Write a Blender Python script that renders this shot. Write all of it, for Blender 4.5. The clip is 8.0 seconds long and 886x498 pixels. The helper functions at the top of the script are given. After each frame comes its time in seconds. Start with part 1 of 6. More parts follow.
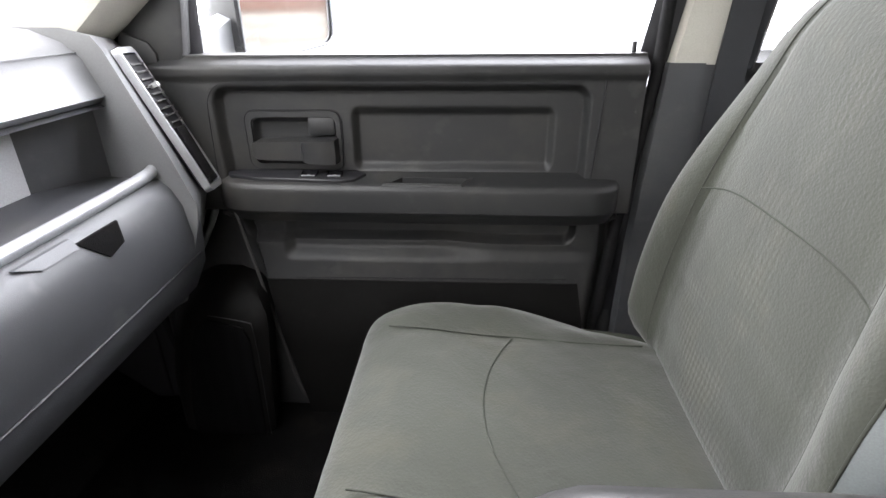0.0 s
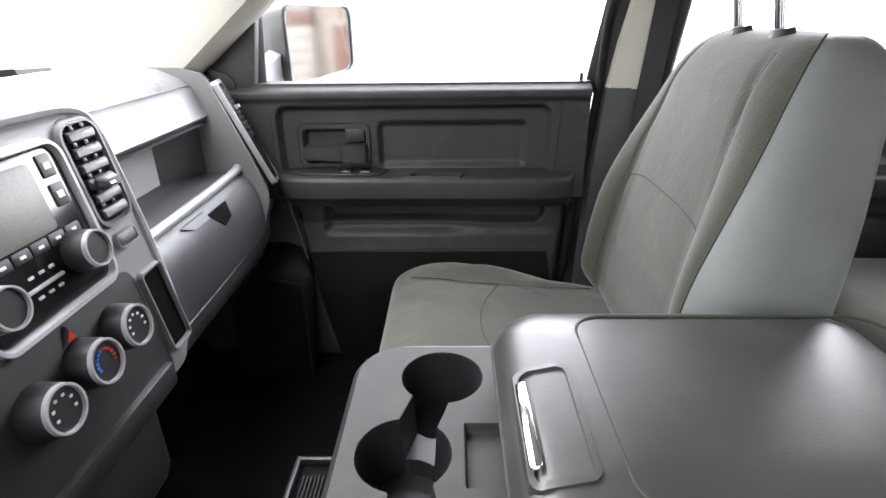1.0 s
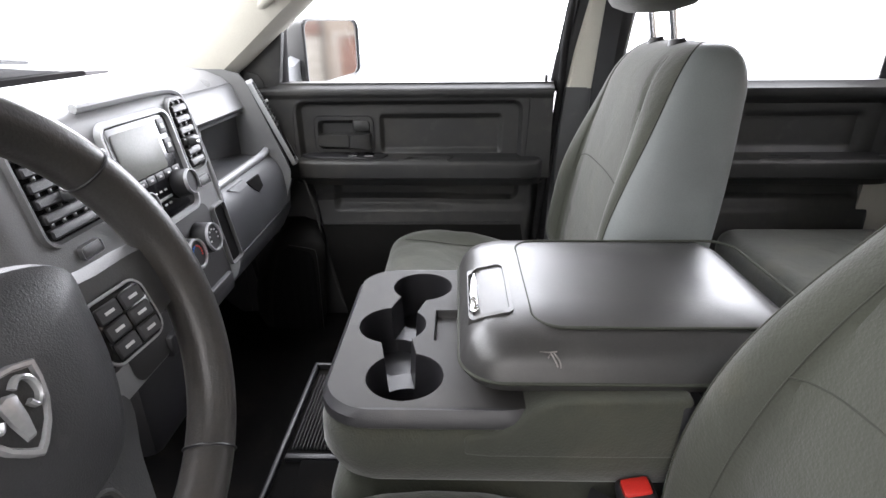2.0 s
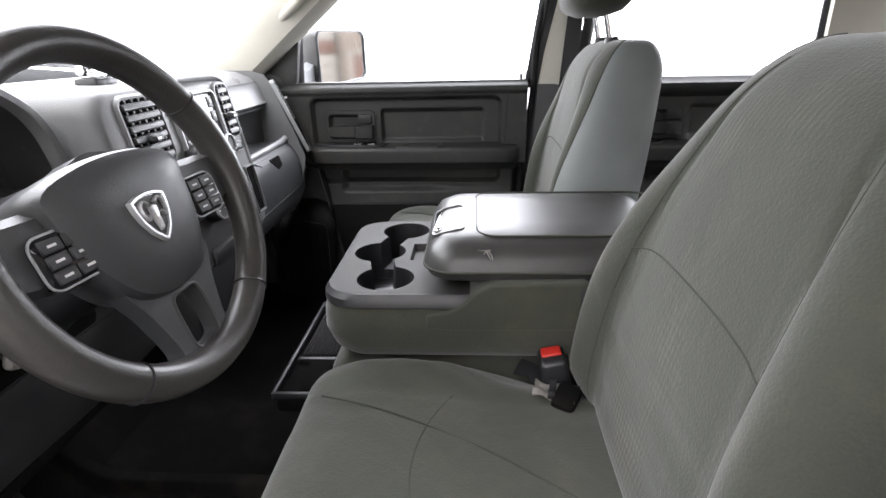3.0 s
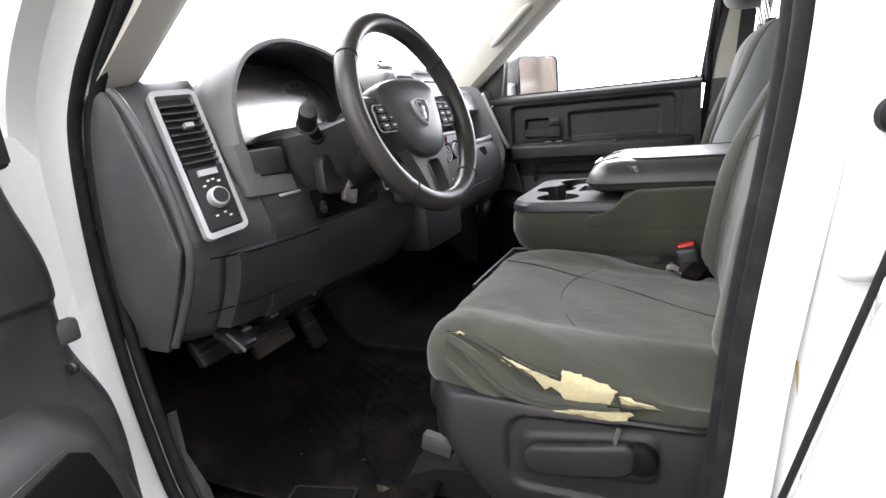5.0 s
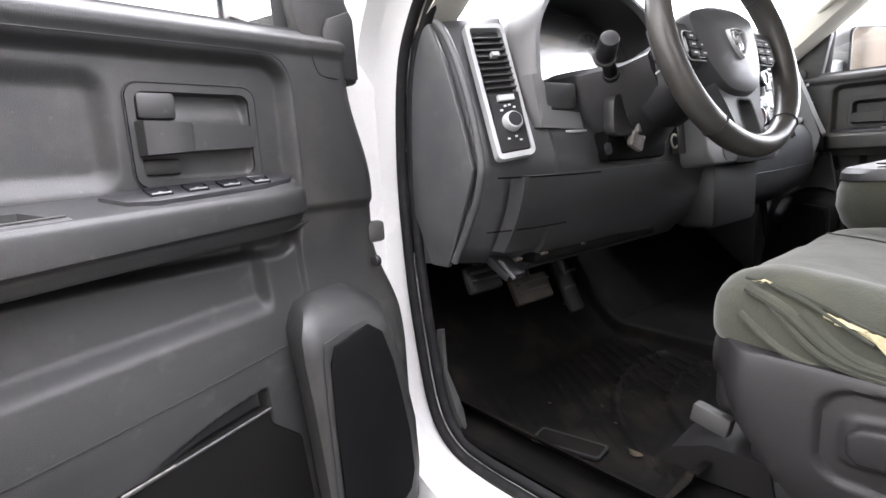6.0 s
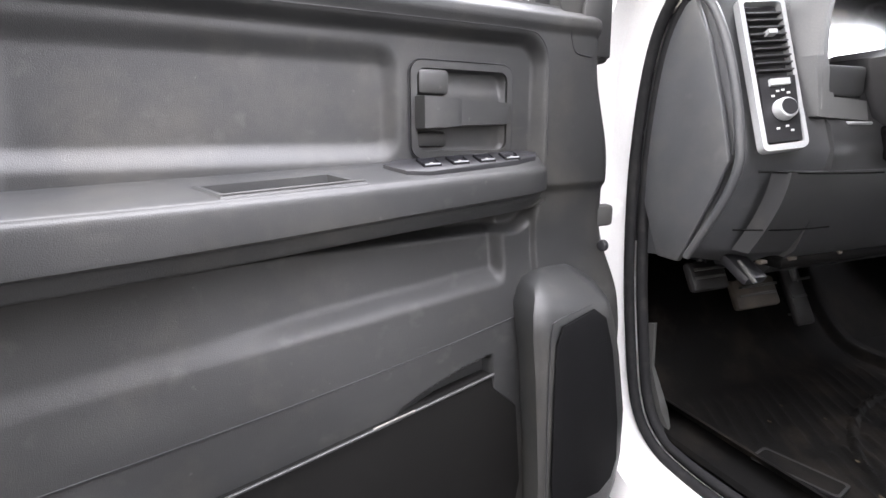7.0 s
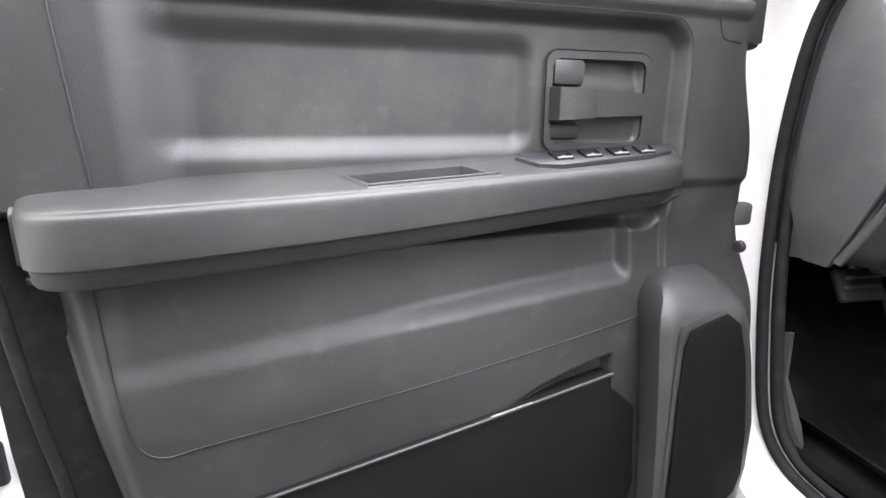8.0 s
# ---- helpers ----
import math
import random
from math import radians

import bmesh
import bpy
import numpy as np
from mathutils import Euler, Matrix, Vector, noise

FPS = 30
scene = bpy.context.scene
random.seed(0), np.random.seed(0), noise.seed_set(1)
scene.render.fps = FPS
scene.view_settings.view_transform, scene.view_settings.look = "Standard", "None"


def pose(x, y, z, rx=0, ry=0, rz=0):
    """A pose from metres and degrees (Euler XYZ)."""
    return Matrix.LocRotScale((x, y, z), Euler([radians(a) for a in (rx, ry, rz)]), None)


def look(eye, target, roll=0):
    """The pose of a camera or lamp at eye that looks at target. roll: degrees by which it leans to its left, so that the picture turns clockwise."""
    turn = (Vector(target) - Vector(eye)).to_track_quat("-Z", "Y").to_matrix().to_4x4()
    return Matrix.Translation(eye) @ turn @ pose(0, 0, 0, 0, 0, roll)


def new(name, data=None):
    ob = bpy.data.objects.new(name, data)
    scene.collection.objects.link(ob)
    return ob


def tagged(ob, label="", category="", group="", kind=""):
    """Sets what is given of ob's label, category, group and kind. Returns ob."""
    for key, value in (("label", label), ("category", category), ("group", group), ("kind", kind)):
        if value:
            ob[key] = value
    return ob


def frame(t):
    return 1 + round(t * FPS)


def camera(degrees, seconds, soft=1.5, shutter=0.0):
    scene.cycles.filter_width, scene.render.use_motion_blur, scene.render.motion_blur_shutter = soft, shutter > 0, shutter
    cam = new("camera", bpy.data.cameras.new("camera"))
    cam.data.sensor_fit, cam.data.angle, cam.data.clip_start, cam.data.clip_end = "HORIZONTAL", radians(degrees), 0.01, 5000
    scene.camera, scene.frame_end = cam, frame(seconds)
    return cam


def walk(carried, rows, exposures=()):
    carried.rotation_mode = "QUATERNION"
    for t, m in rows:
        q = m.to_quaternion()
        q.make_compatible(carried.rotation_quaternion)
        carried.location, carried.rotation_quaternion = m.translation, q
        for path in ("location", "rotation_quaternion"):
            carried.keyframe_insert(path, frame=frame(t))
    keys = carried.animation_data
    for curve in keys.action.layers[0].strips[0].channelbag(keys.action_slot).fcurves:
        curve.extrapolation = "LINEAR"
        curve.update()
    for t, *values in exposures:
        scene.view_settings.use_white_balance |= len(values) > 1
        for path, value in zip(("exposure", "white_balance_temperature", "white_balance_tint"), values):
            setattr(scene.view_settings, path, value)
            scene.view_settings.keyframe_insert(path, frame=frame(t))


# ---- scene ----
# The plan is drawn in cab units; K turns them into metres (cab 1.67 m wide inside).
K = 1.06
cam = camera(80.0, 8.0)
PATH = [
    (0, (0.033, -0.078, 1.485), (-0.074, 1.733, 0.644), -0.6),
    (0.5, (-0.008, -0.245, 1.52), (-0.036, 1.577, 0.696), -0.7),
    (1, (0.002, -0.389, 1.551), (-0.038, 1.436, 0.734), -0.7),
    (1.2, (0.004, -0.442, 1.556), (-0.038, 1.385, 0.745), -0.5),
    (2.5, (0.085, -0.789, 1.552), (0.013, 1.06, 0.792), -0.9),
    (3, (0.125, -0.92, 1.521), (0.014, 0.941, 0.798), -1.3),
    (3.5, (0.166, -1.034, 1.486), (-0.023, 0.843, 0.82), -2.1),
    (4, (0.206, -1.149, 1.467), (-0.129, 0.727, 0.858), -3.6),
    (4.2, (0.212, -1.194, 1.444), (-0.191, 0.676, 0.862), -4.3),
    (5.3, (0.24, -1.324, 1.326), (-0.812, 0.322, 0.896), -5.0),
    (5.5, (0.237, -1.318, 1.3), (-0.986, 0.212, 0.897), -4.8),
    (6, (0.19, -1.353, 1.228), (-1.349, -0.126, 0.874), -3.4),
    (6.5, (0.15, -1.4, 1.223), (-1.558, -0.435, 0.837), -1.3),
    (7, (0.134, -1.454, 1.244), (-1.681, -0.736, 0.804), -0.1),
    (7.5, (0.126, -1.479, 1.253), (-1.746, -0.961, 0.773), 0.4),
    (8, (0.124, -1.495, 1.253), (-1.777, -1.118, 0.758), 0.2),
]
walk(cam, [(t, look(Vector(eye) * K, Vector(target) * K, roll)) for t, eye, target, roll in PATH], [(0.0, 0.6), (1.2, 0.3), (2.5, 0.0), (4.0, -0.08), (5.5, 0.2), (6.5, 0.64), (8.0, 0.75)])

# ---- light: an open bright bay, brightest above and on the passenger side ----
world = bpy.data.worlds.new("bay_light")
scene.world = world
world.use_nodes = True
bg = world.node_tree.nodes["Background"]
wn, wl = world.node_tree.nodes, world.node_tree.links
way = wn.new("ShaderNodeTexCoord")
lean = wn.new("ShaderNodeVectorMath")
lean.operation = "DOT_PRODUCT"
lean.inputs[1].default_value = (0.15, 0.55, 0.4)
wl.new(way.outputs["Generated"], lean.inputs[0])
rise = wn.new("ShaderNodeMapRange")
rise.interpolation_type = "SMOOTHSTEP"
rise.inputs["From Min"].default_value, rise.inputs["From Max"].default_value = -0.6, 0.95
rise.inputs["To Min"].default_value, rise.inputs["To Max"].default_value = 0.0, 1.0
wl.new(lean.outputs["Value"], rise.inputs["Value"])
power = wn.new("ShaderNodeMapRange")
power.inputs["To Min"].default_value, power.inputs["To Max"].default_value = 3.8, 18.5
wl.new(rise.outputs[0], power.inputs["Value"])
wl.new(power.outputs[0], bg.inputs[1])
tone = wn.new("ShaderNodeMix")
tone.data_type = "RGBA"
tone.inputs["A"].default_value = (1.02, 0.98, 0.98, 1)
tone.inputs["B"].default_value = (1.0, 0.985, 1.09, 1)
wl.new(rise.outputs[0], tone.inputs["Factor"])
wl.new(tone.outputs["Result"], bg.inputs[0])


# ---- materials ----
def material(name, color, rough=0.6, metal=0.0, var=0.15, scale=6.0, grain=400.0, bump=0.15, spec=0.5, dirt=None, dirt_amount=0.3, dirt_scale=9.0, coat=0.0, sheen=0.0):
    """A surface with colour variation at two scales, patchy gloss, fine relief and, if given, dirt patches."""
    m = bpy.data.materials.new(name)
    m.use_nodes = True
    nt = m.node_tree
    p = nt.nodes["Principled BSDF"]
    p.inputs["Roughness"].default_value = rough
    p.inputs["Metallic"].default_value = metal
    p.inputs["Specular IOR Level"].default_value = spec
    p.inputs["Coat Weight"].default_value = coat
    p.inputs["Sheen Weight"].default_value = sheen
    co = nt.nodes.new("ShaderNodeTexCoord")
    big = nt.nodes.new("ShaderNodeTexNoise")
    big.inputs["Scale"].default_value = scale
    big.inputs["Detail"].default_value = 6
    fine = nt.nodes.new("ShaderNodeTexNoise")
    fine.inputs["Scale"].default_value = grain
    fine.inputs["Detail"].default_value = 2
    nt.links.new(co.outputs["Object"], big.inputs["Vector"])
    nt.links.new(co.outputs["Object"], fine.inputs["Vector"])
    ramp = nt.nodes.new("ShaderNodeValToRGB")
    ramp.color_ramp.elements[0].position, ramp.color_ramp.elements[1].position = 0.3, 0.7
    ramp.color_ramp.elements[0].color = (*[c * (1 - var) for c in color], 1)
    ramp.color_ramp.elements[1].color = (*[min(1, c * (1 + var)) for c in color], 1)
    nt.links.new(big.outputs["Fac"], ramp.inputs["Fac"])
    mix = nt.nodes.new("ShaderNodeMix")
    mix.data_type, mix.blend_type = "RGBA", "OVERLAY"
    mix.inputs["Factor"].default_value = 0.25
    nt.links.new(ramp.outputs["Color"], mix.inputs["A"])
    nt.links.new(fine.outputs["Color"], mix.inputs["B"])
    out = mix.outputs["Result"]
    hsv = nt.nodes.new("ShaderNodeHueSaturation")
    hsv.inputs["Saturation"].default_value = 1.0
    bw = nt.nodes.new("ShaderNodeRGBToBW")
    nt.links.new(fine.outputs["Color"], bw.inputs[0])
    nt.links.new(bw.outputs[0], mix.inputs["B"])
    if dirt:
        patch = nt.nodes.new("ShaderNodeTexNoise")
        patch.inputs["Scale"].default_value = dirt_scale
        patch.inputs["Detail"].default_value = 8
        patch.inputs["Roughness"].default_value = 0.65
        nt.links.new(co.outputs["Object"], patch.inputs["Vector"])
        pr = nt.nodes.new("ShaderNodeValToRGB")
        pr.color_ramp.elements[0].position, pr.color_ramp.elements[1].position = 0.5, 0.75
        pr.color_ramp.elements[1].color = (dirt_amount, dirt_amount, dirt_amount, 1)
        nt.links.new(patch.outputs["Fac"], pr.inputs["Fac"])
        dm = nt.nodes.new("ShaderNodeMix")
        dm.data_type = "RGBA"
        nt.links.new(pr.outputs["Color"], dm.inputs["Factor"])
        nt.links.new(out, dm.inputs["A"])
        dm.inputs["B"].default_value = (*dirt, 1)
        out = dm.outputs["Result"]
    nt.links.new(out, p.inputs["Base Color"])
    nt.nodes.remove(hsv)
    rr = nt.nodes.new("ShaderNodeMapRange")
    rr.inputs["To Min"].default_value, rr.inputs["To Max"].default_value = max(0.02, rough - 0.1), min(1, rough + 0.1)
    nt.links.new(big.outputs["Fac"], rr.inputs["Value"])
    nt.links.new(rr.outputs[0], p.inputs["Roughness"])
    if bump:
        b = nt.nodes.new("ShaderNodeBump")
        b.inputs["Strength"].default_value = bump
        b.inputs["Distance"].default_value = 0.001
        nt.links.new(fine.outputs["Fac"], b.inputs["Height"])
        nt.links.new(b.outputs[0], p.inputs["Normal"])
    return m


def weave(m, size=260.0, strength=0.25):
    """Adds a woven relief to a fabric."""
    nt = m.node_tree
    p = nt.nodes["Principled BSDF"]
    co = nt.nodes.new("ShaderNodeTexCoord")
    v = nt.nodes.new("ShaderNodeTexVoronoi")
    v.inputs["Scale"].default_value = size
    nt.links.new(co.outputs["Object"], v.inputs["Vector"])
    b = nt.nodes.new("ShaderNodeBump")
    b.inputs["Strength"].default_value, b.inputs["Distance"].default_value = strength, 0.0012
    nt.links.new(v.outputs["Distance"], b.inputs["Height"])
    old = p.inputs["Normal"].links
    if old:
        nt.links.new(old[0].from_socket, b.inputs["Normal"])
    nt.links.new(b.outputs[0], p.inputs["Normal"])
    return m


def glass(name, tint=(0.97, 0.985, 0.98), gloss=0.05, rough=0.02):
    m = bpy.data.materials.new(name)
    m.use_nodes = True
    nt = m.node_tree
    nt.nodes.clear()
    o = nt.nodes.new("ShaderNodeOutputMaterial")
    mx = nt.nodes.new("ShaderNodeMixShader")
    mx.inputs[0].default_value = gloss
    tr = nt.nodes.new("ShaderNodeBsdfTransparent")
    tr.inputs[0].default_value = (*tint, 1)
    gl = nt.nodes.new("ShaderNodeBsdfGlossy")
    gl.inputs["Roughness"].default_value = rough
    nt.links.new(tr.outputs[0], mx.inputs[1])
    nt.links.new(gl.outputs[0], mx.inputs[2])
    nt.links.new(mx.outputs[0], o.inputs[0])
    return m


def scuffed(m, tone=(0.22, 0.215, 0.20), amount=0.35):
    """Adds rubbed patches and thin scratches to a worn plastic."""
    nt = m.node_tree
    p = nt.nodes["Principled BSDF"]
    co = nt.nodes.new("ShaderNodeTexCoord")
    base = p.inputs["Base Color"].links[0].from_socket
    for size, lo, hi, k in (((5, 5, 9), 0.55, 0.80, 0.35), ((14, 14, 110), 0.68, 0.80, 0.3), ((90, 90, 12), 0.69, 0.80, 0.22), ((22, 22, 26), 0.62, 0.74, 0.45), ((70, 70, 70), 0.71, 0.77, 0.8)):
        mp = nt.nodes.new("ShaderNodeMapping")
        mp.inputs["Scale"].default_value = size
        mp.inputs["Rotation"].default_value = (0.3, 0.2, 0.1)
        n = nt.nodes.new("ShaderNodeTexNoise")
        n.inputs["Scale"].default_value, n.inputs["Detail"].default_value = 1.0, 5
        r = nt.nodes.new("ShaderNodeMapRange")
        r.inputs["From Min"].default_value, r.inputs["From Max"].default_value = lo, hi
        r.inputs["To Max"].default_value = amount * k
        x = nt.nodes.new("ShaderNodeMix")
        x.data_type = "RGBA"
        x.inputs["B"].default_value = (*tone, 1)
        nt.links.new(co.outputs["Object"], mp.inputs["Vector"])
        nt.links.new(mp.outputs[0], n.inputs["Vector"])
        nt.links.new(n.outputs["Fac"], r.inputs["Value"])
        nt.links.new(r.outputs[0], x.inputs["Factor"])
        nt.links.new(base, x.inputs["A"])
        base = x.outputs["Result"]
    nt.links.new(base, p.inputs["Base Color"])
    return m


def rumpled(m, scale=9.0, depth=0.006):
    """Adds soft wrinkles to a cloth."""
    nt = m.node_tree
    p = nt.nodes["Principled BSDF"]
    co = nt.nodes.new("ShaderNodeTexCoord")
    n = nt.nodes.new("ShaderNodeTexNoise")
    n.inputs["Scale"].default_value, n.inputs["Detail"].default_value, n.inputs["Distortion"].default_value = scale, 3, 0.8
    nt.links.new(co.outputs["Object"], n.inputs["Vector"])
    b = nt.nodes.new("ShaderNodeBump")
    b.inputs["Strength"].default_value, b.inputs["Distance"].default_value = 0.6, depth
    nt.links.new(n.outputs["Fac"], b.inputs["Height"])
    nt.links.new(p.inputs["Normal"].links[0].from_socket, b.inputs["Normal"])
    nt.links.new(b.outputs[0], p.inputs["Normal"])
    return m


def waffle(m, pitch=0.013, depth=0.0007):
    """Adds an embossed diamond quilting that is worn flat in places."""
    nt = m.node_tree
    p = nt.nodes["Principled BSDF"]
    co = nt.nodes.new("ShaderNodeTexCoord")
    ax = nt.nodes.new("ShaderNodeSeparateXYZ")
    nt.links.new(co.outputs["Object"], ax.inputs[0])

    def op(kind, a, b):
        n = nt.nodes.new("ShaderNodeMath")
        n.operation = kind
        for k, v in enumerate((a, b)):
            if v is None:
                continue
            if isinstance(v, float):
                n.inputs[k].default_value = v
            else:
                nt.links.new(v, n.inputs[k])
        return n.outputs[0]

    up = op("SUBTRACT", ax.outputs["Z"], ax.outputs["X"])
    f = 2 * math.pi / pitch / 1.4
    h = op("MULTIPLY", op("SINE", op("MULTIPLY", op("ADD", ax.outputs["Y"], up), f), None), op("SINE", op("MULTIPLY", op("SUBTRACT", ax.outputs["Y"], up), f), None))
    n = nt.nodes.new("ShaderNodeTexNoise")
    n.inputs["Scale"].default_value = 7.0
    nt.links.new(co.outputs["Object"], n.inputs["Vector"])
    r = nt.nodes.new("ShaderNodeMapRange")
    r.inputs["From Min"].default_value, r.inputs["From Max"].default_value = 0.45, 0.66
    r.inputs["To Min"].default_value = 0.0
    nt.links.new(n.outputs["Fac"], r.inputs["Value"])
    b = nt.nodes.new("ShaderNodeBump")
    b.inputs["Strength"].default_value, b.inputs["Distance"].default_value = 0.35, depth
    nt.links.new(op("MULTIPLY", h, r.outputs[0]), b.inputs["Height"])
    nt.links.new(p.inputs["Normal"].links[0].from_socket, b.inputs["Normal"])
    nt.links.new(b.outputs[0], p.inputs["Normal"])
    return m


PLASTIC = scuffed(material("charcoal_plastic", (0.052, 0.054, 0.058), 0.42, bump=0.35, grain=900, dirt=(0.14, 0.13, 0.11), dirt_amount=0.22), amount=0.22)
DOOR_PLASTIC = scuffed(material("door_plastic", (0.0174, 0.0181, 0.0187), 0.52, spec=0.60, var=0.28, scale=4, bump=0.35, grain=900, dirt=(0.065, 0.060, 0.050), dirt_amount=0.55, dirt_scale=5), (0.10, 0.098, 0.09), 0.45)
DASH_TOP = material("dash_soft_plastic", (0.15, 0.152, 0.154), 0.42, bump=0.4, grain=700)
DARK = material("black_plastic", (0.014, 0.014, 0.016), 0.42, bump=0.2)
# Near-black plastic; on the passenger door it also carries the footwell shade as colour.
NEAR_BLACK = scuffed(material("near_black_plastic", (0.006, 0.0058, 0.0056), 0.6, spec=0.12, bump=0.3, grain=900), (0.04, 0.038, 0.035), 0.2)
GLOSS = material("piano_black", (0.012, 0.012, 0.014), 0.12, bump=0.0)
FABRIC_ARGS = dict(rough=0.92, var=0.2, scale=5, grain=500, bump=0.3, dirt=(0.075, 0.070, 0.046), dirt_amount=0.5, dirt_scale=7, sheen=0.25)
INSERT = waffle(rumpled(weave(material("seat_insert_fabric", (0.0336, 0.0368, 0.0266), **FABRIC_ARGS)), depth=0.003))
FABRIC = rumpled(weave(material("seat_fabric", (0.0329, 0.0360, 0.0260), **FABRIC_ARGS)))
SIDE_VINYL = material("seat_side_vinyl", (0.165, 0.18, 0.18), 0.5, bump=0.3, grain=700)
LEATHER = material("grey_leatherette", (0.033, 0.0325, 0.0315), 0.38, bump=0.14, grain=450, dirt=(0.16, 0.155, 0.14), dirt_amount=0.12)
TRAY = material("tray_plastic", (0.050, 0.050, 0.0485), 0.55, bump=0.3, grain=900)
CUPTOP = material("cup_tray_plastic", (0.027, 0.0262, 0.025), 0.6, bump=0.3, grain=900, spec=0.35, dirt=(0.09, 0.085, 0.07), dirt_amount=0.2)
SILVER = material("silver_trim", (0.42, 0.43, 0.44), 0.40, metal=0.15, bump=0.05)
BADGE = material("badge_silver", (0.62, 0.63, 0.65), 0.24, metal=0.55, bump=0.0)
SATIN = material("satin_trim", (0.26, 0.265, 0.275), 0.38, metal=0.2, bump=0.05)
CHROME = material("chrome", (0.82, 0.82, 0.83), 0.08, metal=1.0, bump=0.0)
RUBBER = material("rubber_seal", (0.009, 0.009, 0.010), 0.75, bump=0.25, dirt=(0.06, 0.056, 0.05), dirt_amount=0.25, dirt_scale=30, spec=0.2)
WHITE = material("white_paint", (0.74, 0.74, 0.735), 0.25, var=0.03, bump=0.0, coat=0.4, dirt=(0.45, 0.4, 0.32), dirt_amount=0.12)
BEIGE = material("light_grey_trim", (0.50, 0.485, 0.43), 0.7, var=0.05, bump=0.25, grain=700)
# Black of the carpet, used also where dash parts get their shade as colour.
CARPET_SHADE = material("carpet_and_shade_black", (0.0042, 0.0041, 0.0041), 0.95, spec=0.05, bump=0.8, grain=500, dirt=(0.03, 0.025, 0.02), dirt_amount=0.3)
MAT = material("rubber_mat", (0.0040, 0.0038, 0.0037), 0.65, spec=0.05, bump=0.4, grain=300, dirt=(0.035, 0.028, 0.022), dirt_amount=0.38, dirt_scale=11)
FOAM = material("seat_foam", (0.46, 0.41, 0.25), 0.95, var=0.12, scale=25, grain=250, bump=0.9, dirt=(0.5, 0.4, 0.16), dirt_amount=0.5, dirt_scale=18)
SCREEN = material("radio_screen", (0.20, 0.205, 0.19), 0.30, spec=0.25, bump=0.0)
PALE = material("worn_label", (0.17, 0.16, 0.15), 0.6, var=0.4, scale=60)
PEDAL = material("worn_pedal", (0.045, 0.036, 0.028), 0.7, var=0.5, scale=25)
DIRT = material("dried_dirt", (0.04, 0.033, 0.023), 0.9, var=0.5, scale=30, spec=0.1)
RED = material("red_button", (0.48, 0.022, 0.016), 0.4, bump=0.1)
BLUE = material("blue_mark", (0.03, 0.18, 0.6), 0.4, bump=0.0)
MARK = material("white_mark", (0.7, 0.7, 0.7), 0.5, bump=0.0)
SEAM = material("seam_thread", (0.036, 0.039, 0.030), 0.9, bump=0.2)
GLASS = glass("window_glass")
LENS = glass("gauge_lens", (0.95, 0.95, 0.95), 0.62, 0.27)
MIRROR = material("mirror_silver", (0.9, 0.9, 0.9), 0.02, metal=1.0, bump=0.0, var=0.0)
BAY = material("grey_bay_wall", (0.05, 0.046, 0.040), 0.85, var=0.2, scale=1.2, grain=30)
CONCRETE = material("worn_floor", (0.030, 0.029, 0.028), 0.6, var=0.1, scale=1.5, grain=60)
TAN = material("tan_panel", (0.10, 0.075, 0.055), 0.6)
BAYDOOR = material("bay_door_paint", (0.17, 0.155, 0.135), 0.6)
BRICK = material("brown_brick", (0.075, 0.032, 0.02), 0.8, var=0.4, scale=12)
# Paler than the shelf lining: windshield light on the back panel put into colour.
SHELF = material("shelf_back_panel", (0.36, 0.365, 0.37), 0.4, bump=0.1)
PAD = material("dash_pad_plastic", (0.14, 0.143, 0.147), 0.30, bump=0.4, grain=700)
GLOVE = scuffed(material("glove_box_plastic", (0.052, 0.054, 0.058), 0.4, bump=0.35, grain=900))
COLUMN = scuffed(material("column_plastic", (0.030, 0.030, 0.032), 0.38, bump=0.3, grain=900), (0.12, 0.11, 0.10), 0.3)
KNEE = scuffed(material("knee_panel_plastic", (0.035, 0.0355, 0.037), 0.40, bump=0.3, grain=900), (0.10, 0.095, 0.085), 0.4)
HUB = scuffed(material("airbag_plastic", (0.052, 0.053, 0.057), 0.36, bump=0.35, grain=900), amount=0.25)
SHIELD = scuffed(material("seat_shield_plastic", (0.013, 0.0125, 0.0130), 0.50, spec=0.35, bump=0.3, grain=900), (0.07, 0.065, 0.06), 0.3)
BUTTON = material("button_rubber", (0.03, 0.03, 0.032), 0.5, bump=0.1)
AMBER = material("amber_display", (0.32, 0.24, 0.07), 0.3, bump=0.0)


# ---- shape helpers ----
def smooth(a, b, x):
    t = min(1.0, max(0.0, (x - a) / (b - a)))
    return t * t * (3 - 2 * t)


def thing(name, at, label, category, group="", kind=""):
    e = new(name)
    e.location = Vector(at) * K
    e.empty_display_size = 0.05
    return tagged(e, label, category, group, kind)


def part(name, bm, mat, parent=None, label="", T=None, smooth_shade=True):
    """Links a bmesh, drawn in cab units, as one mesh under its thing or part."""
    if T is not None:
        bm.transform(T)
        if T.determinant() < 0:
            bmesh.ops.reverse_faces(bm, faces=bm.faces)
    bm.transform(Matrix.Scale(K, 4))
    me = bpy.data.meshes.new(name)
    bm.to_mesh(me)
    bm.free()
    me.materials.append(mat)
    if smooth_shade:
        me.shade_smooth()
        me.set_sharp_from_angle(angle=radians(38))
    ob = new(name, me)
    if parent is not None:
        o, p = Vector((0, 0, 0)), parent
        while p is not None:
            o += p.location
            p = p.parent
        me.transform(Matrix.Translation(-o))
        ob.parent = parent
    if label:
        ob["label"] = label
    return ob


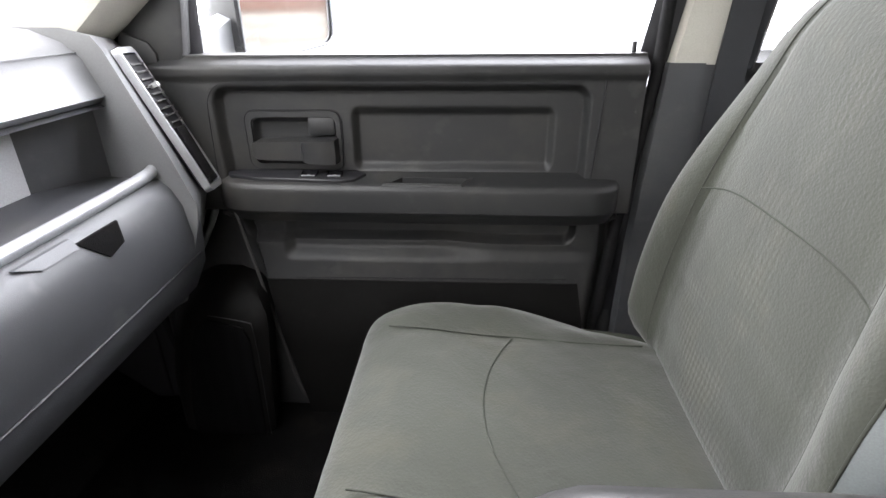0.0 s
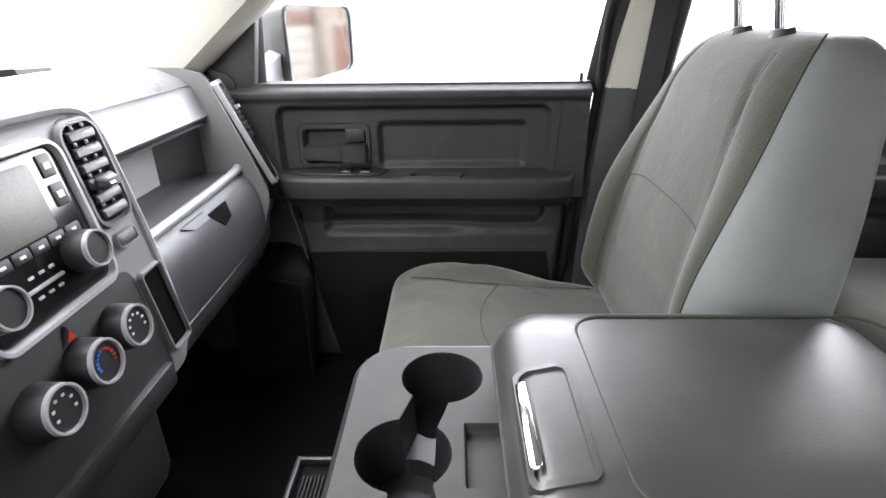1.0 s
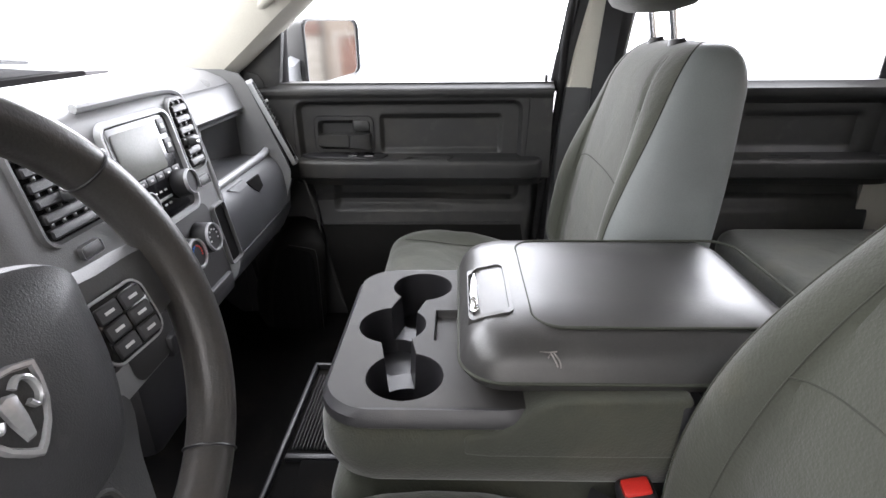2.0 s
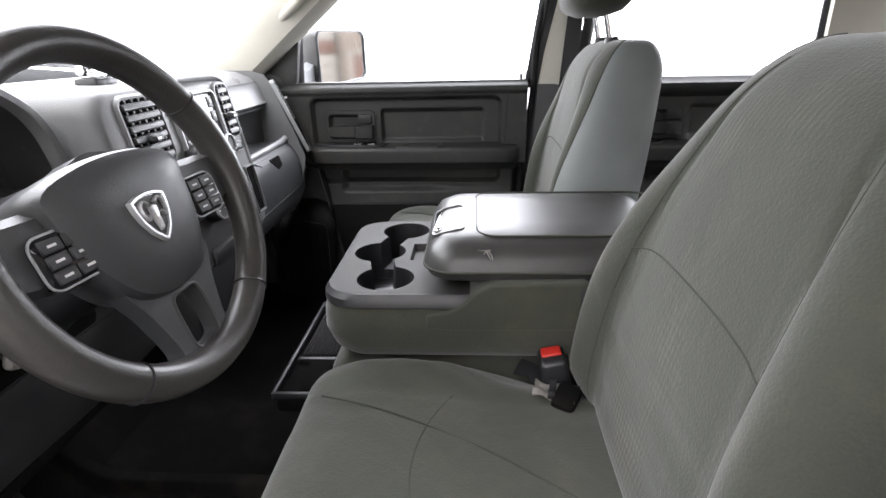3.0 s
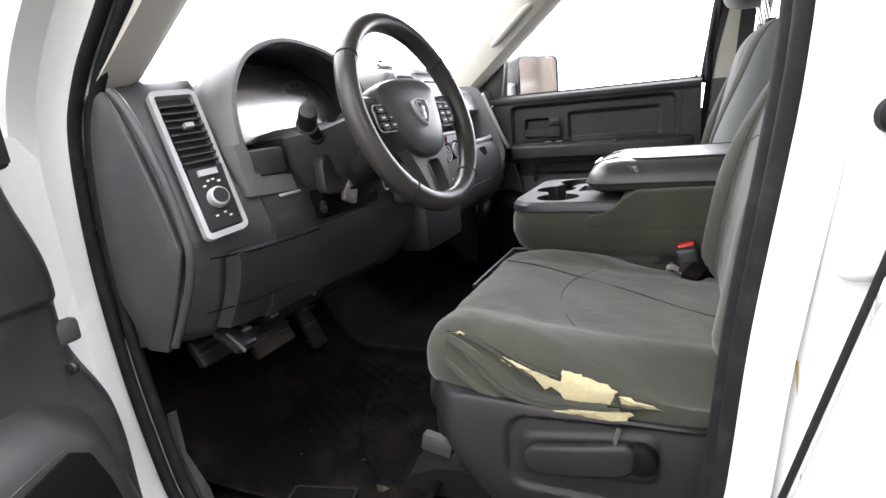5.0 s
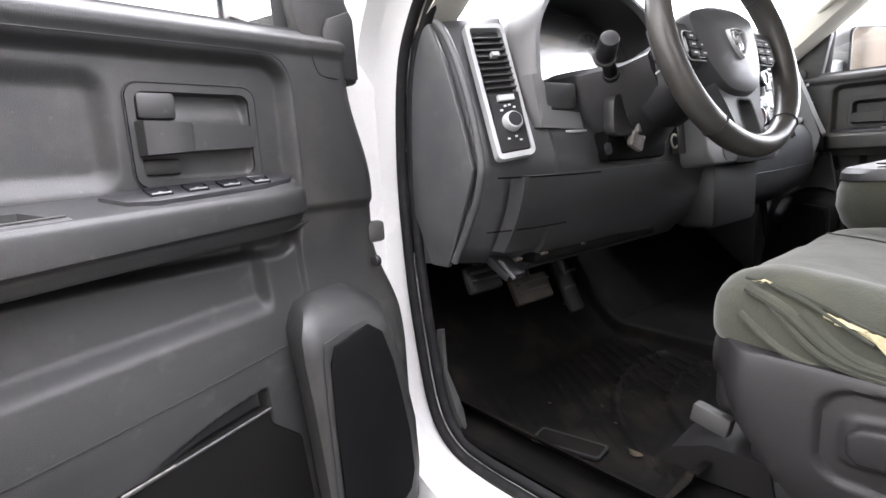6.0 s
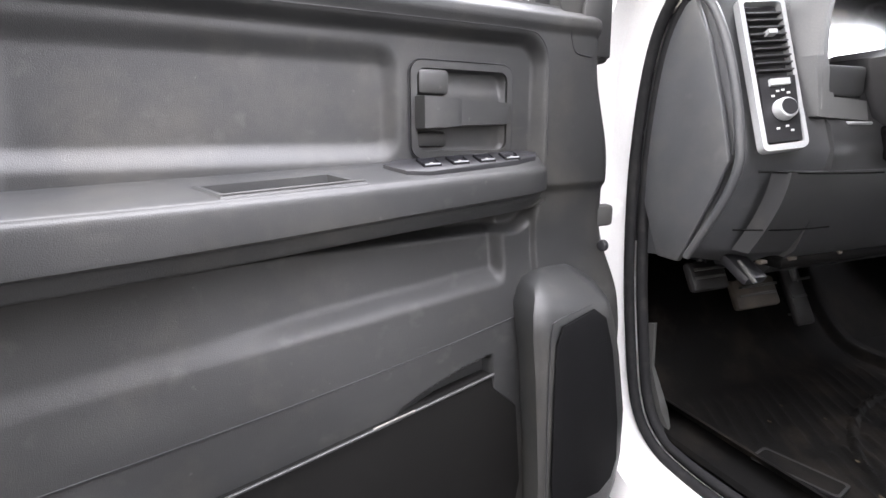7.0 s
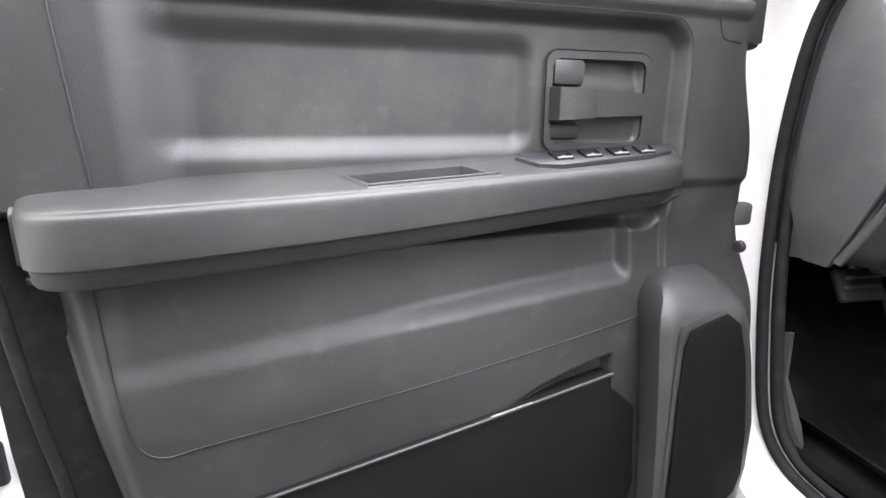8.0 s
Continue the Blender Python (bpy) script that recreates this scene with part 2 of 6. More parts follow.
def rbox(c, s, r=0.008, seg=2, rot=None):
    """A rounded block, centre c, size s."""
    bm = bmesh.new()
    bmesh.ops.create_cube(bm, size=1.0)
    bmesh.ops.scale(bm, vec=s, verts=bm.verts)
    r = min(r, 0.49 * min(s))
    if r > 0:
        bmesh.ops.bevel(bm, geom=bm.edges[:], offset=r, segments=seg, profile=0.5, affect="EDGES")
    if rot is not None:
        bm.transform(rot)
    bmesh.ops.translate(bm, vec=c, verts=bm.verts)
    return bm


def rod(p0, p1, r, r2=None, seg=20, bevel=0.0):
    p0, p1 = Vector(p0), Vector(p1)
    bm = bmesh.new()
    bmesh.ops.create_cone(bm, cap_ends=True, segments=seg, radius1=r, radius2=r if r2 is None else r2, depth=(p1 - p0).length)
    if bevel:
        es = [e for e in bm.edges if len(e.link_faces) == 2 and any(len(f.verts) > 4 for f in e.link_faces)]
        bmesh.ops.bevel(bm, geom=es, offset=bevel, segments=2, profile=0.5, affect="EDGES")
    bm.transform(Matrix.Translation((p0 + p1) / 2) @ (p1 - p0).to_track_quat("Z", "Y").to_matrix().to_4x4())
    return bm


def loft(rings, caps=True, closed=True):
    """A skin over rings of equal length."""
    bm = bmesh.new()
    vs = [[bm.verts.new(p) for p in ring] for ring in rings]
    n = len(rings[0])
    for a, b in zip(vs, vs[1:]):
        for i in range(n if closed else n - 1):
            j = (i + 1) % n
            bm.faces.new((a[i], a[j], b[j], b[i]))
    if caps and closed:
        bm.faces.new(vs[0][::-1])
        bm.faces.new(vs[-1])
    bmesh.ops.recalc_face_normals(bm, faces=bm.faces)
    return bm


def tube(points, r, seg=10, flat=1.0, closed=False):
    """A round or flattened bead along a smooth line."""
    pts = [Vector(p) for p in points]
    n = len(pts)
    dirs = []
    for i, p in enumerate(pts):
        a = pts[(i - 1) % n] if closed or i > 0 else p
        b = pts[(i + 1) % n] if closed or i < n - 1 else p
        dirs.append((b - a).normalized())
    side = dirs[0].cross(Vector((0, 1, 0.01)))
    if side.length < 0.2:
        side = dirs[0].cross(Vector((0, 0, 1)))
    side.normalize()
    rings = []
    for i, (p, d) in enumerate(zip(pts, dirs)):
        side = (side - d * side.dot(d)).normalized()
        up = side.cross(d)
        rings.append([p + r * math.cos(q) * side + r * flat * math.sin(q) * up for q in (2 * math.pi * k / seg for k in range(seg))])
    if closed:
        rings.append(rings[0])
        bm = loft(rings, caps=False)
        bmesh.ops.remove_doubles(bm, verts=bm.verts, dist=1e-6)
        return bm
    return loft(rings)


def spline(points, n=8, closed=False):
    """Points along a smooth curve through the given ones."""
    pts = [Vector(p) for p in points]
    m, out = len(pts), []
    for i in range(m if closed else m - 1):
        p0 = pts[(i - 1) % m] if closed or i > 0 else pts[i]
        p1, p2 = pts[i], pts[(i + 1) % m]
        p3 = pts[(i + 2) % m] if closed or i < m - 2 else p2
        for k in range(n):
            t = k / n
            out.append(0.5 * (2 * p1 + (p2 - p0) * t + (2 * p0 - 5 * p1 + 4 * p2 - p3) * t * t + (3 * p1 - p0 - 3 * p2 + p3) * t ** 3))
    if not closed:
        out.append(pts[-1])
    return out


def sheet(f, nu, nv, back=None):
    """A grid f(u, v) with a back side moved by the vector back."""
    bm = bmesh.new()
    g = [[bm.verts.new(f(i / nu, j / nv)) for j in range(nv + 1)] for i in range(nu + 1)]
    for i in range(nu):
        for j in range(nv):
            bm.faces.new((g[i][j], g[i + 1][j], g[i + 1][j + 1], g[i][j + 1]))
    if back is not None:
        rim = [g[i][0] for i in range(nu)] + [g[nu][j] for j in range(nv)] + [g[i][nv] for i in range(nu, 0, -1)] + [g[0][j] for j in range(nv, 0, -1)]
        low = [bm.verts.new(v.co + Vector(back)) for v in rim]
        m = len(rim)
        for i in range(m):
            bm.faces.new((rim[i], low[i], low[(i + 1) % m], rim[(i + 1) % m]))
        bm.faces.new(low)
    bmesh.ops.recalc_face_normals(bm, faces=bm.faces)
    return bm


def outline(points, depth, axis=1, r=0.0, seg=2):
    """A plate: a closed outline pushed along one axis."""
    bm = bmesh.new()
    vs = [bm.verts.new(p) for p in points]
    f = bm.faces.new(vs)
    ext = bmesh.ops.extrude_face_region(bm, geom=[f])
    d = Vector((0, 0, 0))
    d[axis] = depth
    bmesh.ops.translate(bm, vec=d, verts=[v for v in ext["geom"] if isinstance(v, bmesh.types.BMVert)])
    bmesh.ops.recalc_face_normals(bm, faces=bm.faces)
    if r:
        bmesh.ops.bevel(bm, geom=[e for e in bm.edges if e.calc_face_angle(0) > 0.6], offset=r, segments=seg, profile=0.5, affect="EDGES")
    return bm


def ring_frame(outer, inner, depth, axis=1):
    """A flat frame between two outlines with as many points each."""
    d = Vector((0, 0, 0))
    d[axis] = depth
    o, i = [Vector(p) for p in outer], [Vector(p) for p in inner]
    rings = [o, [p + d for p in o], [p + d for p in i], i, o]
    bm = bmesh.new()
    vs = [[bm.verts.new(p) for p in ring] for ring in rings[:-1]]
    n = len(o)
    for a in range(4):
        for k in range(n):
            bm.faces.new((vs[a][k], vs[a][(k + 1) % n], vs[(a + 1) % 4][(k + 1) % n], vs[(a + 1) % 4][k]))
    bmesh.ops.recalc_face_normals(bm, faces=bm.faces)
    return bm


def round_rect(c, w, h, r, n=5):
    """Outline in a plane: centre (a, b), size, corner radius."""
    out = []
    for k, (sx, sy) in enumerate(((1, 1), (-1, 1), (-1, -1), (1, -1))):
        for i in range(n + 1):
            q = math.pi / 2 * (k + i / n)
            out.append((c[0] + sx * (w / 2 - r) + r * math.cos(q), c[1] + sy * (h / 2 - r) + r * math.sin(q)))
    return out

# ---- the bay outside ----
tagged(part("ground", rbox((0, 0, 0.05), (60, 60, 0.1), 0), CONCRETE), "dark worn floor of a bright bay", "floor", kind="structure")
# Added unseen wall: cuts the world light arriving from the driver side.
tagged(part("blocker_south", rbox((3.7, -2.95, 1.75), (6.4, 0.2, 3.5), 0.01), BAY), "added unseen plain grey wall that dims light from the driver side", "wall", kind="structure")
# Added unseen pier: blocks light from the open door's free end and lower part.
tagged(part("blocker_pier", rbox((0.60, -2.08, 1.4), (0.22, 1.54, 2.8), 0.01), BAY), "added unseen dark grey pier that shades the open door's free end", "wall", kind="structure")
bay_wall = part("wall_rear", rbox((7.0, 1.2, 1.7), (0.2, 8.8, 3.4), 0.01), TAN)
tagged(bay_wall, "tan and brown wall behind the truck, seen in the mirror", "wall", kind="structure")
for k in range(7):
    part("panel", rbox((6.87, 2.00, 0.19 + 0.185 * k), (0.05, 1.52, 0.178), 0.008), BAYDOOR, bay_wall, "pale bay door panel")
part("lintel_board", rbox((6.87, 2.00, 1.51), (0.05, 1.52, 0.18), 0.01), BRICK, bay_wall, "brown board over the bay door")
part("lintel_board", rbox((6.87, 2.00, 1.72), (0.05, 1.52, 0.20), 0.01), BAYDOOR, bay_wall, "pale board over the bay door")
part("door_post", rbox((6.84, 2.79, 1.6), (0.1, 0.045, 3.0), 0.01), BAY, bay_wall, "dark door post")
part("jamb", rbox((6.86, 2.875, 1.6), (0.08, 0.11, 3.0), 0.01), TAN, bay_wall, "tan door jamb")
part("jamb", rbox((6.85, 2.98, 0.75), (0.08, 0.09, 1.30), 0.01), BAYDOOR, bay_wall, "pale inner jamb")
part("jamb", rbox((6.85, 3.20, 1.43), (0.08, 0.53, 0.07), 0.01), BAYDOOR, bay_wall, "pale door head")
part("inner_door", rbox((6.87, 3.24, 0.75), (0.04, 0.42, 1.28), 0.01), BRICK, bay_wall, "brown inner door")
part("brown_wall", rbox((6.87, 3.85, 1.6), (0.05, 0.78, 3.0), 0.01), BRICK, bay_wall, "brown wall board")


# ---- cab shell ----
def shell(name, bm, mat, label, category, **kw):
    return tagged(part(name, bm, mat, **kw), label, category, kind="structure")


shell("floor", rbox((0.35, 0, 0.70), (2.5, 1.58, 0.06), 0.01), CARPET_SHADE, "black carpeted cab floor with dirt", "floor")
shell("firewall", loft([[(-0.95, y, 1.45), (-0.86, y, 1.1), (-0.80, y, 0.88), (-0.62, y, 0.72), (-0.62, y, 0.68), (-1.0, y, 0.68), (-1.0, y, 1.45)] for y in (-0.80, 0.80)]), CARPET_SHADE, "black carpeted toe board under the dashboard", "firewall")
shell("chassis", rbox((0.3, 0, 0.38), (2.2, 1.4, 0.56), 0.03), DARK, "dark underbody standing on the bay floor", "underbody")
shell("ceiling", rbox((0.66, 0, 1.86), (1.9, 1.5, 0.05), 0.02), BEIGE, "light grey cloth headliner", "ceiling")
shell("roof", rbox((0.66, 0, 1.905), (2.0, 1.62, 0.03), 0.012), WHITE, "white painted cab roof", "roof")
rear_wall = shell("wall_back", rbox((1.62, 0, 1.06), (0.06, 1.6, 0.74), 0.02), BEIGE, "light grey trimmed rear cab wall", "wall")
shell("header", rbox((-0.27, 0, 1.845), (0.12, 1.4, 0.07), 0.02), BEIGE, "light grey windshield header trim", "trim")
wg = shell("windshield", loft([[(-0.97, y, 1.44), (-0.97, y, 1.446), (-0.27, y, 1.836), (-0.27, y, 1.83)] for y in (-0.70, 0.70)]), GLASS, "clear raked windshield", "window")
wg.visible_shadow = False
cowl = thing("cowl", (-1.04, 0, 1.36), "dark ridged cowl panel with a wiper at the windshield base", "cowl panel", kind="structure")
part("cowl_panel", loft([[(-1.00, y, 1.36), (-1.00, y, 1.488 - 0.050 * smooth(0.35, 0.98, abs(y))), (-1.05, y, 1.493 - 0.050 * smooth(0.35, 0.98, abs(y))), (-1.10, y, 1.36)] for y in [-0.98 + 0.14 * k for k in range(15)]]), SHIELD, cowl)
part("wiper_blade", loft([[(-1.02, y, z - w), (-1.00, y, z - w * 0.6), (-1.00, y, z + w), (-1.02, y, z + w)] for y, z, w in ((0.10, 1.498, 0.005), (0.30, 1.500, 0.006), (0.50, 1.494, 0.006), (0.68, 1.478, 0.004))]), DARK, cowl, "black wiper blade")
part("wiper_arm", tube(spline([(-1.03, -0.20, 1.480), (-1.025, 0.10, 1.500), (-1.02, 0.35, 1.504)], 6), 0.006, 8), DARK, cowl, "black wiper arm")
for sg in (-1, 1):
    shell("tunnel_side", rbox((-0.80, sg * 0.792, 0.98), (0.40, 0.02, 0.52), 0.006), DARK, "dark kick panel beside the footwell", "trim")


def a_pillar(sg):
    rows = []
    for z in (1.40, 1.46, 1.55, 1.64, 1.74, 1.85):
        f = -0.735 + (z - 1.46) * 1.40
        r = -0.50 + (z - 1.46) * 1.25 - 0.012 * smooth(1.46, 1.40, z)
        y = 0.735 - (z - 1.46) * 0.10
        rows.append([(f, sg * (y + 0.005), z), (f + 0.02, sg * (y - 0.03), z), (f + 0.09, sg * (y - 0.04), z), (r - 0.03, sg * (y - 0.025), z), (r, sg * (y + 0.005), z), (r, sg * (y + 0.06), z), (f, sg * (y + 0.06), z)])
    p = shell("a_pillar_trim", loft(rows), BEIGE, "light grey windshield pillar trim with a grab handle", "pillar trim")
    if sg > 0:
        h = spline([(-0.42, 0.70, 1.60), (-0.375, 0.675, 1.628), (-0.33, 0.672, 1.665), (-0.285, 0.675, 1.70), (-0.245, 0.70, 1.725)], 6)
        part("grab_handle", tube(h, 0.014, 12), BEIGE, p)
        part("grab_base", tube(spline([(-0.44, 0.713, 1.585), (-0.33, 0.70, 1.655), (-0.22, 0.695, 1.735)], 6), 0.026, 12, 0.4), BEIGE, p)
    return p


a_pillar(1)
a_pillar(-1)


def body_side(sg):
    """The painted door opening with its rubber seals, pillars and sills, on one side."""
    y = sg * 0.80
    path = [(-0.20, y, 1.755), (-0.34, y, 1.645), (-0.467, y, 1.524), (-0.538, y, 1.450), (-0.582, y, 1.365), (-0.603, y, 1.20), (-0.598, y, 1.02), (-0.580, y, 0.88), (-0.553, y, 0.76), (-0.505, y, 0.705), (-0.43, y, 0.69), (-0.30, y, 0.69), (0.0, y, 0.69), (0.17, y, 0.70), (0.235, y, 0.76), (0.270, y, 0.95), (0.288, y, 1.15), (0.315, y, 1.37), (0.322, y, 1.52), (0.345, y, 1.70), (0.30, y, 1.80), (0.15, y, 1.825), (-0.08, y, 1.805)]
    seal = spline(path, 5, closed=True)
    cx, cz = -0.14, 1.22
    frame_ob = thing("door_frame", (cx, sg * 0.83, 0.69), "white painted door opening with black rubber seals", "door frame", kind="structure")
    n = len(seal)
    nrm = []
    for i in range(n):
        d = (seal[(i + 1) % n] - seal[i - 1]).normalized()
        nrm.append(Vector((d.z, 0, -d.x)) * (1 if True else -1))
    if sum((nrm[i]).dot(seal[i] - Vector((cx, y, cz))) for i in range(n)) < 0:
        nrm = [-v for v in nrm]
    wid = [0.35 + 0.65 * smooth(0.26, 0.18, p.x) for p in seal]
    out = lambda k, dy: [seal[i] + nrm[i] * (k * wid[i] if k > 0.02 else k) + Vector((0, sg * dy * (1 if dy < 0.02 else 0.5 + 0.5 * wid[i]), 0)) for i in range(n)]
    rings = [out(0.0, -0.012), out(0.0, 0.008), out(0.025, 0.012), out(0.045, 0.03), out(0.05, 0.065), out(0.10, 0.075), out(0.10, -0.012)]
    part("opening_flange", loft(rings + [rings[0]], caps=False), WHITE if sg < 0 else DARK, frame_ob, "white painted steel flange" if sg < 0 else "black covered flange")
    part("door_seal", tube(out(0.003, 0.003), 0.0095, 10, closed=True), RUBBER, frame_ob, "black rubber door seal")
    part("inner_seal", tube([seal[i] - nrm[i] * 0.013 * (0.25 + 0.75 * smooth(0.28, 0.18, seal[i].x)) + Vector((0, -sg * 0.012, 0)) for i in range(n)], 0.010, 10, closed=True), RUBBER, frame_ob, "black rubber inner lip")
    part("sill_plate", rbox((-0.16, sg * 0.755, 0.715), (0.70, 0.07, 0.02), 0.008), DARK, frame_ob, "black scuffed sill plate")
    return frame_ob


DF = body_side(-1)
part("door_check", rbox((-0.580, -0.890, 1.105), (0.022, 0.04, 0.036), 0.007), TRAY, DF, "grey door check")
part("grommet", rod((-0.545, -0.905, 1.062), (-0.543, -0.914, 1.062), 0.010, 0.009, 20, 0.003), DARK, DF, "black rubber grommet")
body_side(1)


def b_pillar(sg):
    k0 = 0.022 if sg < 0 else 0.0
    lo = lambda z, x0_, x1: [(x + k0, y, q) for x, y, q in lo_(z, x0_, x1)]
    lo_ = lambda z, x0, x1: [(x0, sg * 0.79, z), (x0 + 0.008, sg * 0.775, z), (x1 - 0.008, sg * 0.765, z), (x1, sg * 0.79, z), (x1, sg * 0.797, z), (x0, sg * 0.797, z)]
    p = thing("b_pillar", (0.36, sg * 0.8, 0.7), "pillar between the doors, pale trim over dark plastic", "pillar", kind="structure")
    part("upper_trim", loft([lo(1.40, 0.325, 0.415), lo(1.49, 0.34, 0.425), lo(1.63, 0.372, 0.45), lo(1.83, 0.42, 0.49)]), BEIGE, p, "light grey upper pillar trim")
    part("lower_trim", loft([lo(0.74, 0.29, 0.44), lo(1.10, 0.30, 0.43), lo(1.402, 0.318, 0.42)]), PLASTIC if sg > 0 else RUBBER, p, "charcoal lower pillar trim")
    return p


b_pillar(1)
BP = b_pillar(-1)
# belt webbing on the passenger pillar
belt = thing("seat_belt", (0.38, 0.76, 0.9), "black seat belt webbing hanging by the pillar", "seat belt")
part("webbing", loft([[(0.405 + s, 0.752, 1.82), (0.405 + s, 0.756, 1.82), (0.45 + s, 0.756, 1.82), (0.45 + s, 0.752, 1.82)] if i == 0 else [(x, 0.752, z), (x, 0.756, z), (x + 0.045, 0.756, z), (x + 0.045, 0.752, z)] for i, (s, x, z) in enumerate([(0.02, 0, 0), (0, 0.408, 1.70), (0, 0.385, 1.40), (0, 0.37, 0.9)])]), DARK, belt)
part("guide", rbox((0.43, 0.752, 1.70), (0.07, 0.02, 0.035), 0.008), DARK, belt)

# the painted pillar outside, with the round door bumper, and the rear door's skin
jamb = thing("door_jamb", (0.36, -0.84, 0.7), "white painted jamb pillar with a black rubber bumper", "pillar", kind="structure")
part("jamb_panel", loft([[(0.300 + (z - 1.2) * 0.07, -0.800, z), (0.322 + (z - 1.2) * 0.07, -0.826, z), (0.335 + (z - 1.2) * 0.08, -0.850, z), (0.372 + (z - 1.2) * 0.10, -0.858, z), (0.40 + (z - 1.2) * 0.2, -0.860, z), (0.46 + (z - 1.2) * 0.2, -0.862, z), (0.46 + (z - 1.2) * 0.2, -0.80, z)] for z in (0.66, 0.9, 1.1, 1.2, 1.3, 1.4, 1.5, 1.65, 1.83)]), WHITE, jamb)
bump_o = [(0.373 + a, -0.857, 1.333 + b) for a, b in round_rect((0, 0), 0.037, 0.026, 0.0125, 6)]
bump_i = [(0.373 + a, -0.857, 1.333 + b) for a, b in round_rect((0, 0), 0.018, 0.010, 0.0048, 6)]
part("bumper", loft([bump_o, [(0.373 + (x - 0.373) * 0.96, y - 0.010, 1.333 + (z - 1.333) * 0.96) for x, y, z in bump_o], [(0.373 + (x - 0.373) * 1.25, y - 0.014, 1.333 + (z - 1.333) * 1.25) for x, y, z in bump_i], [(x, y - 0.006, z) for x, y, z in bump_i]], caps=False), RUBBER, jamb, "black rubber bumper ring")
part("bumper_core", outline(bump_i, -0.006), DARK, jamb)
part("jamb_rib", loft([[(0.318 + (z - 1.2) * 0.07 + a, -0.823 + b, z) for a, b in ((0, 0), (0.006, -0.012), (0.016, -0.020), (0.020, -0.012))] for z in (0.66, 1.0, 1.3, 1.6, 1.83)]), WHITE, jamb)
part("latch_bulge", rbox((0.358, -0.855, 1.247), (0.034, 0.022, 0.065), 0.010, 4), WHITE, jamb, "raised white latch mounting")
part("scratch", tube(spline([(0.325, -0.842, 1.14), (0.327, -0.846, 1.11), (0.331, -0.850, 1.06), (0.333, -0.852, 1.03)], 5), 0.0012, 5), AMBER, jamb, "yellow-brown scratch")
part("striker", tube(spline([(0.385, -0.858, 1.205), (0.385, -0.885, 1.205), (0.385, -0.885, 1.165), (0.385, -0.858, 1.165)], 5), 0.005), CHROME, jamb, "steel latch loop")
part("striker_plate", rbox((0.387, -0.860, 1.185), (0.045, 0.008, 0.075), 0.006), CHROME, jamb, "steel latch plate")


# ---- doors: drawn closed on the passenger side, moved by T ----
HINGE = Vector((-0.62, -0.81, 0))
OPEN = Matrix.Translation(HINGE) @ Matrix.Rotation(radians(-81), 4, "Z") @ Matrix.Translation(-HINGE) @ Matrix.Diagonal((1, -1, 1, 1))


def rmask(x, z, x0, x1, z0, z1, e):
    return smooth(x0 - e, x0 + e, x) * smooth(x1 + e, x1 - e, x) * smooth(z0 - e, z0 + e, z) * smooth(z1 + e, z1 - e, z)


def front_edge(z):
    """The trim's front boundary."""
    return -0.530 - 0.024 * smooth(1.34, 1.18, z) - 0.031 * smooth(1.10, 0.96, z) + 0.01 * smooth(1.2, 1.36, z)


def rear_edge(z):
    """The trim's rear boundary below the armrest."""
    return 0.376 - 0.17 * max(0.0, 1.08 - z)


def round_mask(x, z, x0, x1, z0, z1, r, e):
    """1 inside a round-cornered rectangle, easing to 0 across a rim of width 2e."""
    qx, qz = abs(x - (x0 + x1) / 2) - (x1 - x0) / 2 + r, abs(z - (z0 + z1) / 2) - (z1 - z0) / 2 + r
    d = math.hypot(max(qx, 0), max(qz, 0)) + min(max(qx, qz), 0) - r
    return smooth(e, -e, d)


